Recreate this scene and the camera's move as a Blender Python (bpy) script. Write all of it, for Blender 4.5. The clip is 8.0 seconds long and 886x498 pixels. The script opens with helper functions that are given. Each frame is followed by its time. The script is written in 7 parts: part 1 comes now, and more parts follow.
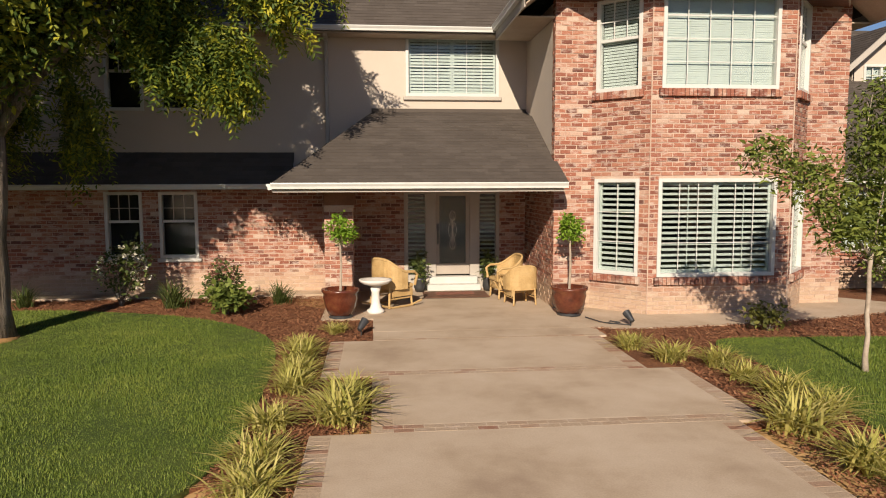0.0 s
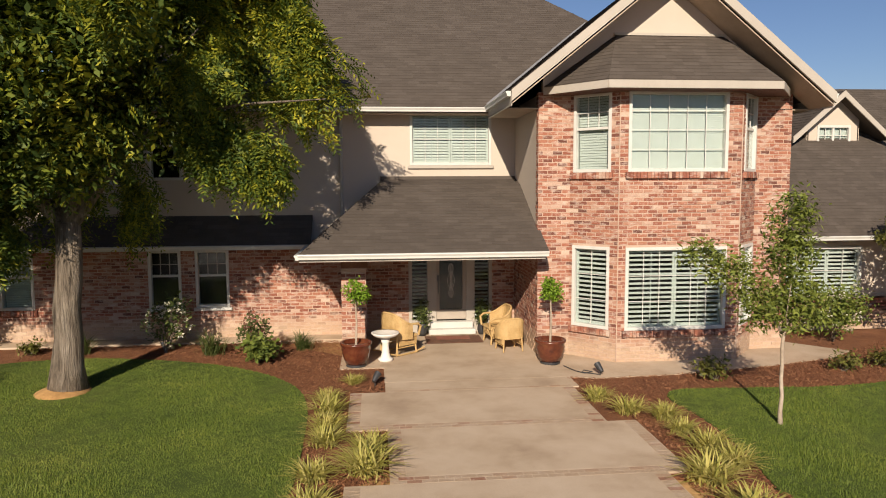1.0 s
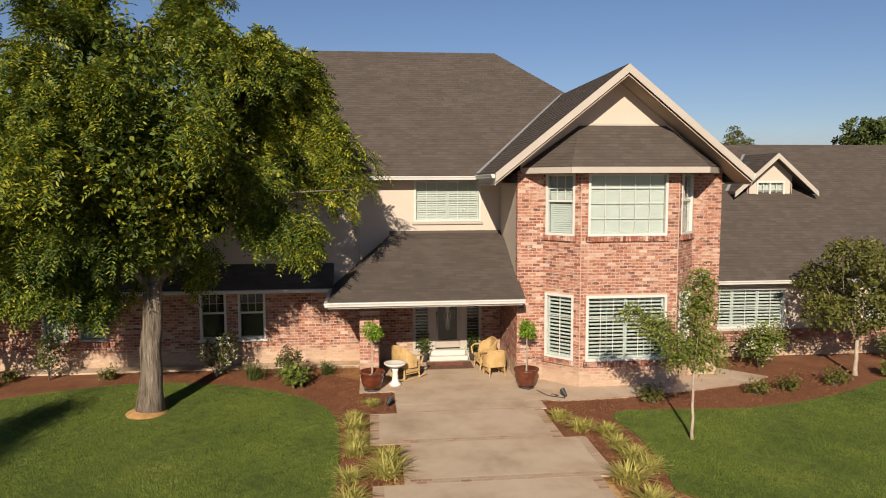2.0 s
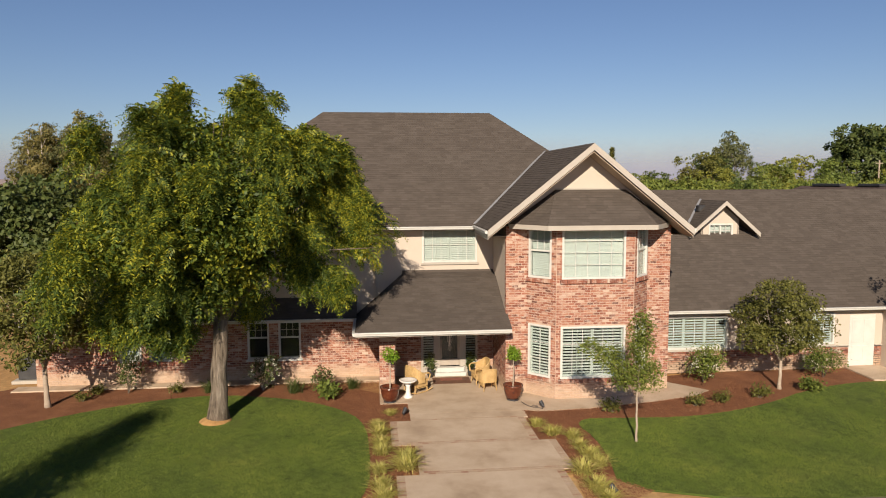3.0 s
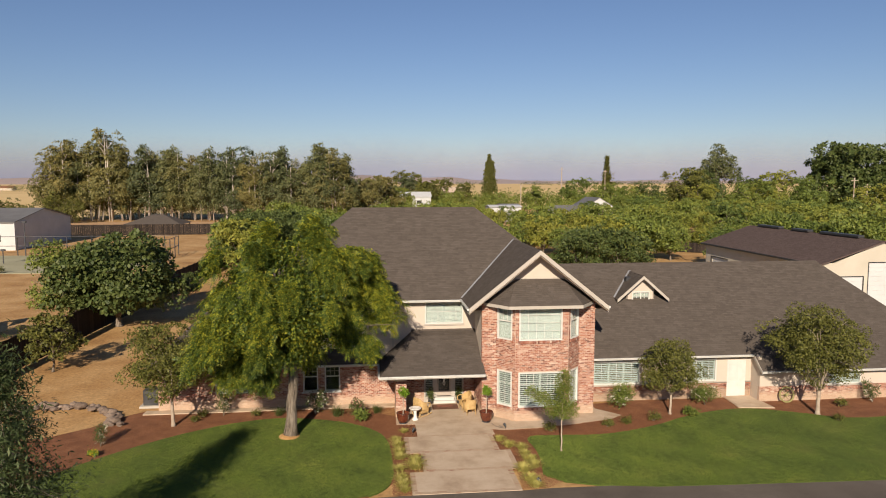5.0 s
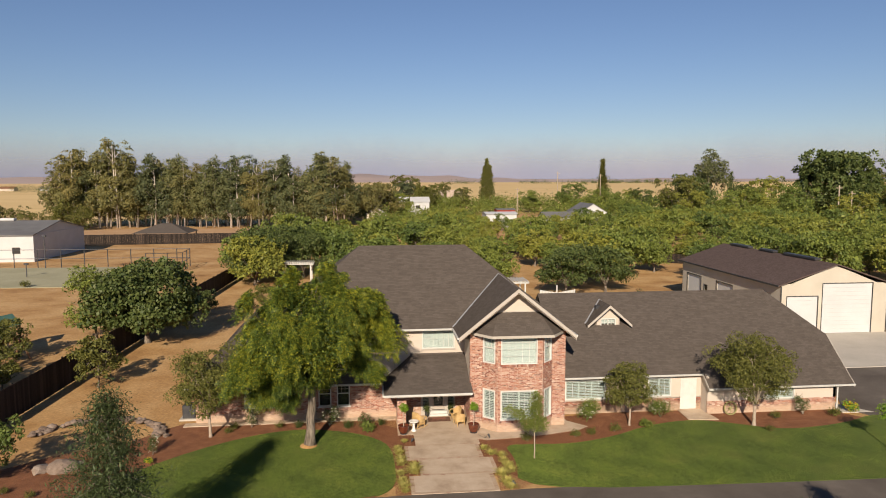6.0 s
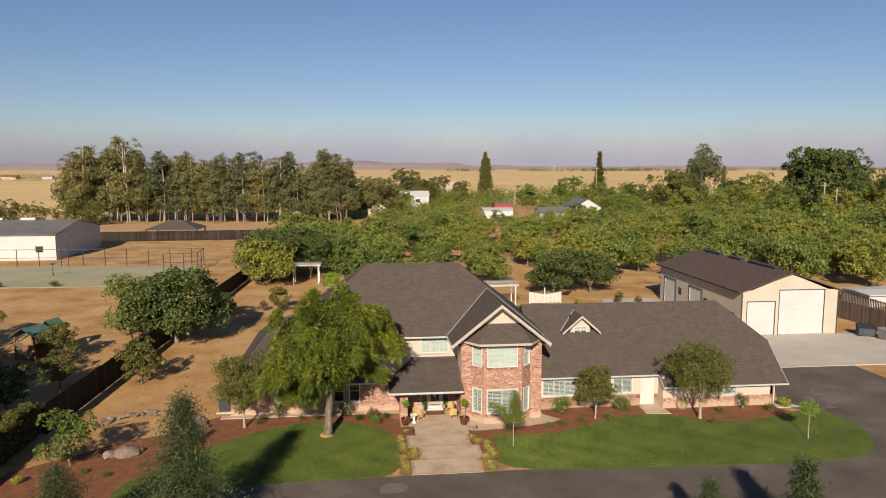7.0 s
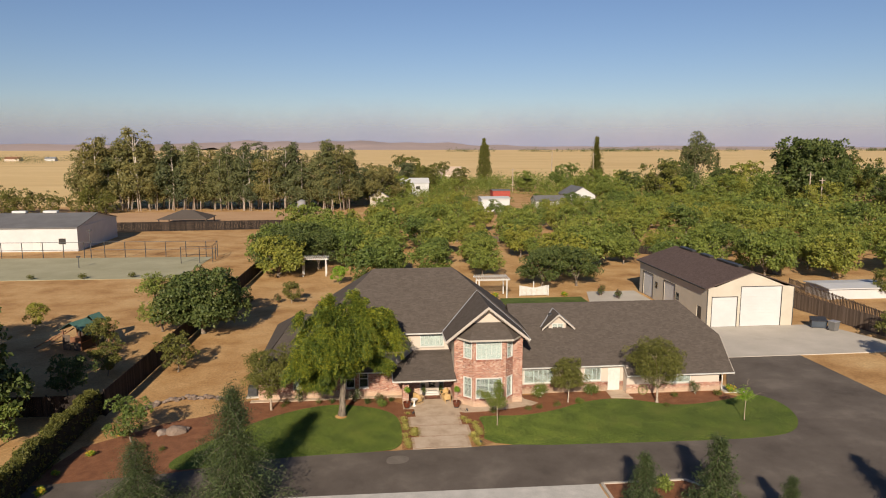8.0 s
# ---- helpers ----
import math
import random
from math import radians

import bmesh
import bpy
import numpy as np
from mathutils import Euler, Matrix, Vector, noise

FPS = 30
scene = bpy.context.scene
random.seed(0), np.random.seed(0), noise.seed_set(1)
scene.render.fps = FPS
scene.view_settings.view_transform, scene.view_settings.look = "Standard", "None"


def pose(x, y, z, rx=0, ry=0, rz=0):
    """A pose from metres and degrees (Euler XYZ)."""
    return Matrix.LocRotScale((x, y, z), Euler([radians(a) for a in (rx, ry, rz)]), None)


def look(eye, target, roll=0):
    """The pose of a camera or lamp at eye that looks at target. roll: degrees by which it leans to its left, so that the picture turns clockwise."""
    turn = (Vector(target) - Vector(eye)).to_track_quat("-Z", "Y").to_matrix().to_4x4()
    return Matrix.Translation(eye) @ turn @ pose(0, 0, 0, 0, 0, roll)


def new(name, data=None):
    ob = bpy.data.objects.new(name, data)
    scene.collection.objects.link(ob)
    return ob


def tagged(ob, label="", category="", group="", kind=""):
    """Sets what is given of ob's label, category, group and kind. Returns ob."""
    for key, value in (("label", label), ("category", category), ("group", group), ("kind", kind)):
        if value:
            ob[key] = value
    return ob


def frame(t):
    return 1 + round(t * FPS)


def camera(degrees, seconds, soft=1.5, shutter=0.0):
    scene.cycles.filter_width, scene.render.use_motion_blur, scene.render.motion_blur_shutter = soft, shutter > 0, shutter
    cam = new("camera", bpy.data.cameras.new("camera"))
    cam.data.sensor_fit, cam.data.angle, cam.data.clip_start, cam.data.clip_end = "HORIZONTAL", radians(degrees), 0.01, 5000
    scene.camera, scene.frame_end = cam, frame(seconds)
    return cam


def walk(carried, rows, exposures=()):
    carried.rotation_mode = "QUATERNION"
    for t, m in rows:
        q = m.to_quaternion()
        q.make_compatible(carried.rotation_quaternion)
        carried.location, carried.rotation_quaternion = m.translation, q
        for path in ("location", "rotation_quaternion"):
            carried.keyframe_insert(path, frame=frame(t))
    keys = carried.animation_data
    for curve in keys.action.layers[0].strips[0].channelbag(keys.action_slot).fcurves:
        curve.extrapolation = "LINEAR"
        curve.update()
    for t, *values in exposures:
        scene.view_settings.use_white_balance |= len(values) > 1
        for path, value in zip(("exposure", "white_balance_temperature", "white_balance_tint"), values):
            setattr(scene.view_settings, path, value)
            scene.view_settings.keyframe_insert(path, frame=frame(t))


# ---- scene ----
cam = camera(65.0, 8.0, soft=1.05)
PATH = [
    (0, (1.948, -1.239, 2.64), (2.136, 0.744, 2.452), -0.2),
    (0.5, (1.924, -2.167, 3.474), (2.107, -0.185, 3.274), -0.4),
    (1, (1.708, -3.527, 4.214), (1.9, -1.545, 4.027), -0.3),
    (1.5, (1.434, -5.325, 5.059), (1.638, -3.344, 4.873), -0.2),
    (2, (1.276, -7.502, 6.036), (1.478, -5.522, 5.845), -0.2),
    (3.5, (0.326, -15.234, 9.199), (0.529, -13.254, 9.005), -0.2),
    (4, (0.11, -18.239, 10.549), (0.31, -16.259, 10.35), -0.2),
    (4.5, (-0.139, -21.171, 11.702), (0.064, -19.19, 11.508), -0.0),
    (6, (-0.745, -30.95, 16.326), (-0.538, -28.971, 16.125), -0.1),
    (6.5, (-0.937, -34.903, 18.063), (-0.731, -32.925, 17.853), -0.1),
    (7, (-1.283, -39.114, 19.854), (-1.076, -37.139, 19.615), -0.0),
    (7.5, (-1.578, -43.45, 21.815), (-1.371, -41.48, 21.546), -0.0),
    (8, (-1.797, -48.09, 23.733), (-1.592, -46.123, 23.436), -0.0),
]
walk(cam, [(t, look(eye, target, roll)) for t, eye, target, roll in PATH])
scene.view_settings.exposure = 0.45

# ---- light: low summer sun from the south-west, clear sky ----
SUN_AZ, SUN_EL = radians(13.5), radians(26.5)
to_sun = Vector((-math.sin(SUN_AZ) * math.cos(SUN_EL), -math.cos(SUN_AZ) * math.cos(SUN_EL), math.sin(SUN_EL)))
world = bpy.data.worlds.new("world")
scene.world = world
world.use_nodes = True
wn = world.node_tree
sky = wn.nodes.new("ShaderNodeTexSky")
sky.sky_type = "NISHITA"
sky.sun_disc = False
sky.sun_elevation = SUN_EL
sky.sun_rotation = math.pi + SUN_AZ
sky.altitude, sky.air_density, sky.dust_density, sky.ozone_density = 0, 1.0, 0.15, 3.0
hue = wn.nodes.new("ShaderNodeMix")
hue.data_type, hue.blend_type = "RGBA", "MULTIPLY"
hue.inputs[0].default_value = 1.0
hue.inputs[7].default_value = (0.99, 0.98, 1.13, 1)
wn.links.new(sky.outputs[0], hue.inputs[6])
wn.links.new(hue.outputs[2], wn.nodes["Background"].inputs[0])
wn.nodes["Background"].inputs[1].default_value = 0.049
sun = new("sun", bpy.data.lights.new("sun", "SUN"))
sun.data.energy, sun.data.angle, sun.data.color = 5.0, radians(0.53), (1.0, 0.86, 0.69)
sun.matrix_world = look(to_sun * 100, (0, 0, 0))


# ---- materials ----
def nodes_of(name):
    m = bpy.data.materials.new(name)
    m.use_nodes = True
    return m, m.node_tree.nodes, m.node_tree.links, m.node_tree.nodes["Principled BSDF"]


def noise_node(n, l, scale, detail=4.0, rough=0.6, stretch=None):
    geo = n.new("ShaderNodeNewGeometry")
    tex = n.new("ShaderNodeTexNoise")
    tex.inputs["Scale"].default_value = scale
    tex.inputs["Detail"].default_value = detail
    tex.inputs["Roughness"].default_value = rough
    if stretch:
        mp = n.new("ShaderNodeMapping")
        mp.inputs["Scale"].default_value = stretch
        l.new(geo.outputs["Position"], mp.inputs[0])
        l.new(mp.outputs[0], tex.inputs[0])
    else:
        l.new(geo.outputs["Position"], tex.inputs[0])
    return tex.outputs[0]


def ramp_node(n, l, fac, stops):
    r = n.new("ShaderNodeValToRGB")
    while len(r.color_ramp.elements) < len(stops):
        r.color_ramp.elements.new(0.5)
    for e, (p, c) in zip(r.color_ramp.elements, stops):
        e.position, e.color = p, (*c, 1)
    l.new(fac, r.inputs[0])
    return r.outputs[0]


def mix_node(n, l, fac, a, b, kind="MIX"):
    m = n.new("ShaderNodeMix")
    m.data_type, m.blend_type = "RGBA", kind
    for sock, v in ((0, fac), (6, a), (7, b)):
        if hasattr(v, "is_linked"):
            l.new(v, m.inputs[sock])
        else:
            m.inputs[sock].default_value = v if sock == 0 else (*v, 1)
    return m.outputs[2]


def math_node(n, l, op, a, b=0.0):
    m = n.new("ShaderNodeMath")
    m.operation = op
    for i, v in enumerate((a, b)):
        if hasattr(v, "is_linked"):
            l.new(v, m.inputs[i])
        else:
            m.inputs[i].default_value = v
    return m.outputs[0]


def vary_node(n, l):
    """A value that differs from piece to piece, in one mesh or as objects of their own."""
    a = n.new("ShaderNodeNewGeometry").outputs["Random Per Island"]
    b = n.new("ShaderNodeObjectInfo").outputs["Random"]
    return math_node(n, l, "FRACT", math_node(n, l, "ADD", a, b))


def bump_node(n, l, bsdf, height, strength, dist):
    b = n.new("ShaderNodeBump")
    b.inputs["Strength"].default_value, b.inputs["Distance"].default_value = strength, dist
    l.new(height, b.inputs["Height"])
    l.new(b.outputs[0], bsdf.inputs["Normal"])


def surface(name, stops, big=0.7, fine=30.0, grain=0.35, rough=0.85, bump=0.4, dist=0.01, metal=0.0, spec=0.3, stretch=None, pieces=0.0):
    """Colour from a broad noise through stops, fine grain over it, bump from the grain; pieces: how far piece differs from piece."""
    m, n, l, p = nodes_of(name)
    fac = noise_node(n, l, big, 5, 0.62, stretch)
    if pieces:
        fac = mix_node(n, l, pieces, fac, vary_node(n, l))
    col = ramp_node(n, l, fac, stops)
    g = noise_node(n, l, fine, 4, 0.7, stretch)
    shade = ramp_node(n, l, g, [(0.25, (1 - grain,) * 3), (0.75, (1 + grain * 0.6,) * 3)])
    l.new(mix_node(n, l, 1.0, col, shade, "MULTIPLY"), p.inputs["Base Color"])
    p.inputs["Roughness"].default_value, p.inputs["Metallic"].default_value = rough, metal
    p.inputs["Specular IOR Level"].default_value = spec
    if bump:
        bump_node(n, l, p, g, bump, dist)
    return m


def leaf(name, stops, through_light=0.25, rough=0.55, patch=0.9, mix=0.65, tones=False):
    """A leaf that lets some light through; tones: plants differ from one another."""
    m, n, l, p = nodes_of(name)
    fac = mix_node(n, l, mix, noise_node(n, l, patch, 5), vary_node(n, l))
    col = ramp_node(n, l, fac, stops)
    plant_tone = ramp_node(n, l, n.new("ShaderNodeObjectInfo").outputs["Random"], [(0.0, (0.6, 0.7, 0.8)), (0.3, (0.85, 0.92, 0.95)), (0.6, (1.05, 1.05, 1.0)), (1.0, (1.35, 1.15, 0.95))])
    if tones:
        col = mix_node(n, l, 1.0, col, plant_tone, "MULTIPLY")
    l.new(col, p.inputs["Base Color"])
    p.inputs["Roughness"].default_value = rough
    p.inputs["Specular IOR Level"].default_value = 0.25
    tr = n.new("ShaderNodeBsdfTranslucent")
    l.new(mix_node(n, l, 1.0, col, (1.0, 1.0, 0.55), "MULTIPLY"), tr.inputs[0])
    mx = n.new("ShaderNodeMixShader")
    mx.inputs[0].default_value = through_light
    l.new(p.outputs[0], mx.inputs[1])
    l.new(tr.outputs[0], mx.inputs[2])
    l.new(mx.outputs[0], n["Material Output"].inputs[0])
    return m


def glass_mat(name):
    m, n, l, p = nodes_of(name)
    n.remove(p)
    f = n.new("ShaderNodeLayerWeight")
    f.inputs[0].default_value = 0.5
    t, g, mx = n.new("ShaderNodeBsdfTransparent"), n.new("ShaderNodeBsdfGlossy"), n.new("ShaderNodeMixShader")
    t.inputs[0].default_value = (0.86, 0.9, 0.9, 1)
    g.inputs["Roughness"].default_value = 0.03
    l.new(math_node(n, l, "ADD", math_node(n, l, "MULTIPLY", math_node(n, l, "POWER", f.outputs["Facing"], 4.0), 0.7), 0.035), mx.inputs[0])
    l.new(t.outputs[0], mx.inputs[1])
    l.new(g.outputs[0], mx.inputs[2])
    l.new(mx.outputs[0], n["Material Output"].inputs[0])
    return m


def brick_mat(name, stops, wash=0.5):
    m, n, l, p = nodes_of(name)
    col = ramp_node(n, l, vary_node(n, l), stops)
    patch = ramp_node(n, l, noise_node(n, l, 5.0, 5, 0.7, (1, 1, 3.2)), [(0.5, (0, 0, 0)), (0.64, (wash,) * 3)])
    col = mix_node(n, l, patch, col, (0.58, 0.47, 0.4))
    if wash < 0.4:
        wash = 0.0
    # lowest courses blend to pale tan towards the ground, with a noisy upper edge
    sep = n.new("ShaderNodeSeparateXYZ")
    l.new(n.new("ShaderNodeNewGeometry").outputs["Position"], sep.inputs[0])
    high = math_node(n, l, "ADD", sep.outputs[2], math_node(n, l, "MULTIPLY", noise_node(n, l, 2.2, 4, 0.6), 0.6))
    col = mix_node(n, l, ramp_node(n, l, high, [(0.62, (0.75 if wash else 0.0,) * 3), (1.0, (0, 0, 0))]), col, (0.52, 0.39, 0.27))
    g = noise_node(n, l, 45.0, 5, 0.75)
    shade = ramp_node(n, l, g, [(0.2, (0.62, 0.62, 0.62)), (0.8, (1.2, 1.2, 1.2))])
    l.new(mix_node(n, l, 1.0, col, shade, "MULTIPLY"), p.inputs["Base Color"])
    p.inputs["Roughness"].default_value = 0.9
    p.inputs["Specular IOR Level"].default_value = 0.2
    bump_node(n, l, p, g, 0.6, 0.012)
    return m


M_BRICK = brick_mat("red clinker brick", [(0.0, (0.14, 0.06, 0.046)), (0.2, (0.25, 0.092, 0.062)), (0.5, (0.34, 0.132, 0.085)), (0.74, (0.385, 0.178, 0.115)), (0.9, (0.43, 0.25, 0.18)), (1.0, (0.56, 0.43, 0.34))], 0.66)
M_PAVER = brick_mat("worn paving brick", [(0.0, (0.45, 0.335, 0.235)), (0.6, (0.44, 0.325, 0.225)), (0.84, (0.41, 0.275, 0.185)), (1.0, (0.31, 0.16, 0.105))], 0.3)
M_MORTAR = surface("pinkish mortar", [(0.3, (0.42, 0.29, 0.22)), (0.7, (0.54, 0.4, 0.31))], 2.0, 60.0, 0.3)
M_STUCCO = surface("beige stucco", [(0.3, (0.49, 0.415, 0.345)), (0.7, (0.54, 0.46, 0.385))], 0.6, 120.0, 0.1, 0.9, 0.35, 0.006)
M_TRIM = surface("cream painted timber", [(0.3, (0.38, 0.34, 0.29)), (0.7, (0.44, 0.395, 0.34))], 1.2, 40.0, 0.08, 0.5, 0.1)
M_WHITE = surface("white painted frame", [(0.3, (0.52, 0.51, 0.475)), (0.7, (0.59, 0.58, 0.54))], 3.0, 60.0, 0.06, 0.4, 0.08, spec=0.5)
M_STAIN = surface("dark red-brown stained boards, also for porch shade", [(0.3, (0.085, 0.035, 0.02)), (0.7, (0.14, 0.06, 0.035))], 2.0, 30.0, 0.25, 0.6, 0.2, stretch=(1, 6, 1))
M_SOFFIT = surface("brown-beige soffit boards", [(0.3, (0.36, 0.28, 0.215)), (0.7, (0.43, 0.34, 0.26))], 2.0, 30.0, 0.15)
M_SHINGLE = surface("asphalt shingle", [(0.1, (0.071, 0.058, 0.049)), (0.5, (0.091, 0.075, 0.063)), (0.9, (0.116, 0.097, 0.083))], 1.4, 160.0, 0.3, 0.95, 0.5, 0.004, pieces=0.36, spec=0.15)
M_BARNROOF = surface("brown barn shingle", [(0.15, (0.085, 0.06, 0.052)), (0.85, (0.14, 0.1, 0.088))], 1.0, 120.0, 0.3, 0.95, 0.5, 0.004, pieces=0.4, spec=0.15)
M_CONCRETE = surface("tan concrete walk", [(0.3, (0.36, 0.265, 0.185)), (0.42, (0.44, 0.335, 0.235)), (0.52, (0.49, 0.38, 0.275)), (0.68, (0.54, 0.43, 0.32))], 0.8, 55.0, 0.16, 0.85, 0.3, 0.004)
M_SLAB = surface("pale concrete slab", [(0.25, (0.4, 0.36, 0.3)), (0.75, (0.52, 0.47, 0.4))], 0.25, 30.0, 0.15)
M_ASPHALT = surface("grey weathered asphalt", [(0.3, (0.078, 0.063, 0.051)), (0.45, (0.11, 0.09, 0.073)), (0.55, (0.125, 0.103, 0.084)), (0.7, (0.17, 0.142, 0.116))], 0.22, 40.0, 0.3, 0.92, 0.4)
M_MULCH = surface("red-brown bark mulch", [(0.2, (0.16, 0.062, 0.028)), (0.5, (0.25, 0.104, 0.048)), (0.8, (0.34, 0.155, 0.075))], 1.2, 28.0, 0.6, 0.95, 1.0, 0.05)
M_CHIP = surface("bark chip", [(0.0, (0.16, 0.06, 0.03)), (0.6, (0.27, 0.112, 0.053)), (1.0, (0.4, 0.2, 0.1))], 3.0, 40.0, 0.4, 0.95, 0.5, pieces=0.8)
M_TURF = surface("lawn soil and thatch", [(0.25, (0.05, 0.075, 0.013)), (0.5, (0.08, 0.115, 0.018)), (0.8, (0.14, 0.15, 0.035))], 0.35, 40.0, 0.5, 0.95, 0.8, 0.02)
M_GRASS = leaf("lawn grass", [(0.2, (0.07, 0.1, 0.018)), (0.38, (0.122, 0.178, 0.03)), (0.58, (0.2, 0.252, 0.045)), (0.78, (0.3, 0.31, 0.072)), (1.0, (0.44, 0.37, 0.14))], 0.3, patch=0.5, mix=0.3)
M_DIRT = surface("dry orange dirt with straw", [(0.25, (0.24, 0.12, 0.042)), (0.42, (0.40, 0.225, 0.085)), (0.55, (0.485, 0.295, 0.125)), (0.75, (0.56, 0.375, 0.175))], 0.16, 5.0, 0.4, 0.95, 0.6, 0.03)
M_FIELD = surface("golden dry wheat field", [(0.3, (0.52, 0.35, 0.15)), (0.5, (0.61, 0.43, 0.195)), (0.7, (0.67, 0.49, 0.235))], 0.012, 0.3, 0.12, 0.95, 0.0, stretch=(0.4, 1.6, 1))
M_COURT = surface("pale green court", [(0.3, (0.29, 0.27, 0.165)), (0.7, (0.39, 0.36, 0.235))], 0.15, 3.0, 0.15)
M_BARK = surface("grey furrowed bark", [(0.3, (0.075, 0.058, 0.044)), (0.47, (0.225, 0.18, 0.135)), (0.7, (0.37, 0.31, 0.245))], 3.2, 9.0, 0.5, 0.95, 1.0, 0.12, stretch=(3, 3, 0.3))
M_PALEBARK = surface("pale smooth bark", [(0.3, (0.3, 0.23, 0.17)), (0.7, (0.45, 0.37, 0.29))], 2.0, 20.0, 0.3, 0.9, 0.4)
M_LOCUST = leaf("locust leaf", [(0.1, (0.028, 0.05, 0.014)), (0.44, (0.074, 0.116, 0.021)), (0.59, (0.18, 0.212, 0.026)), (0.74, (0.37, 0.355, 0.03)), (1.0, (0.56, 0.44, 0.032))], 0.3, patch=0.4, mix=0.45)
M_ORCHARD = leaf("orchard leaf", [(0.15, (0.064, 0.09, 0.022)), (0.5, (0.16, 0.192, 0.038)), (0.85, (0.265, 0.272, 0.056)), (1.0, (0.35, 0.31, 0.08))], 0.2, patch=0.22, mix=0.4, tones=True)
M_DARKLEAF = leaf("dark evergreen leaf", [(0.1, (0.038, 0.06, 0.017)), (0.5, (0.08, 0.106, 0.028)), (0.9, (0.135, 0.155, 0.045)), (1.0, (0.2, 0.2, 0.07))], 0.2)
M_OLIVE = leaf("olive crape leaf", [(0.1, (0.062, 0.066, 0.017)), (0.5, (0.125, 0.128, 0.028)), (0.9, (0.2, 0.19, 0.045))])
M_EUC = leaf("eucalyptus leaf", [(0.2, (0.06, 0.073, 0.034)), (0.45, (0.145, 0.15, 0.06)), (0.7, (0.21, 0.2, 0.077)), (1.0, (0.28, 0.24, 0.1))], 0.3, patch=0.09, mix=0.4, tones=True)
M_EUCBARK = surface("peeling white bark", [(0.3, (0.42, 0.35, 0.28)), (0.7, (0.62, 0.55, 0.47))], 2.0, 20.0, 0.3, 0.9, 0.4)
M_NEEDLE = leaf("grey-green needles", [(0.1, (0.028, 0.044, 0.016)), (0.6, (0.062, 0.085, 0.03)), (1.0, (0.12, 0.145, 0.052))], 0.15)
M_LIME = leaf("bright lime leaf", [(0.1, (0.1, 0.19, 0.015)), (0.5, (0.19, 0.31, 0.025)), (1.0, (0.3, 0.42, 0.06))])
M_BLADE = leaf("striped pale grass blade", [(0.05, (0.2, 0.22, 0.045)), (0.3, (0.38, 0.36, 0.085)), (0.7, (0.56, 0.49, 0.16)), (1.0, (0.66, 0.56, 0.26))], 0.35)
M_PETALW = leaf("white rose petal", [(0.2, (0.6, 0.56, 0.46)), (0.9, (0.78, 0.74, 0.62))])
M_PETALY = leaf("yellow petal", [(0.2, (0.55, 0.36, 0.03)), (0.9, (0.7, 0.52, 0.06))])
M_PETALR = leaf("dusty red petal", [(0.2, (0.16, 0.06, 0.045)), (0.9, (0.25, 0.13, 0.1))])
M_GLASS = glass_mat("window glass")
# near-black colour stands in for rooms that daylight doesn't reach
M_DARK = surface("near-black for unlit rooms", [(0.3, (0.03, 0.027, 0.025)), (0.7, (0.045, 0.04, 0.036))], 2.0, 20.0, 0.1)
M_BLIND = surface("white shutter", [(0.3, (0.48, 0.51, 0.465)), (0.7, (0.54, 0.57, 0.525))], 3.0, 30.0, 0.05, 0.5, 0.05)
M_DOOR = surface("taupe painted door", [(0.3, (0.34, 0.29, 0.24)), (0.7, (0.4, 0.34, 0.28))], 2.0, 40.0, 0.08, 0.5, 0.1)
M_POT = surface("glazed oxblood pot", [(0.25, (0.045, 0.014, 0.009)), (0.55, (0.11, 0.03, 0.015)), (0.8, (0.17, 0.065, 0.026))], 4.0, 30.0, 0.2, 0.22, 0.1, spec=0.6)
M_WICKER = surface("honey wicker", [(0.2, (0.38, 0.235, 0.09)), (0.5, (0.5, 0.33, 0.14)), (0.8, (0.58, 0.41, 0.2))], 6.0, 90.0, 0.4, 0.6, 0.8, 0.008)
M_CURB = surface("tan cast concrete kerb", [(0.3, (0.4, 0.35, 0.29)), (0.7, (0.5, 0.44, 0.37))], 3.0, 40.0, 0.2, 0.85, 0.3)
M_STONEW = surface("white cast stone", [(0.3, (0.62, 0.58, 0.52)), (0.7, (0.74, 0.71, 0.66))], 4.0, 40.0, 0.15, 0.8, 0.3)
M_WOODF = surface("weathered brown fence board", [(0.2, (0.07, 0.05, 0.037)), (0.5, (0.11, 0.08, 0.06)), (0.8, (0.16, 0.12, 0.092))], 0.8, 20.0, 0.3, 0.95, 0.5, stretch=(4, 4, 0.5), pieces=0.5)
# darker copy of the fence board; its shaded face is put into the colour
M_WOODSHADE = surface("dark brown fence board with shade painted in", [(0.2, (0.014, 0.01, 0.008)), (0.5, (0.026, 0.019, 0.015)), (0.8, (0.05, 0.036, 0.028))], 0.8, 20.0, 0.3, 0.95, 0.5, stretch=(4, 4, 0.5), pieces=0.5)
# near-black colour paints the shade inside the hedge
M_HEDGESHADE = surface("hedge inside with shade painted near-black", [(0.3, (0.012, 0.012, 0.007)), (0.7, (0.03, 0.03, 0.015))], 3.0, 25.0, 0.4, 0.95, 0.8, 0.04)
M_CEDAR = surface("red-brown playset timber", [(0.3, (0.17, 0.075, 0.04)), (0.7, (0.26, 0.13, 0.075))], 2.0, 30.0, 0.3)
M_TARP = surface("green canvas", [(0.3, (0.05, 0.12, 0.1)), (0.7, (0.09, 0.19, 0.155))], 2.0, 40.0, 0.15)
M_METAL = surface("dark grey metal", [(0.3, (0.06, 0.06, 0.065)), (0.7, (0.1, 0.1, 0.1))], 3.0, 40.0, 0.15, 0.5, 0.1, metal=0.6)
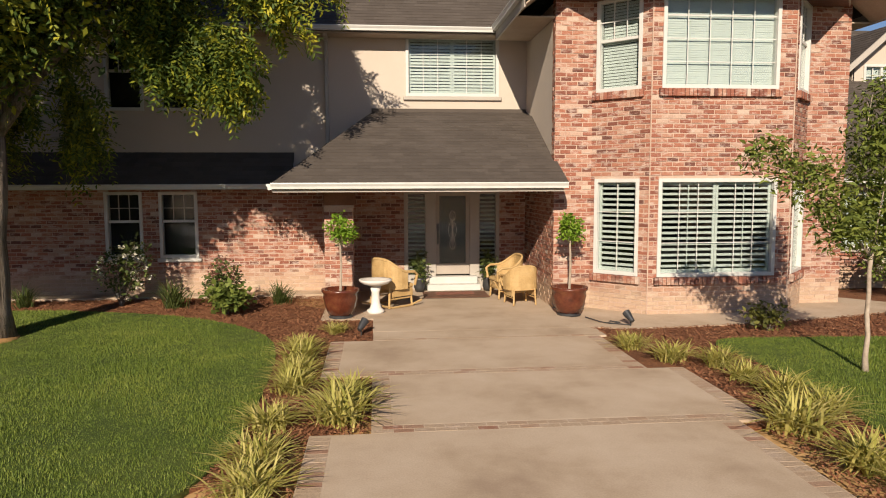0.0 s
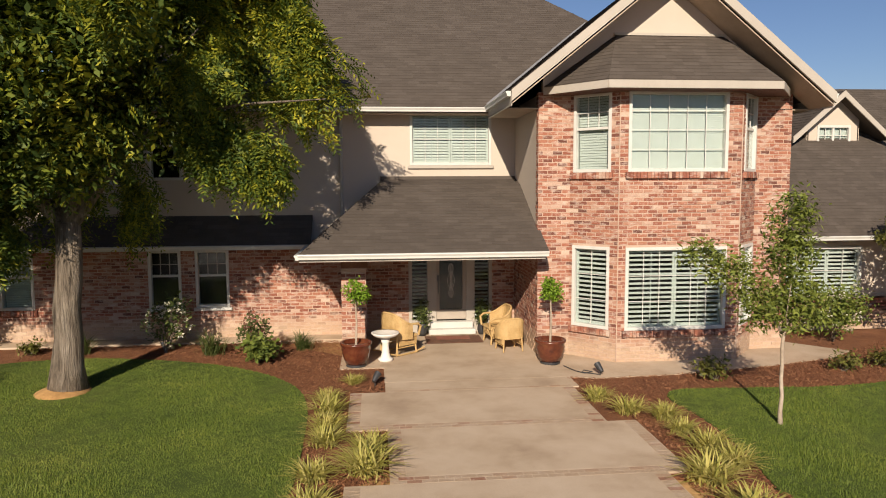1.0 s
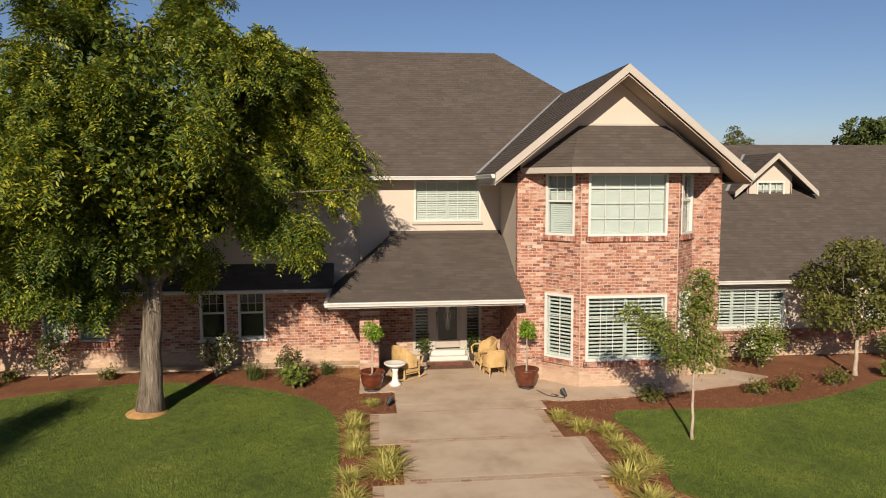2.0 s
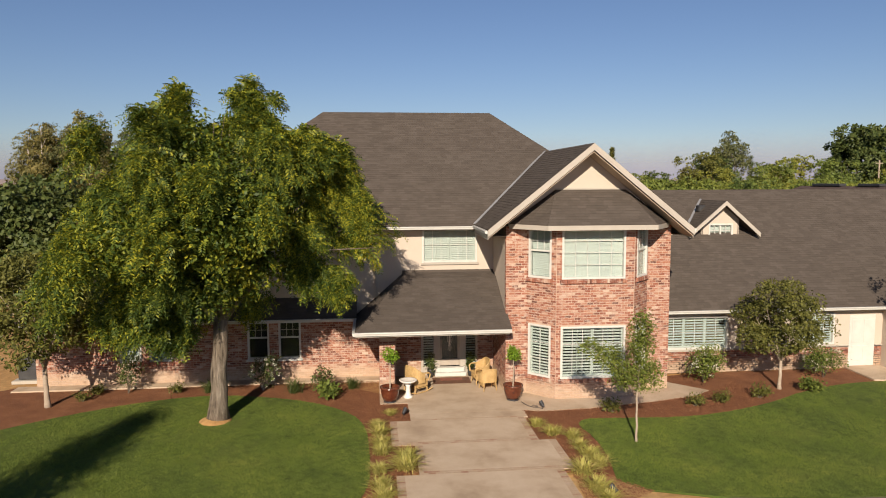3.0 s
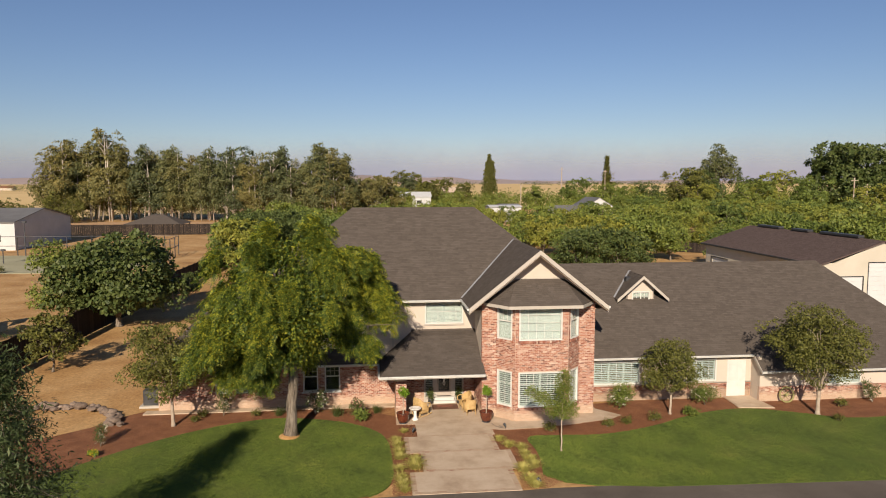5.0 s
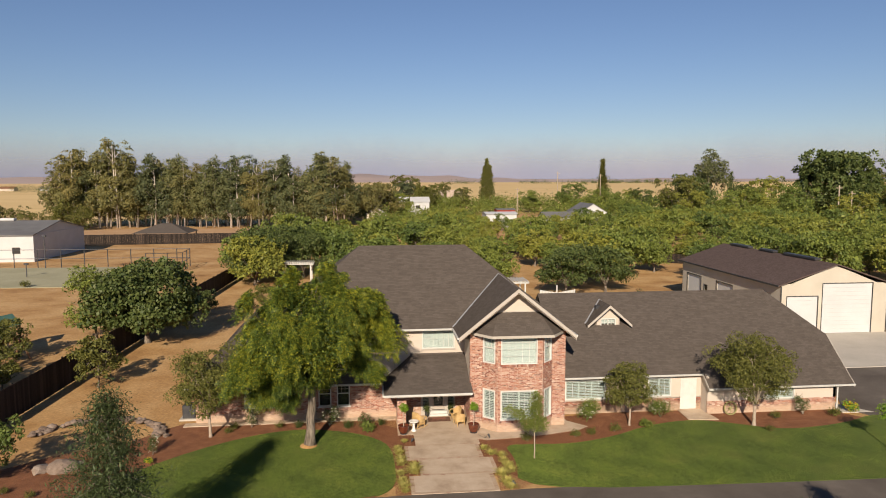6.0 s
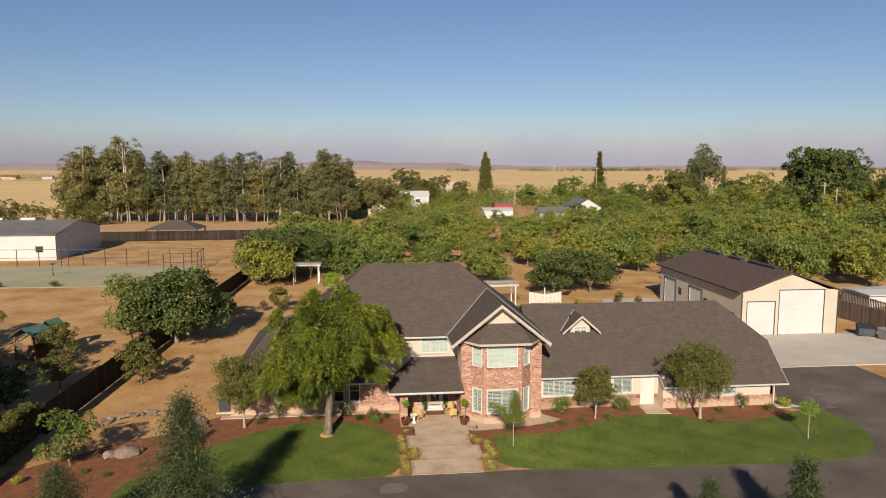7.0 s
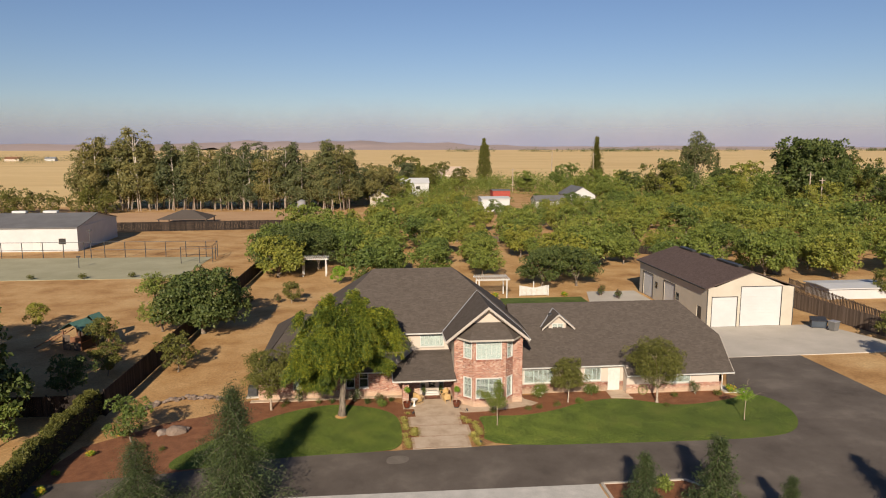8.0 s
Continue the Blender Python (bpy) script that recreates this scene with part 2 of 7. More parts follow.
M_GREYROOF = surface("weathered grey metal roof", [(0.3, (0.12, 0.115, 0.11)), (0.7, (0.17, 0.165, 0.16))], 0.3, 20.0, 0.15, 0.6, 0.1)
M_GALV = surface("grey sheet metal", [(0.3, (0.2, 0.2, 0.21)), (0.7, (0.27, 0.27, 0.28))], 0.6, 20.0, 0.1, 0.55, 0.1)
M_TIN = surface("white sheet metal", [(0.3, (0.46, 0.46, 0.45)), (0.7, (0.54, 0.53, 0.52))], 0.4, 20.0, 0.06, 0.5, 0.05)
M_BARN = surface("cream barn siding", [(0.3, (0.43, 0.385, 0.31)), (0.7, (0.49, 0.44, 0.36))], 0.5, 60.0, 0.06, 0.7, 0.1)
M_ROCK = surface("grey-tan boulder", [(0.25, (0.13, 0.092, 0.07)), (0.55, (0.235, 0.175, 0.135)), (0.8, (0.35, 0.285, 0.235))], 3.0, 25.0, 0.35, 0.9, 0.8, 0.03, pieces=0.3)
M_MAT = surface("brown door mat", [(0.3, (0.12, 0.06, 0.04)), (0.7, (0.2, 0.1, 0.06))], 5.0, 90.0, 0.4)
M_RED = surface("faded red paint", [(0.3, (0.27, 0.05, 0.04)), (0.7, (0.34, 0.075, 0.055))], 1.0, 20.0, 0.1)
M_BLUE = surface("blue plastic bin", [(0.3, (0.05, 0.062, 0.08)), (0.7, (0.08, 0.095, 0.115))], 1.0, 20.0, 0.1, 0.5)
# distance haze is mixed into the hill colour
M_HILL = surface("far hill with haze in its colour", [(0.3, (0.34, 0.27, 0.25)), (0.7, (0.42, 0.32, 0.28))], 0.002, 0.02, 0.06, 1.0, 0.0)
M_HAZE = surface("painted blue-grey distance haze", [(0.3, (0.15, 0.175, 0.265)), (0.7, (0.19, 0.195, 0.275))], 0.0012, 0.01, 0.03, 1.0, 0.0)


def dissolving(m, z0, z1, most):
    """Haze painted on a backdrop: what lies higher lets more of the sky through."""
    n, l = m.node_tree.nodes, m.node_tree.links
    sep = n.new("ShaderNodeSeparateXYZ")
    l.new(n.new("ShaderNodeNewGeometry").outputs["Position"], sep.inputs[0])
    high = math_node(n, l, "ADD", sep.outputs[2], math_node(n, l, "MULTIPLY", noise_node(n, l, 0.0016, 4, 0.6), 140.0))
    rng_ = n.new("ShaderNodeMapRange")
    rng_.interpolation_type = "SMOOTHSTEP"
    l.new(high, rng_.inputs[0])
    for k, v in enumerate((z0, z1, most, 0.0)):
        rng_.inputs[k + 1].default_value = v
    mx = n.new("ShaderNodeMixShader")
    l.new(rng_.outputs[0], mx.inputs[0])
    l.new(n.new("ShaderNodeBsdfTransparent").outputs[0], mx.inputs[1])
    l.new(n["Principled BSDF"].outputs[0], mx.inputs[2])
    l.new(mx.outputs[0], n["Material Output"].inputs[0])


dissolving(M_HAZE, 70.0, 400.0, 0.95)
M_WATERPAD = surface("light gravel strip", [(0.3, (0.42, 0.4, 0.36)), (0.7, (0.55, 0.52, 0.47))], 1.0, 20.0, 0.3)


# ---- mesh building ----
class Shape:
    """Vertices and faces of one mesh, gathered piece by piece."""

    def __init__(self):
        self.v, self.f = [], []

    def add(self, verts, faces):
        k = len(self.v)
        self.v.extend(tuple(p) for p in verts)
        self.f.extend(tuple(i + k for i in q) for q in faces)
        return self

    def box(self, x0, x1, y0, y1, z0, z1, m=None, c=0.0):
        """A box, its edges chamfered by c, under the matrix m."""
        lo, hi = (x0, y0, z0), (x1, y1, z1)
        if c <= 0:
            vs = [(x, y, z) for x in (x0, x1) for y in (y0, y1) for z in (z0, z1)]
            fs = [(0, 1, 3, 2), (4, 6, 7, 5), (0, 4, 5, 1), (2, 3, 7, 6), (0, 2, 6, 4), (1, 5, 7, 3)]
        else:
            vs, at = [], {}
            for s in [(a, b, d) for a in (0, 1) for b in (0, 1) for d in (0, 1)]:
                for ax in range(3):
                    at[s, ax] = len(vs)
                    vs.append(tuple((hi if s[i] else lo)[i] + (0 if i == ax else (-c if s[i] else c)) for i in range(3)))
            fs = []
            for ax in range(3):
                u, w = (ax + 1) % 3, (ax + 2) % 3
                for e in (0, 1):
                    ring = []
                    for a, b in ((0, 0), (1, 0), (1, 1), (0, 1)):
                        s = [0, 0, 0]
                        s[ax], s[u], s[w] = e, a, b
                        ring.append(at[tuple(s), ax])
                    fs.append(tuple(ring if e else ring[::-1]))
                for a, b in ((0, 0), (1, 0), (1, 1), (0, 1)):
                    s, t = [0, 0, 0], [0, 0, 0]
                    s[u], s[w], t[u], t[w], t[ax] = a, b, a, b, 1
                    q = (at[tuple(s), u], at[tuple(t), u], at[tuple(t), w], at[tuple(s), w])
                    fs.append(q if a == b else q[::-1])
            for s in [(a, b, d) for a in (0, 1) for b in (0, 1) for d in (0, 1)]:
                q = tuple(at[s, ax] for ax in range(3))
                fs.append(q if sum(s) % 2 else q[::-1])
        if m is not None:
            vs = [m @ Vector(p) for p in vs]
        return self.add(vs, fs)

    def prism(self, ring, z0, z1):
        """An upright prism over a ring of (x, y); counter-clockwise."""
        n = len(ring)
        vs = [(x, y, z0) for x, y in ring] + [(x, y, z1) for x, y in ring]
        fs = [tuple(range(n, 2 * n)), tuple(range(n - 1, -1, -1))]
        fs += [(i, (i + 1) % n, n + (i + 1) % n, n + i) for i in range(n)]
        return self.add(vs, fs)

    def slab(self, ring, thick):
        """A sheet through a ring of 3D points, thickened downwards along z."""
        n = len(ring)
        vs = [tuple(p) for p in ring] + [(p[0], p[1], p[2] - thick) for p in ring]
        fs = [tuple(range(n)), tuple(range(2 * n - 1, n - 1, -1))]
        fs += [(i, n + i, n + (i + 1) % n, (i + 1) % n) for i in range(n)]
        return self.add(vs, fs)

    def tube(self, path, radii, sides=8, cap=True):
        """A tube along points, with a radius at each."""
        path = [Vector(p) for p in path]
        vs, fs = [], []
        for i, p in enumerate(path):
            d = (path[min(i + 1, len(path) - 1)] - path[max(i - 1, 0)]).normalized()
            a = d.orthogonal().normalized() if i == 0 else (a - d * a.dot(d)).normalized()
            b = d.cross(a)
            for k in range(sides):
                w = 2 * math.pi * k / sides
                vs.append(p + (a * math.cos(w) + b * math.sin(w)) * radii[i])
        for i in range(len(path) - 1):
            for k in range(sides):
                q = (k + 1) % sides
                fs.append((i * sides + k, i * sides + q, (i + 1) * sides + q, (i + 1) * sides + k))
        if cap:
            fs += [tuple(range(sides - 1, -1, -1)), tuple(range((len(path) - 1) * sides, len(path) * sides))]
        return self.add(vs, fs)

    def turned(self, profile, sides=24, x=0.0, y=0.0):
        """A turned body: (radius, height) from bottom to top."""
        vs = [(x + r * math.cos(2 * math.pi * k / sides), y + r * math.sin(2 * math.pi * k / sides), z) for r, z in profile for k in range(sides)]
        n = len(profile)
        fs = [(i * sides + k, i * sides + (k + 1) % sides, (i + 1) * sides + (k + 1) % sides, (i + 1) * sides + k) for i in range(n - 1) for k in range(sides)]
        fs += [tuple(range(sides - 1, -1, -1)), tuple(range((n - 1) * sides, n * sides))]
        return self.add(vs, fs)

    def mesh(self, name, material, smooth=False):
        me = bpy.data.meshes.new(name)
        me.from_pydata(self.v, [], self.f)
        me.materials.append(material)
        if smooth:
            me.polygons.foreach_set("use_smooth", [True] * len(me.polygons))
        me.update()
        return me


def part(name, shape, material=None, parent=None, label="", smooth=False, kind=""):
    """One mesh object, under a thing or a part."""
    ob = new(name, shape.mesh(name, material, smooth) if isinstance(shape, Shape) else shape)
    ob.parent = parent
    return tagged(ob, label=label, kind=kind)


def thing(name, label, category, m=None, group="", kind=""):
    """An Empty at a thing's base, which carries its parts."""
    ob = new(name)
    ob.empty_display_size = 0.1
    if m is not None:
        ob.matrix_world = m
    return tagged(ob, label, category, group, kind)


def big_mesh(name, co, tri, material):
    """A mesh from arrays: (n, 3) vertices and (k, 3 or 4) faces."""
    me = bpy.data.meshes.new(name)
    w = tri.shape[1]
    me.vertices.add(len(co))
    me.vertices.foreach_set("co", np.ascontiguousarray(co, dtype=np.float32).ravel())
    me.loops.add(tri.size)
    me.loops.foreach_set("vertex_index", np.ascontiguousarray(tri, dtype=np.int32).ravel())
    me.polygons.add(len(tri))
    me.polygons.foreach_set("loop_start", np.arange(0, tri.size, w, dtype=np.int32))
    me.update(calc_edges=True)
    me.materials.append(material)
    return me


def clip_ring(ring, inside, cut):
    out = []
    for i, p in enumerate(ring):
        q = ring[(i + 1) % len(ring)]
        a, b = inside(p), inside(q)
        if a >= 0:
            out.append(p)
        if (a >= 0) != (b >= 0):
            k = a / (a - b)
            out.append((p[0] + (q[0] - p[0]) * k, p[1] + (q[1] - p[1]) * k))
    return out


def clip_to(ring, convex):
    """A 2D ring clipped to a convex counter-clockwise ring."""
    for i, a in enumerate(convex):
        b = convex[(i + 1) % len(convex)]
        ring = clip_ring(ring, lambda p: (b[0] - a[0]) * (p[1] - a[1]) - (b[1] - a[1]) * (p[0] - a[0]), None)
        if len(ring) < 3:
            return []
    return ring


def in_ring(x, y, ring):
    hit = np.zeros(np.shape(x), bool)
    for (ax, ay), (bx, by) in zip(ring, ring[1:] + ring[:1]):
        cross = ((ay > y) != (by > y)) & (x < (bx - ax) * (y - ay) / (by - ay + 1e-12) + ax)
        hit ^= cross
    return hit


def smooth_ring(ring, rounds=2):
    """A ring with its corners cut, for soft bed and lawn edges."""
    for _ in range(rounds):
        ring = [tuple(a[i] * k + b[i] * (1 - k) for i in (0, 1)) for a, b in zip(ring, ring[1:] + ring[:1]) for k in (0.75, 0.25)]
    return ring


# ---- ground, beds, lawns, paving ----
def sheet(name, ring, z0, z1, material, label, category):
    return tagged(part(name, Shape().prism(ring, z0, z1), material), label, category, kind="structure")


part_ground = Shape()
gx = [-4500, -1500, -500, -200, -100, -60, -30, 0, 30, 60, 100, 200, 500, 1500, 4500]
gy = [-1500, -300, -100, -50, 0, 50, 100, 150, 200, 260, 400, 800, 1500, 3000, 4700]
gv = [(x, y, -0.04) for y in gy for x in gx]
gf = [(j * 15 + i, j * 15 + i + 1, (j + 1) * 15 + i + 1, (j + 1) * 15 + i) for j in range(14) for i in range(14)]
part_ground.add(gv, gf)
tagged(part("ground", part_ground, M_DIRT), "dry orange-tan dirt yard with straw patches", "ground", kind="structure")
sheet("field_far", [(-4400, 232), (-30, 232), (40, 330), (4400, 330), (4400, 4600), (-4400, 4600)], -0.1, 0.02, M_FIELD, "golden dry wheat fields reaching the horizon", "field")

LAWN_L = smooth_ring([(-0.9, 3.5), (0.1, 4.2), (0.52, 5.4), (0.5, 7.5), (0.4, 9.7), (-0.1, 11.2), (-1.4, 12.5), (-3.2, 13.4), (-5.5, 13.9), (-7.7, 13.4), (-10.6, 11.7), (-13.4, 9.0), (-16.2, 5.3), (-17.4, 3.0), (-16.4, 1.6), (-9.0, 3.35)], 2)
LAWN_R = smooth_ring([(6.85, 3.6), (20.0, 3.0), (31.0, 2.8), (34.3, 4.6), (36.0, 8.6), (35.4, 12.0), (33.6, 12.6), (31.0, 11.2), (26.0, 10.3), (23.2, 11.9), (20.9, 12.95), (17.5, 12.2), (14.6, 10.5), (11.5, 9.5), (8.8, 9.75), (7.2, 9.75), (7.6, 7.6)], 2)
sheet("lawn_west", LAWN_L, -0.03, 0.03, M_TURF, "thick green mown lawn", "lawn")
sheet("lawn_east", LAWN_R, -0.03, 0.03, M_TURF, "thick green mown lawn curving along the drive", "lawn")
sheet("mulch_west", smooth_ring([(1.9, 3.55), (1.85, 15.6), (-12.4, 15.6), (-13.5, 15.9), (-16.0, 12.5), (-19.0, 11.5), (-22.0, 9.0), (-25.8, 6.0), (-26.0, -6.0), (-17.0, -6.0), (-18.5, 0.5), (-9.0, 3.3)], 1), -0.05, 0.006, M_MULCH, "red-brown bark mulch bed along the house", "mulch")
sheet("mulch_east", smooth_ring([(5.6, 3.55), (33.5, 3.3), (33.6, 13.9), (22.4, 14.8), (12.3, 14.8), (5.6, 12.8)], 1), -0.05, 0.004, M_MULCH, "red-brown bark mulch bed along the house", "mulch")
sheet("road", [(-30.0, -3.2), (19.0, -3.3), (19.0, -14.0), (75.0, -14.0), (75.0, 6.0), (47.0, 10.0), (46.6, 23.8), (37.8, 23.8), (32.6, 14.0), (33.6, 12.3), (34.9, 10.8), (35.1, 8.3), (33.8, 5.2), (31.0, 3.4), (20.0, 3.5), (7.2, 3.72), (5.9, 3.62), (1.2, 3.62), (-9.0, 3.3), (-16.6, 1.5), (-30.0, 0.0)], -0.05, 0.012, M_ASPHALT, "weathered grey asphalt driveway", "driveway")
sheet("road_patch", smooth_ring([(-1.0, 1.2), (0.7, 1.3), (0.9, 2.6), (-0.8, 2.7)], 2), -0.02, 0.018, surface("pale worn asphalt", [(0.3, (0.13, 0.11, 0.09)), (0.7, (0.2, 0.17, 0.14))], 0.8, 40.0, 0.3), "pale round repair patch in the asphalt", "patch")
sheet("slab_barn", [(37.8, 23.8), (57.4, 24.0), (61.4, 25.6), (58.6, 33.4), (57.4, 35.2), (55.2, 36.5), (37.8, 36.5)], -0.05, 0.05, M_SLAB, "pale concrete apron before the barn", "slab")
sheet("pavement_strip", [(-12.0, -13.0), (13.9, -13.0), (13.9, -3.4), (-12.0, -3.0)], -0.05, 0.05, M_WATERPAD, "pale gravel and concrete strip beside the drive", "strip")
sheet("court", [(-100, 80), (-36, 79), (-35.5, 103), (-100, 106)], -0.05, 0.02, M_COURT, "faded pale green sports court", "court")
sheet("dirt_track", [(-110, 152), (-24, 156), (-14, 206), (-110, 206)], -0.05, 0.012, surface("bare pinkish dirt", [(0.3, (0.42, 0.25, 0.13)), (0.7, (0.5, 0.32, 0.18))], 0.08, 4.0, 0.2), "bare pinkish dirt strip behind the fence", "dirt")
apron = [(5.75, 11.0), (6.4, 10.75), (8.2, 10.85), (10.6, 11.3), (12.6, 11.8), (13.4, 12.4), (12.3, 13.6), (12.2, 14.9), (12.0, 12.9), (11.05, 12.9), (10.19, 12.0), (7.27, 12.0), (6.38, 12.9), (5.6, 12.9)]
sheet("pavement_bay", apron, -0.05, 0.025, M_CONCRETE, "tan concrete apron round the bay", "pavement")
sheet("floor_porch", [(0.85, 12.1), (1.85, 12.1), (1.85, 10.9), (5.75, 10.9), (5.6, 12.9), (5.6, 15.75), (0.85, 15.75)], -0.05, 0.037, M_CONCRETE, "tan concrete porch floor", "floor")
sheet("pavement_foundation", [(-13.2, 15.1), (0.85, 15.1), (0.85, 15.72), (-13.2, 15.72)], -0.05, 0.06, M_CONCRETE, "tan concrete strip along the wall", "pavement")
sheet("pavement_door", [(20.6, 12.9), (22.6, 12.6), (22.4, 14.9), (20.7, 14.9)], -0.05, 0.06, M_CONCRETE, "tan concrete stoop at the side door", "pavement")
sheet("pavement_garage", [(32.0, 13.2), (34.2, 13.0), (32.9, 14.6), (32.9, 27.0), (32.0, 27.0)], -0.05, 0.03, M_SLAB, "pale concrete strip beside the garage", "pavement")

# walk: three staggered sections with brick bands round them
WALK = [(1.22, 5.88, 3.62, 5.86), (1.86, 6.24, 5.86, 8.06), (1.16, 5.72, 8.06, 10.2), (1.86, 5.85, 10.2, 10.95)]
walk_thing = tagged(new("walk_path"), "tan concrete front walk edged with worn brick", "walkway", kind="structure")
for x0, x1, y0, y1 in WALK:
    inset = 0.24
    part("concrete_panel", Shape().box(x0 + inset, x1 - inset, y0 + (0.236 if y0 < 10 else 0.12), y1 - 0.004, -0.05, 0.0355, c=0.0015), M_CONCRETE, walk_thing)
part("mortar_bed", Shape().box(1.22, 5.88, 3.62, 5.86, -0.06, 0.0345).box(1.86, 6.24, 5.861, 8.06, -0.06, 0.0345).box(1.16, 5.72, 8.061, 10.2, -0.06, 0.0345).box(1.86, 5.85, 10.201, 10.95, -0.06, 0.0345), M_CONCRETE, walk_thing)
paver = Shape().box(0, 0.215, 0, 0.1, -0.04, 0.0355, c=0.0015).mesh("paver", M_PAVER)
rng = random.Random(4)
for x0, x1, y0, y1 in WALK:
    y = y0 + 0.24
    while y < y1 - 0.1 and y0 < 10:
        for x in (x0 + 0.01, x1 - 0.225):
            part("paver", paver, None, walk_thing).location = (x, y, rng.uniform(-0.0008, 0.0015))
        y += 0.108
    x = x0 + 0.01
    while x < x1 - 0.2:
        part("paver", paver, None, walk_thing).location = (x, y0 + 0.01, rng.uniform(-0.0008, 0.0015))
        if y0 < 10 and x < x1 - 0.32:
            part("paver", paver, None, walk_thing).location = (x + 0.11, y0 + 0.121, rng.uniform(-0.0008, 0.0015))
        x += 0.226


def grass_stuff(name, ring, count, height, material, seed, lo=0.02, weight=None):
    """Upright bent blades, two triangles each, scattered over a ring."""
    r = np.random.default_rng(seed)
    a = np.array(ring)
    x = r.uniform(a[:, 0].min(), a[:, 0].max(), count * 3)
    y = r.uniform(a[:, 1].min(), a[:, 1].max(), count * 3)
    keep = in_ring(x, y, ring)
    if weight is not None:
        keep &= r.uniform(0, 1, len(x)) < weight(x, y)
    x, y = x[keep][:count], y[keep][:count]
    n = len(x)
    turn, lean = r.uniform(0, 6.28, n), r.uniform(0.1, 0.9, n)
    h = height * r.uniform(0.5, 1.25, n) * (1 + 0.3 * np.sin(x * 1.7 + 1.3 * np.sin(y)) * np.sin(y * 1.3) + 0.25 * np.sin(x * 9 + 2 * np.sin(y * 5)) * np.sin(y * 8 + np.sin(x * 6)))
    w = 0.0045 + 0.04 * h
    dx, dy = np.cos(turn), np.sin(turn)
    base = np.stack([x, y, np.full(n, lo)], 1)
    side = np.stack([-dy * w, dx * w, np.zeros(n)], 1)
    tip = np.stack([x + dx * h * lean * 0.8, y + dy * h * lean * 0.8, lo + h * np.sqrt(1 - 0.5 * lean**2)], 1)
    co = np.stack([base - side, base + side, tip], 1).reshape(-1, 3)
    return part(name, big_mesh(name, co, np.arange(3 * n).reshape(-1, 3), material))


near = lambda x, y: np.clip(1.6 - np.hypot(x - 2, y) / 16, 0.28, 1)
tagged(grass_stuff("grass", LAWN_L, 400000, 0.042, M_GRASS, 1, weight=near), "short green lawn grass blades", "grass", kind="stuff")
tagged(grass_stuff("grass", LAWN_R, 400000, 0.042, M_GRASS, 2, weight=near), "short green lawn grass blades", "grass", kind="stuff")


def chips(name, ring, count, seed, clear=()):
    """Loose bark chips: flat slivers lying at all angles."""
    r = np.random.default_rng(seed)
    a = np.array(ring)
    x = r.uniform(a[:, 0].min(), a[:, 0].max(), count * 4)
    y = r.uniform(a[:, 1].min(), a[:, 1].max(), count * 4)
    keep = in_ring(x, y, ring)
    for c in clear:
        keep &= ~in_ring(x, y, c)
    x, y = x[keep][:count], y[keep][:count]
    n = len(x)
    t, p = r.uniform(0, 6.28, n), r.uniform(-0.5, 0.5, n)
    l, w = r.uniform(0.008, 0.032, n), r.uniform(0.004, 0.012, n)
    c = np.stack([x, y, np.full(n, 0.018) + r.uniform(0, 0.02, n)], 1)
    u = np.stack([np.cos(t) * l, np.sin(t) * l, p * l], 1)
    v = np.stack([-np.sin(t) * w, np.cos(t) * w, r.uniform(-0.4, 0.4, n) * w], 1)
    co = np.stack([c - u - v, c + u - v, c + u + v, c - u + v], 1).reshape(-1, 3)
    return tagged(part(name, big_mesh(name, co, np.arange(4 * n).reshape(-1, 4), M_CHIP)), "loose red-brown bark chips", "mulch", kind="stuff")


chips("bark_chips", [(1.85, 3.7), (1.85, 12.1), (0.8, 15.1), (-7.0, 15.1), (-7.0, 12.0), (0.3, 9.0), (0.4, 3.6)], 24000, 5, [LAWN_L, [(1.22, 3.5), (1.86, 3.5), (1.86, 5.86), (1.22, 5.86)], [(1.16, 8.06), (1.86, 8.06), (1.86, 10.2), (1.16, 10.2)]])
chips("bark_chips", [(5.9, 3.7), (6.25, 8.0), (5.75, 10.9), (10.6, 11.3), (13.4, 12.3), (15.0, 13.5), (15.0, 9.0), (7.0, 3.7)], 20000, 6, [LAWN_R, apron, [(1.86, 5.86), (6.25, 5.86), (6.25, 8.06), (1.86, 8.06)]])


# ---- house ----
def wall_frame(p0, p1):
    """From a wall's two ends, left to right as seen from outside: u along it, depth inwards, z up."""
    u = Vector((p1[0] - p0[0], p1[1] - p0[1], 0)).normalized()
    return Matrix(((u.x, -u.y, 0, p0[0]), (u.y, u.x, 0, p0[1]), (0, 0, 1, 0), (0, 0, 0, 1))), math.dist(p0, p1)


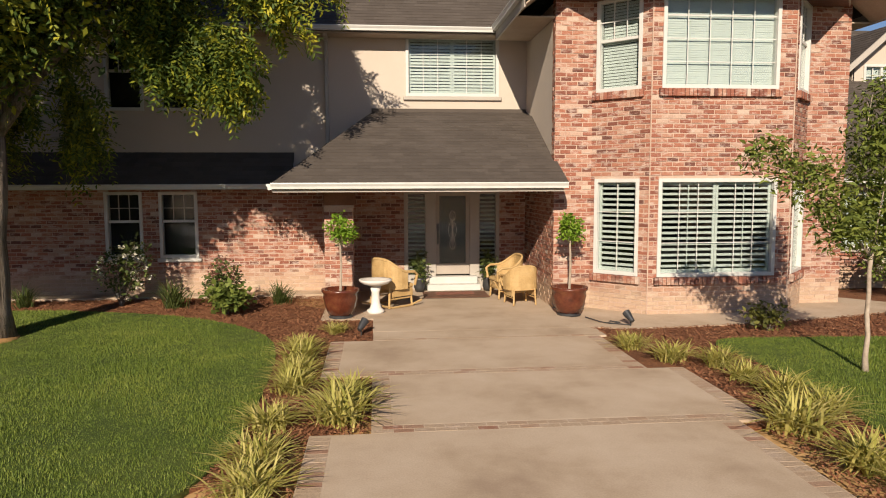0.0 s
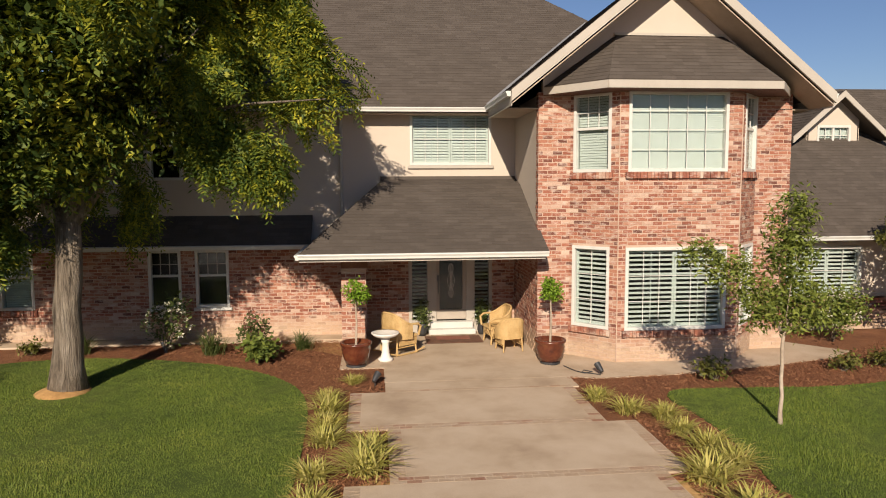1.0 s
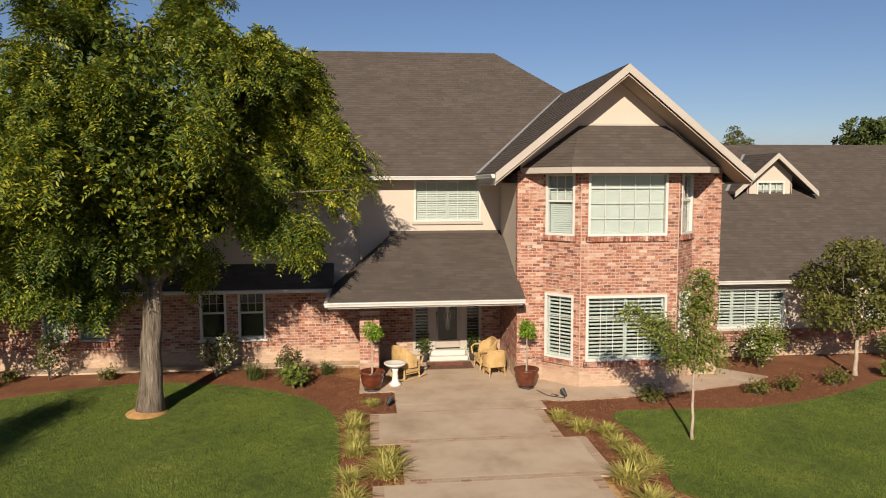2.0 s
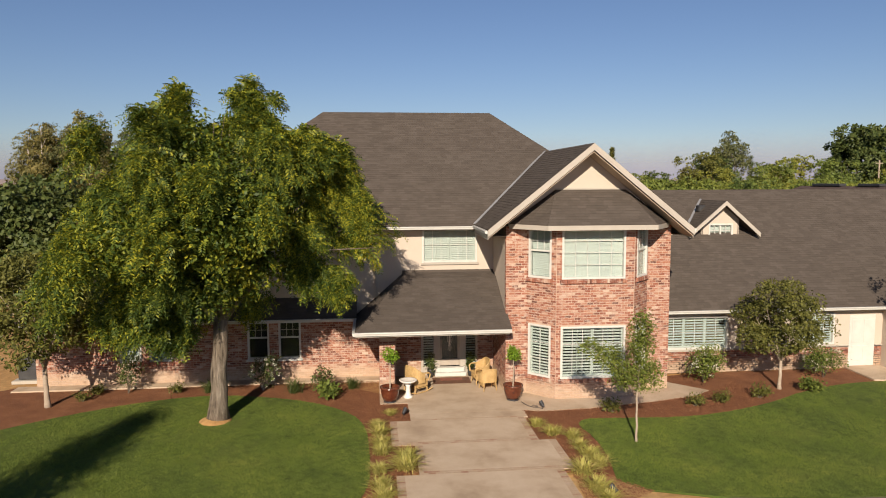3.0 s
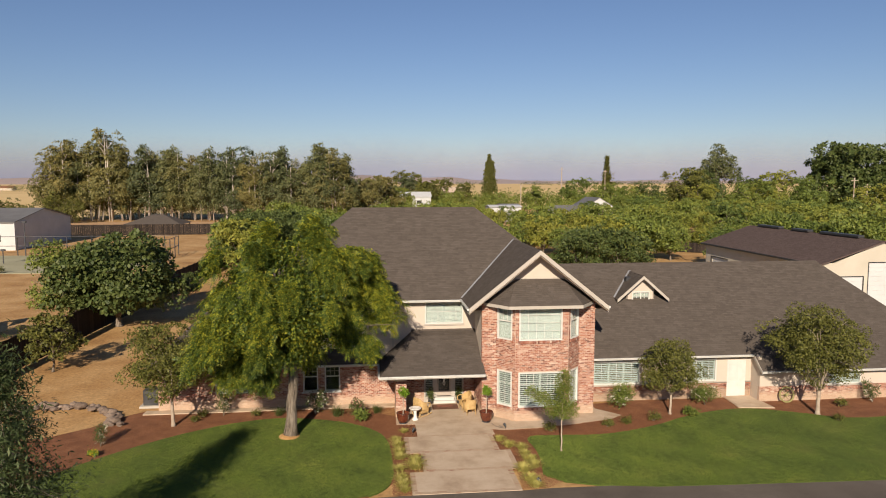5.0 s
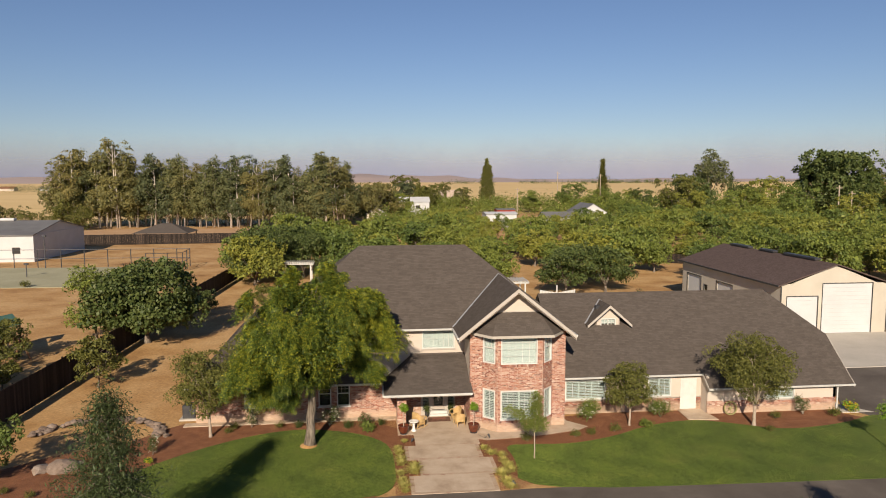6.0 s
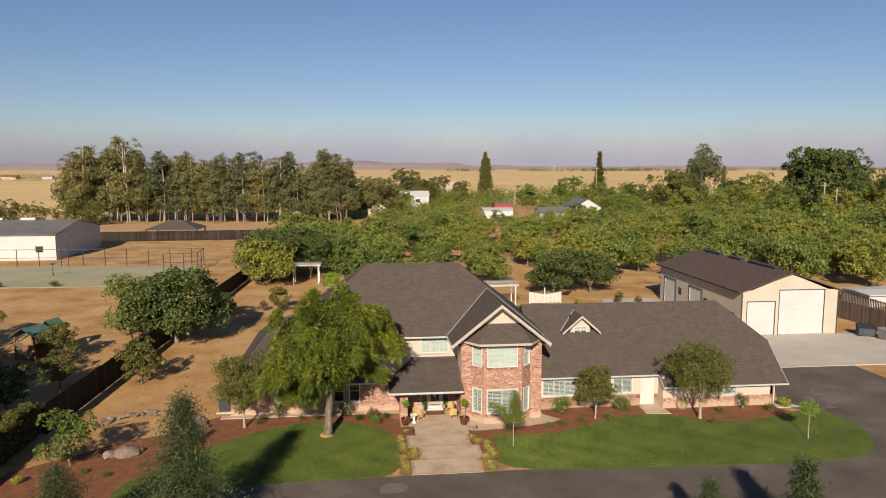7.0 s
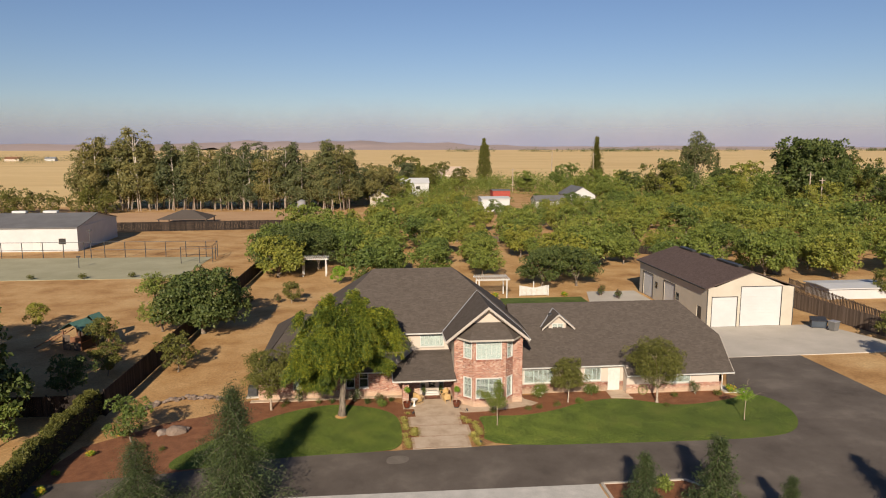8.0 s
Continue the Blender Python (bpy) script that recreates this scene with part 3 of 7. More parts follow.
def wall(parent, name, p0, p1, z0, z1, openings=(), thick=0.2, material=None, label=""):
    m, w = wall_frame(p0, p1)
    us = sorted({0.0, w, *(a for o in openings for a in o[:2])})
    zs = sorted({z0, z1, *(a for o in openings for a in o[2:])})
    s = Shape()

    def solid(i, j):
        if not (0 <= i < len(us) - 1 and 0 <= j < len(zs) - 1):
            return False
        u, z = (us[i] + us[i + 1]) / 2, (zs[j] + zs[j + 1]) / 2
        return not any(a < u < b and c < z < d for a, b, c, d in openings)

    def quad(*pts):
        s.add([m @ Vector(p) for p in pts], [(0, 1, 2, 3)])

    for i in range(len(us) - 1):
        for j in range(len(zs) - 1):
            if not solid(i, j):
                continue
            a, b, c, d = us[i], us[i + 1], zs[j], zs[j + 1]
            quad((a, 0, c), (b, 0, c), (b, 0, d), (a, 0, d))
            quad((b, thick, c), (a, thick, c), (a, thick, d), (b, thick, d))
            if not solid(i - 1, j):
                quad((a, 0, c), (a, 0, d), (a, thick, d), (a, thick, c))
            if not solid(i + 1, j):
                quad((b, 0, c), (b, thick, c), (b, thick, d), (b, 0, d))
            if not solid(i, j - 1):
                quad((a, 0, c), (a, thick, c), (b, thick, c), (b, 0, c))
            if not solid(i, j + 1):
                quad((a, 0, d), (b, 0, d), (b, thick, d), (a, thick, d))
    return part(name, s, material, parent, label)


COURSE, BRICK_L, JOINT = 0.092, 0.235, 0.02
brick_full = Shape().box(0, BRICK_L - JOINT, -0.009, 0.03, 0, COURSE - JOINT, c=0.004).mesh("brick", M_BRICK)
brick_jobs = []


def bricks(wall_ob, p0, p1, z0, z1, openings=(), seed=0, single=None):
    """Running-bond brick face over a wall. single(u, z): which full bricks become objects of their own."""
    m, w = wall_frame(p0, p1)
    r = random.Random(seed)
    s, alone = Shape(), []
    n = int(round((z1 - z0) / COURSE))
    for j in range(n):
        a, b = z0 + j * COURSE, z0 + (j + 1) * COURSE - JOINT
        u = -(j % 2) * BRICK_L / 2
        while u < w:
            e = u + BRICK_L - JOINT
            spans = [(max(u, 0.002), min(e, w - 0.002))]
            for o in openings:
                if b > o[2] + 0.02 and a < o[3] - 0.02:
                    spans = [q for x0, x1 in spans for q in ((x0, min(x1, o[0])), (max(x0, o[1]), x1))]
            for x0, x1 in spans:
                if x1 - x0 < 0.03:
                    continue
                out = r.uniform(-0.005, 0.006)
                tilt = r.uniform(-0.004, 0.004)
                if single and x1 - x0 > BRICK_L - JOINT - 0.001 and single(x0, a):
                    alone.append(m @ Matrix.Translation((x0, -out, a + tilt)))
                else:
                    s.box(x0, x1, -0.008 - out, 0.03, a + tilt, b + tilt, m)
            u += BRICK_L
    brick_jobs.append((wall_ob, s, alone))


def panes(parent, m, u0, u1, z0, z1, depth):
    g = part("pane", Shape().box(u0, u1, depth, depth + 0.006, z0, z1, m), M_GLASS, parent)
    g.visible_shadow = False
    return g


def window(parent, p0, p1, u0, u1, z0, z1, style="shutter", panels=1, label="", sill=None, slat_gap=0.105, tilt=34, grille=None):
    """A framed window in a wall's opening; style: shutter, grid, hung or slider."""
    m, _ = wall_frame(p0, p1)
    c = 0.075
    s = Shape()
    for a, b, d, e in ((u0, u0 + c, z0, z1), (u1 - c, u1, z0, z1), (u0 + c, u1 - c, z1 - c, z1), (u0 + c, u1 - c, z0, z0 + c)):
        s.box(a, b, -0.035, 0.13, d, e, m, 0.006)
    win = part("window", s, M_WHITE, parent, label)
    a0, a1, b0, b1 = u0 + c, u1 - c, z0 + c, z1 - c
    panes(win, m, a0, a1, b0, b1, 0.05)
    if sill:
        if sill is M_BRICK:
            n = max(3, int((u1 - u0 + 0.12) / 0.082))
            wd = (u1 - u0 + 0.12) / n
            me = Shape().box(0.004, wd - 0.004, -0.09, 0.02, -0.15, -0.003, None, 0.006).mesh("sill_brick", M_BRICK)
            for k in range(n):
                part("sill_brick", me, None, win).matrix_world = m @ Matrix.Translation((u0 - 0.06 + wd * k, 0.006 * (k * 7 % 3), z0))
        else:
            part("sill", Shape().box(u0 - 0.06, u1 + 0.06, -0.07, 0.02, z0 - 0.09, z0 - 0.002, m, 0.012), sill, win)
    if style == "shutter":
        w = (a1 - a0) / panels
        for k in range(panels):
            q0, q1 = a0 + k * w + 0.004, a0 + (k + 1) * w - 0.004
            f = Shape()
            f.box(q0, q0 + 0.05, 0.085, 0.115, b0, b1, m).box(q1 - 0.05, q1, 0.085, 0.115, b0, b1, m)
            f.box(q0 + 0.05, q1 - 0.05, 0.085, 0.115, b0, b0 + 0.07, m).box(q0 + 0.05, q1 - 0.05, 0.085, 0.115, b1 - 0.06, b1, m)
            part("shutter_frame", f, M_BLIND, win)
            part("tilt_rod", Shape().box((q0 + q1) / 2 - 0.008, (q0 + q1) / 2 + 0.008, 0.065, 0.08, b0 + 0.08, b1 - 0.06, m), M_BLIND, win)
            num = max(2, int((b1 - b0 - 0.14) / slat_gap))
            gap = (b1 - b0 - 0.14) / num
            me = Shape().box(0, q1 - q0 - 0.1, -0.036, 0.036, -0.005, 0.005, c=0.002).mesh("slat", M_BLIND)
            for i in range(num):
                part("slat", me, None, win).matrix_world = m @ Matrix.Translation((q0 + 0.05, 0.1, b0 + 0.075 + gap * (i + 0.5))) @ Matrix.Rotation(radians(tilt), 4, "X")
        if grille:
            for k in range(panels):
                for i in range(1, grille[0]):
                    u = a0 + k * w + w * i / grille[0]
                    part("muntin", Shape().box(u - 0.008, u + 0.008, 0.036, 0.049, b0, b1, m), M_WHITE, win)
            for i in range(1, grille[1]):
                z = b0 + (b1 - b0) * i / grille[1]
                part("muntin", Shape().box(a0, a1, 0.037, 0.05, z - 0.008, z + 0.008, m), M_WHITE, win)
    elif style == "grid_small":
        mid = (a0 + a1) / 2
        part("mullion", Shape().box(mid - 0.035, mid + 0.035, 0.0, 0.1, b0, b1, m, 0.005), M_WHITE, win)
        for u in ((a0 + mid) / 2 - 0.01, (mid + a1) / 2 + 0.01):
            part("muntin", Shape().box(u - 0.012, u + 0.012, 0.035, 0.049, b0, b1, m), M_WHITE, win)
        part("muntin", Shape().box(a0, a1, 0.036, 0.05, (b0 + b1) / 2 - 0.012, (b0 + b1) / 2 + 0.012, m), M_WHITE, win)
        part("backing", Shape().box(a0, a1, 0.11, 0.13, b0, b1, m), M_BLIND, win)
    elif style == "grid":
        cols, rows = 5, 3
        for i in range(1, cols):
            u = a0 + (a1 - a0) * i / cols
            part("muntin", Shape().box(u - 0.008, u + 0.008, 0.038, 0.049, b0, b1, m), M_WHITE, win)
        for i in range(1, rows):
            z = b0 + (b1 - b0 - 0.35) * i / rows
            part("muntin", Shape().box(a0, a1, 0.037, 0.05, z - 0.008, z + 0.008, m), M_WHITE, win)
        part("muntin", Shape().box(a0, a1, 0.037, 0.05, b1 - 0.37, b1 - 0.345, m), M_WHITE, win)
        me = Shape().box(0, a1 - a0, -0.026, 0.026, -0.002, 0.002).mesh("blind_slat", M_BLIND)
        num = int((b1 - b0) / 0.045)
        for i in range(num):
            part("blind_slat", me, None, win).matrix_world = m @ Matrix.Translation((a0, 0.13, b0 + (i + 0.5) * (b1 - b0) / num)) @ Matrix.Rotation(radians(80), 4, "X")
    elif style in ("hung", "hung_dark"):
        z = b0 + (b1 - b0) * 0.56
        part("meeting_rail", Shape().box(a0, a1, 0.02, 0.1, z - 0.03, z + 0.03, m, 0.005), M_WHITE, win)
        for k in (1, 2):
            u = a0 + (a1 - a0) * k / 3
            part("muntin", Shape().box(u - 0.01, u + 0.01, 0.035, 0.049, z, b1, m), M_WHITE if style == "hung" else M_TRIM, win)
        part("muntin", Shape().box(a0, a1, 0.036, 0.05, (z + b1) / 2 - 0.01, (z + b1) / 2 + 0.01, m), M_WHITE if style == "hung" else M_TRIM, win)
        if style == "hung":
            me = Shape().box(0, a1 - a0, -0.028, 0.028, -0.003, 0.003).mesh("blind_slat", M_BLIND)
            num = int((b1 - b0) / 0.06)
            for i in range(num):
                part("blind_slat", me, None, win).matrix_world = m @ Matrix.Translation((a0, 0.15, b0 + (i + 0.5) * (b1 - b0) / num)) @ Matrix.Rotation(radians(72), 4, "X")
        else:
            # dark sheet in place of the unlit room
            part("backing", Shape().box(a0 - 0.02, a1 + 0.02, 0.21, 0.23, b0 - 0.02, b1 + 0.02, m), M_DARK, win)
    return win


def shingles(plane_ring, expo=0.145, tab=0.32, seed=1, alone=None):
    """Overlapping tabs over a sloping convex ring of 3D points (counter-clockwise from above, first edge the eave)."""
    r = random.Random(seed)
    pts = [Vector(p) for p in plane_ring]
    nrm = (pts[1] - pts[0]).cross(pts[2] - pts[1]).normalized()
    u = Vector((0, 0, 1)).cross(nrm).normalized()
    w = nrm.cross(u)
    o = pts[0]
    flat = [((p - o).dot(u), (p - o).dot(w)) for p in pts]
    to = Matrix(((u.x, w.x, nrm.x, o.x), (u.y, w.y, nrm.y, o.y), (u.z, w.z, nrm.z, o.z), (0, 0, 0, 1)))
    u0, u1 = min(p[0] for p in flat), max(p[0] for p in flat)
    w0, w1 = min(p[1] for p in flat), max(p[1] for p in flat)
    s, single = Shape(), []
    for j in range(int((w1 - w0) / expo) + 1):
        a, b = w0 + j * expo, w0 + (j + 1) * expo + 0.01
        x = u0 - r.uniform(0, tab)
        while x < u1:
            e = x + tab * r.choice((0.6, 0.8, 1, 1, 1.2)) if alone is None else x + tab
            ring = clip_to([(x + 0.003, a), (e - 0.003, a), (e - 0.003, b), (x + 0.003, b)], flat)
            lift = 0.008 + r.uniform(0, 0.005)
            if alone is not None and len(single) < alone and len(ring) == 4 and abs((ring[1][0] - ring[0][0]) * (b - a)) > 0.99 * (tab - 0.006) * (b - a) and abs(ring[2][1] - ring[0][1]) > 0.99 * (b - a):
                single.append(to @ Matrix.Translation((x + 0.003, a, lift - 0.014)))
            elif len(ring) >= 3:
                top = [to @ Vector((p[0], p[1], lift - (lift - 0.002) * (p[1] - a) / (b - a))) for p in ring]
                n = len(top)
                s.add(top, [tuple(range(n))])
                low = [k for k in range(n) if abs(ring[k][1] - a) < 1e-6 and abs(ring[(k + 1) % n][1] - a) < 1e-6]
                for k in low:
                    p, q = ring[k], ring[(k + 1) % n]
                    s.add([top[k], top[(k + 1) % n], to @ Vector((q[0], q[1], -0.004)), to @ Vector((p[0], p[1], -0.004))], [(0, 3, 2, 1)])
            x = e
    return s, single


shingle_jobs = []


def roof(parent, name, rings, thick=0.14, seed=1, material=None, alone=None, label=""):
    """Roof planes: a thick deck with shingles on it."""
    deck = Shape()
    for ring in rings:
        deck.slab(ring, thick)
    ob = part(name, deck, M_SHINGLE if material is None else material, parent, label)
    for k, ring in enumerate(rings):
        shingle_jobs.append((ob, ring, seed + k, alone if k == 0 else None, M_SHINGLE if material is None else material))
    return ob


def beam(a, b, w, h, s=None):
    """A board from a to b, w thick sideways and h high, hanging below the line."""
    a, b = Vector(a), Vector(b)
    d = (b - a).normalized()
    side = d.cross(Vector((0, 0, 1))).normalized() * (w / 2)
    up = Vector((0, 0, -h))
    s = s or Shape()
    vs = [a - side, a + side, a + side + up, a - side + up, b - side, b + side, b + side + up, b - side + up]
    return s.add(vs, [(0, 1, 2, 3), (7, 6, 5, 4), (0, 4, 5, 1), (1, 5, 6, 2), (2, 6, 7, 3), (3, 7, 4, 0)])


def gutter(parent, a, b, label=""):
    """An ogee gutter from a to b, its back against the eave."""
    a, b = Vector(a), Vector(b)
    d = (b - a).normalized()
    out = d.cross(Vector((0, 0, 1))).normalized()
    prof = [(0, 0), (0.11, 0), (0.118, -0.02), (0.105, -0.045), (0.09, -0.07), (0.085, -0.115), (0, -0.115)]
    vs = [p + out * x + Vector((0, 0, z)) for p in (a, b) for x, z in prof]
    n = len(prof)
    fs = [(i, (i + 1) % n, n + (i + 1) % n, n + i) for i in range(n)] + [tuple(range(n - 1, -1, -1)), tuple(range(n, 2 * n))]
    return part("gutter", Shape().add(vs, fs), M_WHITE, parent, label)


house = thing("house", "two-storey brick and beige stucco house with dark shingle roofs", "house")

# bay block, brick on all its front faces
BAY = [(5.6, 12.9), (6.38, 12.9), (7.27, 12.0), (10.19, 12.0), (11.05, 12.9), (11.95, 12.9)]
BAY_TOP = 6.36
side_w = math.dist(BAY[1], BAY[2])
side_open = [(0.09, side_w - 0.2, 4.46, 6.29), (0.09, side_w - 0.2, 0.77, 2.72)]
side_open_r = [(0.2, math.dist(BAY[3], BAY[4]) - 0.09, 4.46, 6.29), (0.2, math.dist(BAY[3], BAY[4]) - 0.09, 0.77, 2.72)]
front_open = [(0.2, 2.58, 4.46, 6.29), (0.18, 2.63, 0.77, 2.72)]
for k, opens in enumerate(((), side_open, front_open, side_open_r, ())):
    w = wall(house, "bay_wall", BAY[k], BAY[k + 1], 0, BAY_TOP, opens, 0.22, M_MORTAR, "mottled red brick wall with pale mortar")
    bricks(w, BAY[k], BAY[k + 1], 0.02, BAY_TOP, opens, 20 + k, (lambda u, z: z < 4.4) if k == 2 else None)
window(house, BAY[1], BAY[2], *side_open[0], "hung", label="white hung bay window with pale blinds", sill=M_BRICK)
window(house, BAY[1], BAY[2], *side_open[1], "shutter", grille=(2, 3), label="white bay window with plantation shutters", sill=M_BRICK)
window(house, BAY[2], BAY[3], *front_open[0], "grid", label="large white-framed bay window with closed pale blinds", sill=M_BRICK)
window(house, BAY[2], BAY[3], *front_open[1], "shutter", 2, grille=(3, 3), label="wide white bay window with open plantation shutters", sill=M_BRICK)
window(house, BAY[3], BAY[4], *side_open_r[0], "hung", label="white hung bay window with pale blinds", sill=M_BRICK)
window(house, BAY[3], BAY[4], *side_open_r[1], "shutter", label="white bay window with plantation shutters", sill=M_BRICK)
# return wall beside the porch: brick below, stucco above
w = wall(house, "return_wall", (5.6, 15.7), (5.6, 13.12), 0, 2.62, (), 0.2, M_MORTAR, "red brick porch side wall")
bricks(w, (5.6, 15.7), (5.6, 13.12), 0.02, 2.62, (), 31)
bricks(w, (5.6, 13.12), (5.6, 12.9), 0.02, BAY_TOP, (), 32)
wall(house, "return_wall", (5.6, 15.72), (5.6, 13.12), 2.62, 6.3, (), 0.2, M_STUCCO, "beige stucco side wall over the porch")
wall(house, "east_wall", (11.95, 13.12), (11.95, 27.3), 0, 6.3, (), 0.2, M_STUCCO, "beige stucco wall")
gable = Shape().add([(x, y, z) for y in (12.9, 13.1) for x, z in ((5.7, 6.3), (11.7, 6.3), (11.7, 6.64), (8.6, 9.05), (5.7, 6.72))], [(0, 1, 2, 3, 4), (9, 8, 7, 6, 5)] + [(i, i + 5, (i + 1) % 5 + 5, (i + 1) % 5) for i in range(5)])
part("gable_wall", gable, M_STUCCO, house, "beige stucco gable")
# porch back wall with the door opening, and the long west wall
porch_open = [(1.72, 4.07, 0.05, 2.46)]
w = wall(house, "porch_wall", (0.88, 15.7), (5.6, 15.7), 0, 3.3, porch_open, 0.2, M_MORTAR, "red brick wall behind the porch")
bricks(w, (0.88, 15.7), (5.6, 15.7), 0.06, 2.7, porch_open, 33)
WEST0, WEST1 = (-12.5, 15.7), (0.88, 15.7)
west_open = [(12.5 - 4.39, 12.5 - 3.53, 0.9, 2.47), (12.5 - 3.16, 12.5 - 2.27, 0.9, 2.47), (12.5 - 8.2, 12.5 - 7.32, 0.92, 2.5), (12.5 - 9.33, 12.5 - 8.5, 0.92, 2.5)]
w = wall(house, "west_front_wall", WEST0, WEST1, 0, 2.7, west_open, 0.2, M_MORTAR, "red brick front wall in dappled shade")
bricks(w, WEST0, WEST1, 0.07, 2.62, west_open, 34)
for k, o in enumerate(west_open):
    window(house, WEST0, WEST1, *o, "hung_dark" if k < 2 else "hung", label="white hung window, dark inside" if k < 2 else "white hung window with pale blinds", sill=M_WHITE if k < 2 else M_BRICK)
# upper stucco wall
UP0, UP1 = (-7.4, 15.72), (5.6, 15.72)
up_open = [(10.07, 12.33, 4.72, 6.15), (7.4 - 4.26, 7.4 - 3.4, 4.34, 5.98), (7.4 - 3.07, 7.4 - 2.17, 4.34, 5.98)]
wall(house, "upper_wall", UP0, UP1, 2.7, 6.28, up_open, 0.2, M_STUCCO, "beige stucco upper wall")
window(house, UP0, UP1, *up_open[0], "shutter", 2, label="wide white upper window with shutters", sill=M_TRIM, slat_gap=0.075, tilt=58, grille=(3, 2))
window(house, UP0, UP1, *up_open[1], "hung_dark", label="white hung upper window, dark inside")
window(house, UP0, UP1, *up_open[2], "hung_dark", label="white hung upper window, dark inside")
wall(house, "west_wall", (-12.5, 33.5), (-12.5, 15.7), 0, 2.6, (), 0.2, M_STUCCO, "beige stucco end wall")
wall(house, "upper_west_wall", (-7.4, 27.3), (-7.4, 15.72), 2.6, 6.28, (), 0.2, M_STUCCO, "beige stucco wall")
wall(house, "back_wall", (12.2, 27.3), (-7.4, 27.3), 0, 6.28, (), 0.2, M_STUCCO, "beige stucco back wall")
wall(house, "west_back_wall", (-7.4, 33.5), (-12.5, 33.5), 0, 2.6, (), 0.2, M_STUCCO, "beige stucco back wall")
wall(house, "west_inner_wall", (-7.4, 27.3), (-7.4, 33.5), 0, 2.6, (), 0.2, M_STUCCO, "beige stucco wall")
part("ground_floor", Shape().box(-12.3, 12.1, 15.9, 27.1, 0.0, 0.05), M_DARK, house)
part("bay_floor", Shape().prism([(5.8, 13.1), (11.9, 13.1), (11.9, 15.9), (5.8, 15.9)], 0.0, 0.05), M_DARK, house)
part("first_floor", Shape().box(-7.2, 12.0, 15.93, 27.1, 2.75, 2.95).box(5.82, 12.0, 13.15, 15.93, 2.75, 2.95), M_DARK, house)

# east wing and garage
W0, W1 = (12.2, 14.9), (22.4, 14.9)
wing_open = [(0.35, 3.25, 1.0, 2.4), (6.3, 8.0, 1.05, 2.4), (8.68, 9.86, 0.08, 2.3)]
wall(house, "wing_wall", W0, W1, 0.95, 2.75, wing_open, 0.2, M_STUCCO, "beige stucco wing wall")
w = wall(house, "wing_wainscot", W0, W1, 0, 0.95, [(8.68, 9.86, 0.08, 0.95)], 0.2, M_MORTAR, "brick wainscot")
bricks(w, W0, W1, 0.0, 0.95, [(8.68, 9.86, 0.08, 0.95)], 41)
part("wainscot_cap", Shape().box(12.2, 20.88, 14.84, 14.9, 0.95, 1.0).box(22.06, 22.4, 14.84, 14.9, 0.95, 1.0), M_TRIM, house)
window(house, W0, W1, *wing_open[0], "shutter", 3, grille=(2, 2), tilt=42, label="wide white three-panel window with shutters", sill=M_TRIM)
window(house, W0, W1, *wing_open[1], "shutter", 2, grille=(2, 2), tilt=30, label="white window with shutters", sill=M_TRIM)
G0, G1 = (22.4, 13.9), (31.9, 13.9)
gar_open = [(4.3, 6.4, 0.92, 1.8)]
wall(house, "garage_wall", G0, G1, 0.9, 2.2, gar_open, 0.2, M_STUCCO, "beige stucco garage wall")
w = wall(house, "garage_wainscot", G0, G1, 0, 0.9, (), 0.2, M_MORTAR, "brick wainscot")
bricks(w, G0, G1, 0.0, 0.9, (), 42)
window(house, G0, G1, *gar_open[0], "shutter", 2, tilt=62, label="white garage window with shutters", sill=M_TRIM)
wall(house, "garage_side_wall", (22.4, 14.9), (22.4, 14.12), 0, 2.7, (), 0.2, M_STUCCO, "beige stucco wall")
wall(house, "garage_end_wall", (31.9, 13.9), (31.9, 26.9), 0, 2.2, (), 0.2, M_STUCCO, "beige stucco end wall")
wall(house, "wing_back_wall", (31.9, 26.9), (12.2, 26.9), 0, 2.6, (), 0.2, M_STUCCO, "beige stucco back wall")
d = part("side_door", Shape().box(20.88, 22.06, 14.88, 15.0, 0.08, 2.3, c=0.01), M_WHITE, house, "white painted side door")
for z0, z1 in ((0.3, 0.95), (1.1, 2.1)):
    for x0, x1 in ((21.0, 21.4), (21.54, 21.94)):
        part("door_panel", Shape().box(x0, x1, 14.868, 14.89, z0, z1, c=0.008), M_WHITE, d)

# roofs
P = 0.8
EZ = 6.24
rz = EZ + P * 6.35
roof(house, "main_roof", [
    [(-7.95, 15.15, EZ), (12.75, 15.15, EZ), (6.4, 21.5, rz), (-1.6, 21.5, rz)],
    [(12.75, 15.15, EZ), (12.75, 27.85, EZ), (6.4, 21.5, rz)],
    [(12.75, 27.85, EZ), (-7.95, 27.85, EZ), (-1.6, 21.5, rz), (6.4, 21.5, rz)],
    [(-7.95, 27.85, EZ), (-7.95, 15.15, EZ), (-1.6, 21.5, rz)],
], seed=3, label="dark grey-brown shingle hip roof")
GX, GH, GW = 8.58, 9.37, 3.83
gz = GH - 0.806 * GW
vy = 15.15 + (GH - EZ) / P
roof(house, "gable_roof", [
    [(GX - GW, 15.15, gz + 0.02), (GX - GW, 11.95, gz + 0.02), (GX, 11.95, GH), (GX, vy, GH)],
    [(GX + GW, 11.95, gz + 0.02), (GX + GW, 15.15, gz + 0.02), (GX, vy, GH), (GX, 11.95, GH)],
], seed=9, label="dark shingle gable roof")
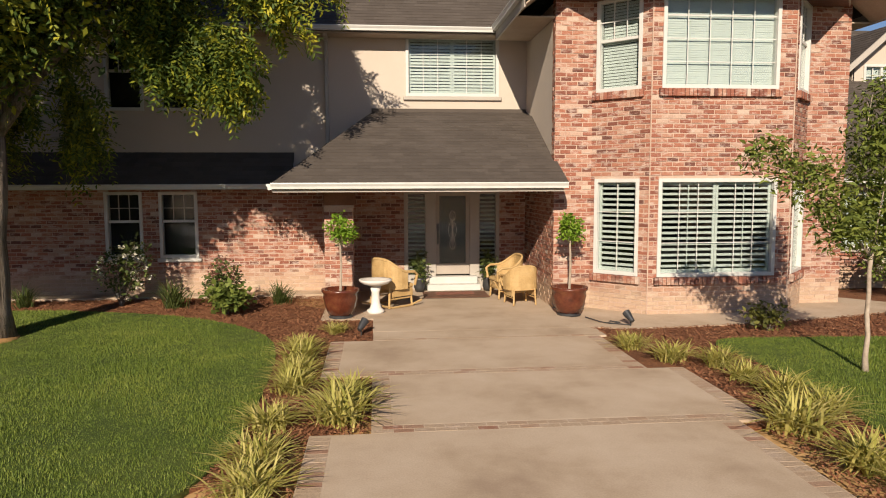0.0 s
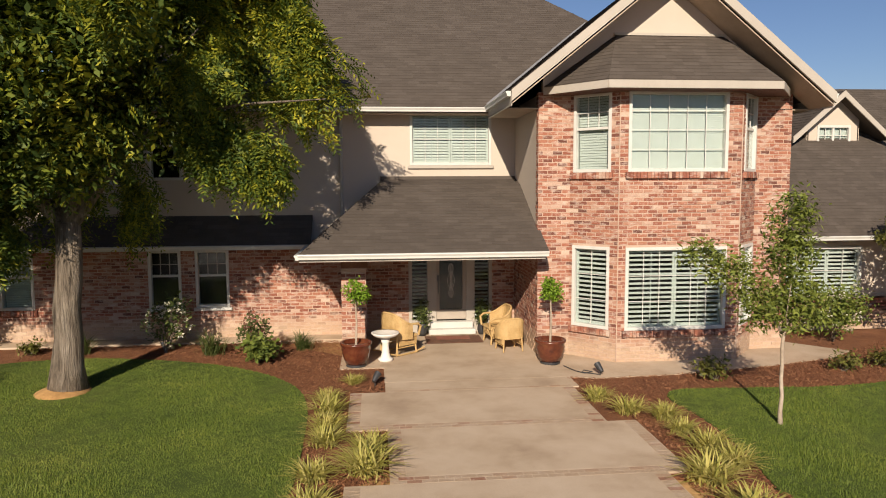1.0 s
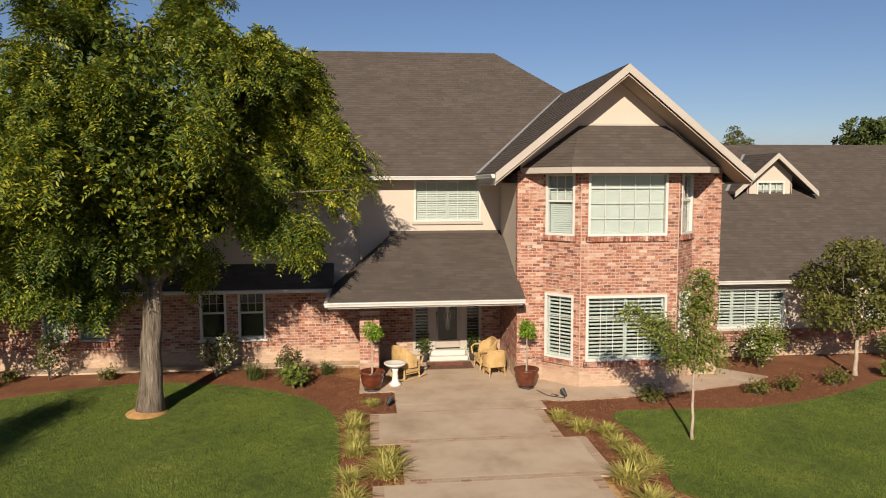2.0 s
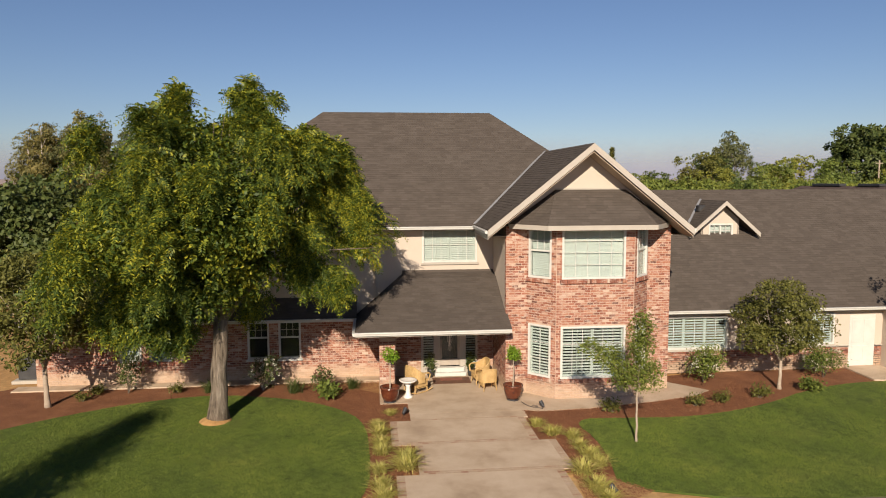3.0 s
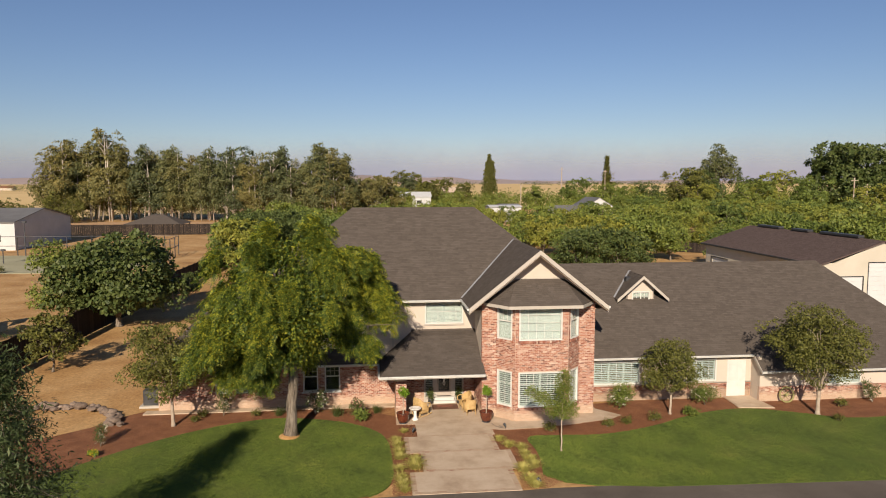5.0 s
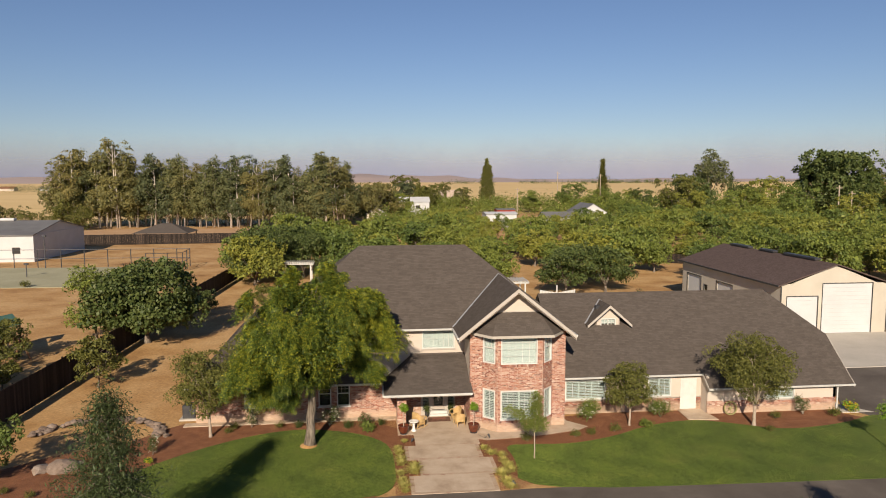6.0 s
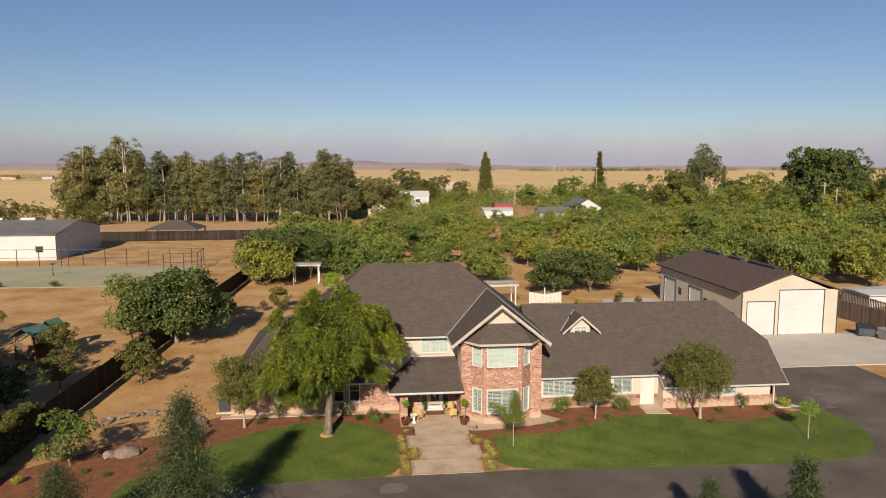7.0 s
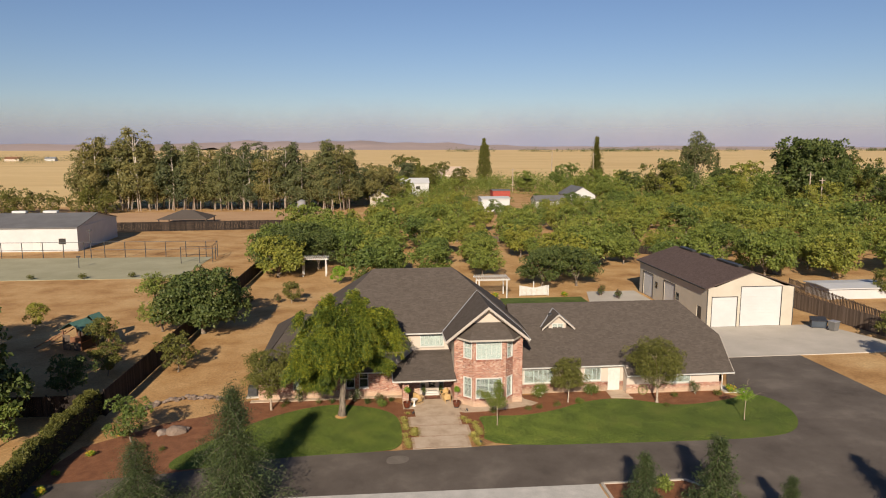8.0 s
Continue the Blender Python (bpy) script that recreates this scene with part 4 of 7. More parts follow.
for sgn in (-1, 1):
    b = beam((GX, 11.93, GH - 0.005), (GX + sgn * GW, 11.93, gz), 0.06, 0.25)
    part("bargeboard", b, M_TRIM, house, "wide cream bargeboard")
    sof = Shape().slab([(GX, 11.96, GH - 0.3), (GX, 12.9, GH - 0.3), (GX + sgn * (GW - 0.03), 12.9, gz - 0.27), (GX + sgn * (GW - 0.03), 11.96, gz - 0.27)][::-sgn], 0.03)
    part("soffit", sof, M_SOFFIT, house)
    part("valley", beam((GX + sgn * GW, 15.12, gz + 0.06), (GX, vy, GH + 0.03), 0.14, 0.02), M_GALV, house, "pale metal valley flashing")
    part("eave_soffit", Shape().box(min(GX + sgn * GW, GX + sgn * 3.0), max(GX + sgn * GW, GX + sgn * 3.0), 12.9, 15.2, gz - 0.32, gz - 0.29), M_SOFFIT, house)
for x in (GX - GW, GX + GW - 0.03):
    part("eave_fascia", Shape().box(x, x + 0.03, 12.0, 15.14, gz - 0.34, gz - 0.03), M_TRIM, house, "cream eave fascia")
gutter(house, (GX - GW, 15.1, gz - 0.02), (GX - GW, 12.0, gz - 0.02))
gutter(house, (GX + GW, 12.0, gz - 0.02), (GX + GW, 15.1, gz - 0.02))
gutter(house, (-7.95, 15.15, EZ - 0.01), (GX - GW - 0.02, 15.15, EZ - 0.01), "white gutter under the main eave")
part("main_soffit", Shape().box(-7.9, 5.0, 15.17, 15.7, EZ - 0.17, EZ - 0.14), M_SOFFIT, house)
# small hipped roof over the bay
be = [(5.7, 12.8), (6.8, 11.44), (10.8, 11.44), (11.8, 12.8)]
bt = [(7.45, 12.9, 7.7), (10.12, 12.9, 7.7)]
BZ = 6.47
roof(house, "bay_roof", [
    [(*be[1], BZ), (*be[2], BZ), bt[1], bt[0]],
    [(*be[0], BZ), (*be[1], BZ), bt[0]],
    [(*be[2], BZ), (*be[3], BZ), bt[1]],
], 0.1, 15, label="small dark shingle roof over the bay")
for k in range(3):
    part("bay_fascia", beam((*be[k], BZ - 0.02), (*be[k + 1], BZ - 0.02), 0.05, 0.17), M_TRIM, house)
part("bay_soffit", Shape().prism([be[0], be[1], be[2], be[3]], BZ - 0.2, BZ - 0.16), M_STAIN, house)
part("bay_flashing", beam((7.4, 12.88, 7.76), (10.17, 12.88, 7.76), 0.05, 0.06), M_TRIM, house)
# porch roof with its hip to the west
roof(house, "porch_roof", [
    [(0.0, 12.1, 2.66), (5.68, 12.1, 2.66), (5.6, 15.0, 4.18), (1.74, 15.0, 4.18)],
    [(1.74, 15.0, 4.18), (5.6, 15.0, 4.18), (5.6, 15.7, 4.36), (2.0, 15.7, 4.36)],
    [(0.0, 15.72, 2.66), (0.0, 12.1, 2.66), (1.74, 15.0, 4.18), (2.0, 15.7, 4.36)],
], 0.12, 21, alone=300, label="dark shingle porch roof")
gutter(house, (-0.02, 12.1, 2.66), (5.66, 12.1, 2.66), "white gutter along the porch eave")
gutter(house, (0.0, 15.2, 2.64), (0.0, 12.1, 2.64))
part("porch_flashing", Shape().box(1.85, 5.58, 15.6, 15.72, 4.3, 4.42), M_SHINGLE, house)
part("porch_beam", Shape().box(0.86, 1.5, 13.2, 13.72, 2.2, 2.5, c=0.01), M_CEDAR, house)
# unseen dark walls added behind the door to keep its glass dark
part("dark_hall_screen", Shape().box(0.9, 5.6, 17.2, 17.3, 0.05, 2.75).box(0.9, 1.0, 15.9, 17.2, 0.05, 2.75).box(5.5, 5.6, 15.9, 17.2, 0.05, 2.75), M_DARK, house)
# unseen ceiling coloured dark to deepen the shade on the porch
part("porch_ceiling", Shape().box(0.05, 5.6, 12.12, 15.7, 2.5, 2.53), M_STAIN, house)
part("porch_fascia", beam((0.0, 12.13, 2.64), (5.6, 12.13, 2.64), 0.04, 0.16), M_TRIM, house)
pil = part("porch_pillar", Shape().box(0.87, 1.45, 13.22, 13.7, 0.05, 2.2), M_MORTAR, house, "square brick porch pillar")
for q0, q1, sd in (((0.87, 13.22), (1.45, 13.22), 51), ((1.45, 13.22), (1.45, 13.7), 52), ((0.87, 13.7), (0.87, 13.22), 53)):
    bricks(pil, q0, q1, 0.06, 2.1, (), sd)
part("pillar_cap", Shape().box(0.85, 1.47, 13.2, 13.72, 2.12, 2.2, c=0.01), M_MORTAR, house)
wall(house, "porch_end_wall", (0.88, 15.7), (0.88, 13.7), 0.0, 2.5, (), 0.15, M_MORTAR, "brick porch end wall")
# pent roof and west wing roof
roof(house, "pent_roof", [[(-13.0, 14.95, 2.64), (0.0, 14.95, 2.64), (0.0, 15.72, 3.38), (-12.2, 15.72, 3.38)]], 0.1, 27, label="narrow dark shingle pent roof")
gutter(house, (-13.0, 14.95, 2.64), (-0.02, 14.95, 2.64), "pale gutter under the pent roof")
part("pent_soffit", Shape().box(-12.95, 0.0, 14.97, 15.7, 2.51, 2.54), M_SOFFIT, house)
roof(house, "west_roof", [
    [(-12.2, 15.72, 3.38), (-7.4, 15.72, 3.38), (-7.4, 24.0, 6.2), (-9.6, 24.0, 6.2)],
    [(-13.0, 34.0, 2.58), (-13.0, 14.95, 2.58), (-9.6, 24.0, 6.2)],
    [(-7.0, 34.0, 2.58), (-13.0, 34.0, 2.58), (-9.6, 24.0, 6.2), (-7.4, 24.0, 6.2)],
], 0.12, 29, label="dark shingle roof over the west wing")
# wing roof
WE, WZ, RY, PW = 14.45, 2.72, 20.7, 0.775
wr = WZ + PW * (RY - WE)
fz = WZ - PW * (WE - 13.45)
kz = WZ + PW * (17.0 - WE)
roof(house, "wing_roof", [
    [(11.95, WE, WZ), (22.3, WE, WZ), (22.3, RY, wr), (11.95, RY, wr)],
    [(22.3, 13.45, fz), (32.95, 13.45, fz), (33.1, 17.0, kz), (30.1, RY, wr), (22.3, RY, wr)],
    [(33.1, 17.0, kz), (33.1, 24.4, kz), (30.1, RY, wr)],
    [(32.95, 27.95, fz), (11.95, 27.95, fz), (11.95, RY, wr), (30.1, RY, wr), (33.1, 24.4, kz)],
], 0.13, 31, label="broad dark shingle wing roof with a clipped gable end")
part("garage_gable_wall", Shape().add([(x, y, z) for x in (31.7, 31.9) for y, z in ((13.92, 2.15), (26.9, 2.15), (24.3, kz - 0.15), (17.1, kz - 0.15))], [(3, 2, 1, 0), (4, 5, 6, 7), (0, 1, 5, 4), (1, 2, 6, 5), (2, 3, 7, 6), (3, 0, 4, 7)]), M_STUCCO, house, "beige stucco gable end over the garage")
for ya, yb, za, zb in ((13.45, 17.0, fz, kz), (27.95, 24.4, fz, kz)):
    part("garage_bargeboard", beam((32.98, ya, za - 0.01), (33.12, yb, zb - 0.01), 0.05, 0.2), M_TRIM, house)
gutter(house, (11.98, WE, WZ), (22.28, WE, WZ), "white gutter along the wing")
gutter(house, (22.25, 13.45, fz), (33.0, 13.45, fz), "white gutter along the garage")
part("wing_soffit", Shape().box(12.2, 22.5, WE + 0.02, 14.9, WZ - 0.16, WZ - 0.13).box(22.5, 32.5, 13.47, 13.9, fz - 0.16, fz - 0.13), M_SOFFIT, house)
part("wing_fascia", beam((22.29, WE, WZ), (22.29, 13.45, fz), 0.05, 0.2), M_TRIM, house)
# dormer
DX, DY, DZ, DW = 16.62, 17.62, 7.1, 1.68
dz = DZ - 0.87 * DW
roofy = lambda z: WE + (z - WZ) / PW
roof(house, "dormer_roof", [
    [(DX - DW, roofy(dz), dz), (DX - DW, DY, dz), (DX, DY, DZ), (DX, roofy(DZ), DZ)],
    [(DX + DW, DY, dz), (DX + DW, roofy(dz), dz), (DX, roofy(DZ), DZ), (DX, DY, DZ)],
], 0.1, 37, label="small dark shingle dormer roof")
for sgn in (-1, 1):
    part("dormer_bargeboard", beam((DX, DY - 0.03, DZ), (DX + sgn * DW, DY - 0.03, dz), 0.05, 0.2), M_TRIM, house)
    part("dormer_valley", beam((DX + sgn * DW, roofy(dz), dz + 0.05), (DX, roofy(DZ), DZ + 0.04), 0.12, 0.02), M_GALV, house)
    part("dormer_side", Shape().slab([(DX + sgn * 0.88, 18.1, 6.0), (DX + sgn * 0.88, 19.6, 6.3), (DX + sgn * 0.84, 19.6, 6.3), (DX + sgn * 0.84, 18.1, 6.0)][::sgn], 1.1), M_STUCCO, house)
face_open = (0.34, 1.5, 5.4, 6.04)
wall(house, "dormer_wall", (DX - 0.9, 18.1), (DX + 0.9, 18.1), 5.2, 6.1, [face_open], 0.1, M_STUCCO, "beige stucco dormer face")
part("dormer_wall", Shape().add([(DX + x, y, z) for y in (18.1, 18.2) for x, z in ((-0.9, 6.1), (0.9, 6.1), (0.9, 6.3), (0.0, 7.08), (-0.9, 6.3))], [(0, 1, 2, 3, 4), (9, 8, 7, 6, 5)] + [(i, i + 5, (i + 1) % 5 + 5, (i + 1) % 5) for i in range(5)]), M_STUCCO, house)
window(house, (DX - 0.9, 18.1), (DX + 0.9, 18.1), *face_open, "grid_small", label="small white dormer window")
part("roof_vent", Shape().box(15.95, 16.3, 18.9, 19.25, 6.55, 6.86, c=0.04), M_METAL, house, "small dark roof vent")
# downspouts
part("downspout", Shape().box(0.76, 0.85, 15.6, 15.68, 3.35, 6.1, c=0.01).box(0.76, 0.85, 15.2, 15.68, 6.0, 6.1, c=0.01), M_TRIM, house, "beige downspout")
for x in (7.27, 10.19):
    part("corner_joint", Shape().box(x - 0.012, x + 0.012, 11.985, 12.0, 0.05, 6.2), M_MORTAR, house)
part("garage_downspout", Shape().box(31.95, 32.04, 13.8, 13.88, 0.1, 1.7, c=0.01), M_WHITE, house)

# front door with sidelights
dx0, dx1, dz1 = 3.16, 4.41, 2.46
fd = part("front_door", Shape().box(3.38, 4.22, 15.74, 15.79, 0.4, 0.68, c=0.01).box(3.38, 3.47, 15.74, 15.79, 0.68, 2.37).box(4.12, 4.22, 15.74, 15.79, 0.68, 2.37).box(3.47, 4.12, 15.74, 15.79, 2.33, 2.37), M_DOOR, house, "taupe front door with a dark leaded glass light")
part("leaded_glass", Shape().box(3.47, 4.12, 15.76, 15.77, 0.68, 2.33), M_GLASS, fd)
lead = Shape()
for k in range(9):
    a = k * math.pi / 9
    c = Vector((3.795, 15.752, 1.5))
    d = Vector((math.cos(a) * 0.09, 0, math.sin(a) * 0.5))
    lead.tube([c - d, c + d], [0.0035, 0.0035], 5)
for w, h, z in ((0.1, 0.2, 1.5), (0.07, 0.12, 1.85), (0.07, 0.12, 1.15)):
    lead.tube([(3.795 + w * math.cos(t * 0.35), 15.752, z + h * math.sin(t * 0.35)) for t in range(19)], [0.005] * 19, 5)
# dark teal board painted as the unlit hall behind the glass
part("backing", Shape().box(3.45, 4.14, 15.84, 15.86, 0.6, 2.36), surface("dark teal board for the unlit hall", [(0.3, (0.012, 0.018, 0.02)), (0.7, (0.02, 0.028, 0.03))], 2.0, 20.0, 0.1), fd)
part("leading", lead, M_STONEW, fd)
part("handle", Shape().tube([(3.43, 15.7, 1.15), (3.43, 15.68, 1.22), (3.43, 15.68, 1.45), (3.43, 15.7, 1.5)], [0.016] * 4, 6).box(3.4, 3.46, 15.715, 15.74, 1.5, 1.66), M_METAL, fd, "dark metal handle")
fr = Shape()
for a, b in ((2.6, 2.7), (3.12, 3.38), (4.22, 4.46), (4.86, 4.95)):
    fr.box(a, b, 15.68, 15.85, 0.05, 2.46, c=0.008)
fr.box(2.7, 3.12, 15.69, 15.85, 2.38, 2.46).box(4.46, 4.86, 15.69, 15.85, 2.38, 2.46).box(3.38, 4.22, 15.69, 15.85, 2.37, 2.46).box(2.7, 3.12, 15.69, 15.85, 0.05, 0.4).box(4.46, 4.86, 15.69, 15.85, 0.05, 0.4)
surround = part("door_surround", fr, M_TRIM, house, "beige door surround with two sidelights")
for a, b in ((2.7, 3.12), (4.46, 4.86)):
    panes(surround, Matrix.Identity(4), a, b, 0.4, 2.38, 15.75)
    me = Shape().box(0, b - a, -0.03, 0.03, -0.004, 0.004).mesh("slat", M_BLIND)
    for i in range(18):
        part("slat", me, None, surround).matrix_world = Matrix.Translation((a, 15.82, 0.5 + i * 0.105)) @ Matrix.Rotation(radians(40), 4, "X")
part("doorstep", Shape().box(3.14, 4.44, 15.3, 15.7, 0.05, 0.2, c=0.015).box(3.2, 4.38, 15.45, 15.7, 0.2, 0.38, c=0.015), M_WHITE, house, "white painted doorstep")


# ---- trees ----
def leaf_cards(r, centres, each, spread, size, droop=0.2, narrow=0.5, face=0.0):
    """Small folded leaf blades round centres, turned outwards by face: an array of quads."""
    n = len(centres) * each
    c = np.repeat(centres, each, 0) + r.normal(0, spread, (n, 3)) * (1, 1, 0.8)
    d = r.normal(0, 1, (n, 3))
    d[:, 2] = d[:, 2] * 0.7 - droop
    d /= np.linalg.norm(d, axis=1)[:, None]
    up = r.normal(0, 0.6, (n, 3)) + (0, 0, 1)
    if face:
        out = c - centres.mean(0)
        up += out / (np.linalg.norm(out, axis=1)[:, None] + 1e-6) * face
    s = np.cross(d, up)
    s /= np.linalg.norm(s, axis=1)[:, None] + 1e-9
    l = (size * r.uniform(0.6, 1.3, n))[:, None]
    w = l * narrow * 0.5
    nrm = np.cross(s, d)
    mid = c + d * l * 0.45 + nrm * l * 0.06
    return np.stack([c, mid - s * w, c + d * l, mid + s * w], 1).reshape(-1, 3)


def clumped(r, centres, each, radius, size, narrow=0.5, droop=0.15, middle=None, flat=0.75):
    """Billows of leaf blades: each clump is a dome that faces away from the middle of the crown."""
    middle = centres.mean(0) if middle is None else np.array(middle)
    n = len(centres) * each
    out = centres - middle
    out = out / (np.linalg.norm(out, axis=1)[:, None] + 1e-6)
    out = np.repeat(out, each, 0)
    d = r.normal(0, 1, (n, 3))
    d /= np.linalg.norm(d, axis=1)[:, None]
    d = d + out * 0.75 + (0, 0, 0.3)
    d /= np.linalg.norm(d, axis=1)[:, None]
    big = np.repeat(r.uniform(0.65, 1.3, len(centres)), each) * radius
    o = np.repeat(centres, each, 0) + d * (big * r.uniform(0.3, 1, n) ** 0.5)[:, None] * (1, 1, flat)
    nrm = d + r.normal(0, 0.4, (n, 3))
    nrm /= np.linalg.norm(nrm, axis=1)[:, None]
    ax = np.cross(nrm, r.normal(0, 1, (n, 3))) + d * 0.5
    ax[:, 2] -= droop
    ax /= np.linalg.norm(ax, axis=1)[:, None]
    s = np.cross(ax, nrm)
    s /= np.linalg.norm(s, axis=1)[:, None] + 1e-9
    l = (size * r.uniform(0.6, 1.3, n))[:, None]
    mid = o + ax * l * 0.45 + np.cross(s, ax) * l * 0.06
    w = l * narrow * 0.5
    return np.stack([o, mid - s * w, o + ax * l, mid + s * w], 1).reshape(-1, 3)


def lobed(r, lobes, n, core=0.5):
    """Places in a crown of several lobes (centre, radii), thicker towards the outside."""
    vol = np.array([a[1][0] * a[1][1] * a[1][2] for a in lobes]) ** 0.75
    pick = r.choice(len(lobes), n, p=vol / vol.sum())
    d = r.normal(0, 1, (n, 3))
    d /= np.linalg.norm(d, axis=1)[:, None]
    d *= (r.uniform(core, 1, n) ** 0.5)[:, None]
    cen, rad = np.array([a[0] for a in lobes]), np.array([a[1] for a in lobes])
    return cen[pick] + d * rad[pick]


def quads(name, co, material):
    return big_mesh(name, co, np.arange(len(co)).reshape(-1, 4), material)


def limbs(r, base, fork, ends, r0, r1, sides=8, wobble=0.15):
    """A trunk to the fork and limbs on to their ends."""
    s = Shape()
    base, fork = np.array(base, float), np.array(fork, float)
    pts, rad = [], []
    for k in range(7):
        t = k / 6
        w = r.normal(0, wobble * 0.25, 3) * (1, 1, 0) * (0 < k < 6)
        pts.append(base + (fork - base) * t + w * np.linalg.norm(fork - base) * 0.25)
        rad.append(r0 + (r1 - r0) * t + (0.45 * r0 if k == 0 else 0.1 * r0 if k == 1 else 0))
    s.tube(pts, rad, sides + 4)
    for e in ends:
        e = np.array(e, float)
        mid = fork * 0.5 + e * 0.5 + r.normal(0, wobble, 3) * np.linalg.norm(e - fork) * 0.5 + (0, 0, 0.12 * np.linalg.norm(e - fork))
        k = r.uniform(0.45, 0.7)
        s.tube([fork - (fork - base) * 0.06, fork * 0.6 + mid * 0.4, mid, e], [r1 * k, r1 * k * 0.8, r1 * k * 0.5, r1 * 0.08], sides)
        for q in range(3):
            f = e + r.normal(0, 0.2, 3) * np.linalg.norm(e - fork) * 0.6
            st = mid * (1 - q * 0.3) + e * q * 0.3
            s.tube([st, st * 0.5 + f * 0.5 + (0, 0, 0.1), f], [r1 * k * 0.4, r1 * k * 0.25, r1 * 0.05], 5)
    return s


def tree_at(name, label, category, trunk, crown, bark, leaves, m, group=""):
    t = thing(name, label, category, m, group)
    part("trunk", trunk, bark, t, smooth=True)
    part("crown", crown, leaves, t)
    return t


# the big locust before the west wall
r = np.random.default_rng(11)
LOBES = [((-4.1, 10.4, 7.6), (2.7, 3.0, 2.3)), ((-6.2, 10.7, 6.3), (1.8, 2.4, 1.9)), ((-3.2, 11.0, 7.4), (1.6, 2.2, 1.6)), ((-5.4, 12.0, 5.4), (2.1, 2.1, 1.5)), ((-7.0, 11.0, 5.0), (1.3, 1.9, 1.2)), ((-3.5, 11.0, 6.2), (1.9, 2.0, 1.2)), ((-5.0, 8.6, 7.5), (2.0, 1.9, 1.6)), ((-5.8, 8.6, 6.8), (1.5, 1.9, 1.5)), ((-3.6, 8.9, 7.3), (1.4, 1.6, 1.4)), ((-5.2, 10.0, 5.0), (1.8, 1.3, 1.1)), ((-3.5, 10.4, 5.4), (1.3, 1.2, 0.8)), ((-5.8, 9.9, 4.2), (1.3, 0.9, 0.8)), ((-4.0, 10.1, 4.5), (1.0, 0.9, 0.7)), ((-7.0, 10.5, 4.3), (1.0, 1.0, 0.9)), ((-4.9, 10.5, 9.4), (1.7, 1.6, 1.1)), ((-6.4, 10.4, 8.3), (1.5, 1.7, 1.3)), ((-3.4, 8.2, 6.3), (1.9, 1.6, 1.5)), ((-3.7, 9.5, 4.9), (1.5, 1.4, 0.9)), ((-2.5, 10.1, 5.1), (1.1, 1.3, 0.7)), ((-5.0, 9.6, 4.6), (1.4, 1.3, 0.8)), ((-5.5, 7.9, 6.5), (2.2, 1.6, 1.5)), ((-7.0, 8.8, 6.0), (1.4, 1.6, 1.4)), ((-2.6, 9.4, 7.2), (1.1, 1.3, 1.2)), ((-1.8, 12.0, 8.5), (1.3, 1.5, 1.0)), ((-2.8, 11.2, 9.2), (1.2, 1.4, 0.9))]
SPRIGS = [((-0.7, 11.6, 8.0), 0.25), ((-0.9, 11.6, 8.8), 0.25), ((-1.2, 11.4, 9.3), 0.25), ((-0.4, 11.6, 7.4), 0.2), ((-3.6, 10.6, 10.1), 0.35), ((-5.8, 10.4, 10.0), 0.4), ((-2.8, 10.8, 9.9), 0.3), ((-0.9, 11.0, 4.7), 0.25), ((-2.2, 11.2, 5.2), 0.25), ((-0.1, 11.5, 6.3), 0.2), ((-0.6, 11.8, 7.0), 0.3), ((-1.3, 11.4, 7.5), 0.35), ((-1.6, 11.2, 6.5), 0.35), ((-1.9, 11.6, 8.1), 0.35), ((-2.3, 10.4, 9.3), 0.3), ((-2.4, 11.0, 5.7), 0.4), ((-5.6, 10.4, 3.5), 0.4), ((-6.4, 10.4, 3.6), 0.4), ((-7.0, 11.0, 3.4), 0.4)]


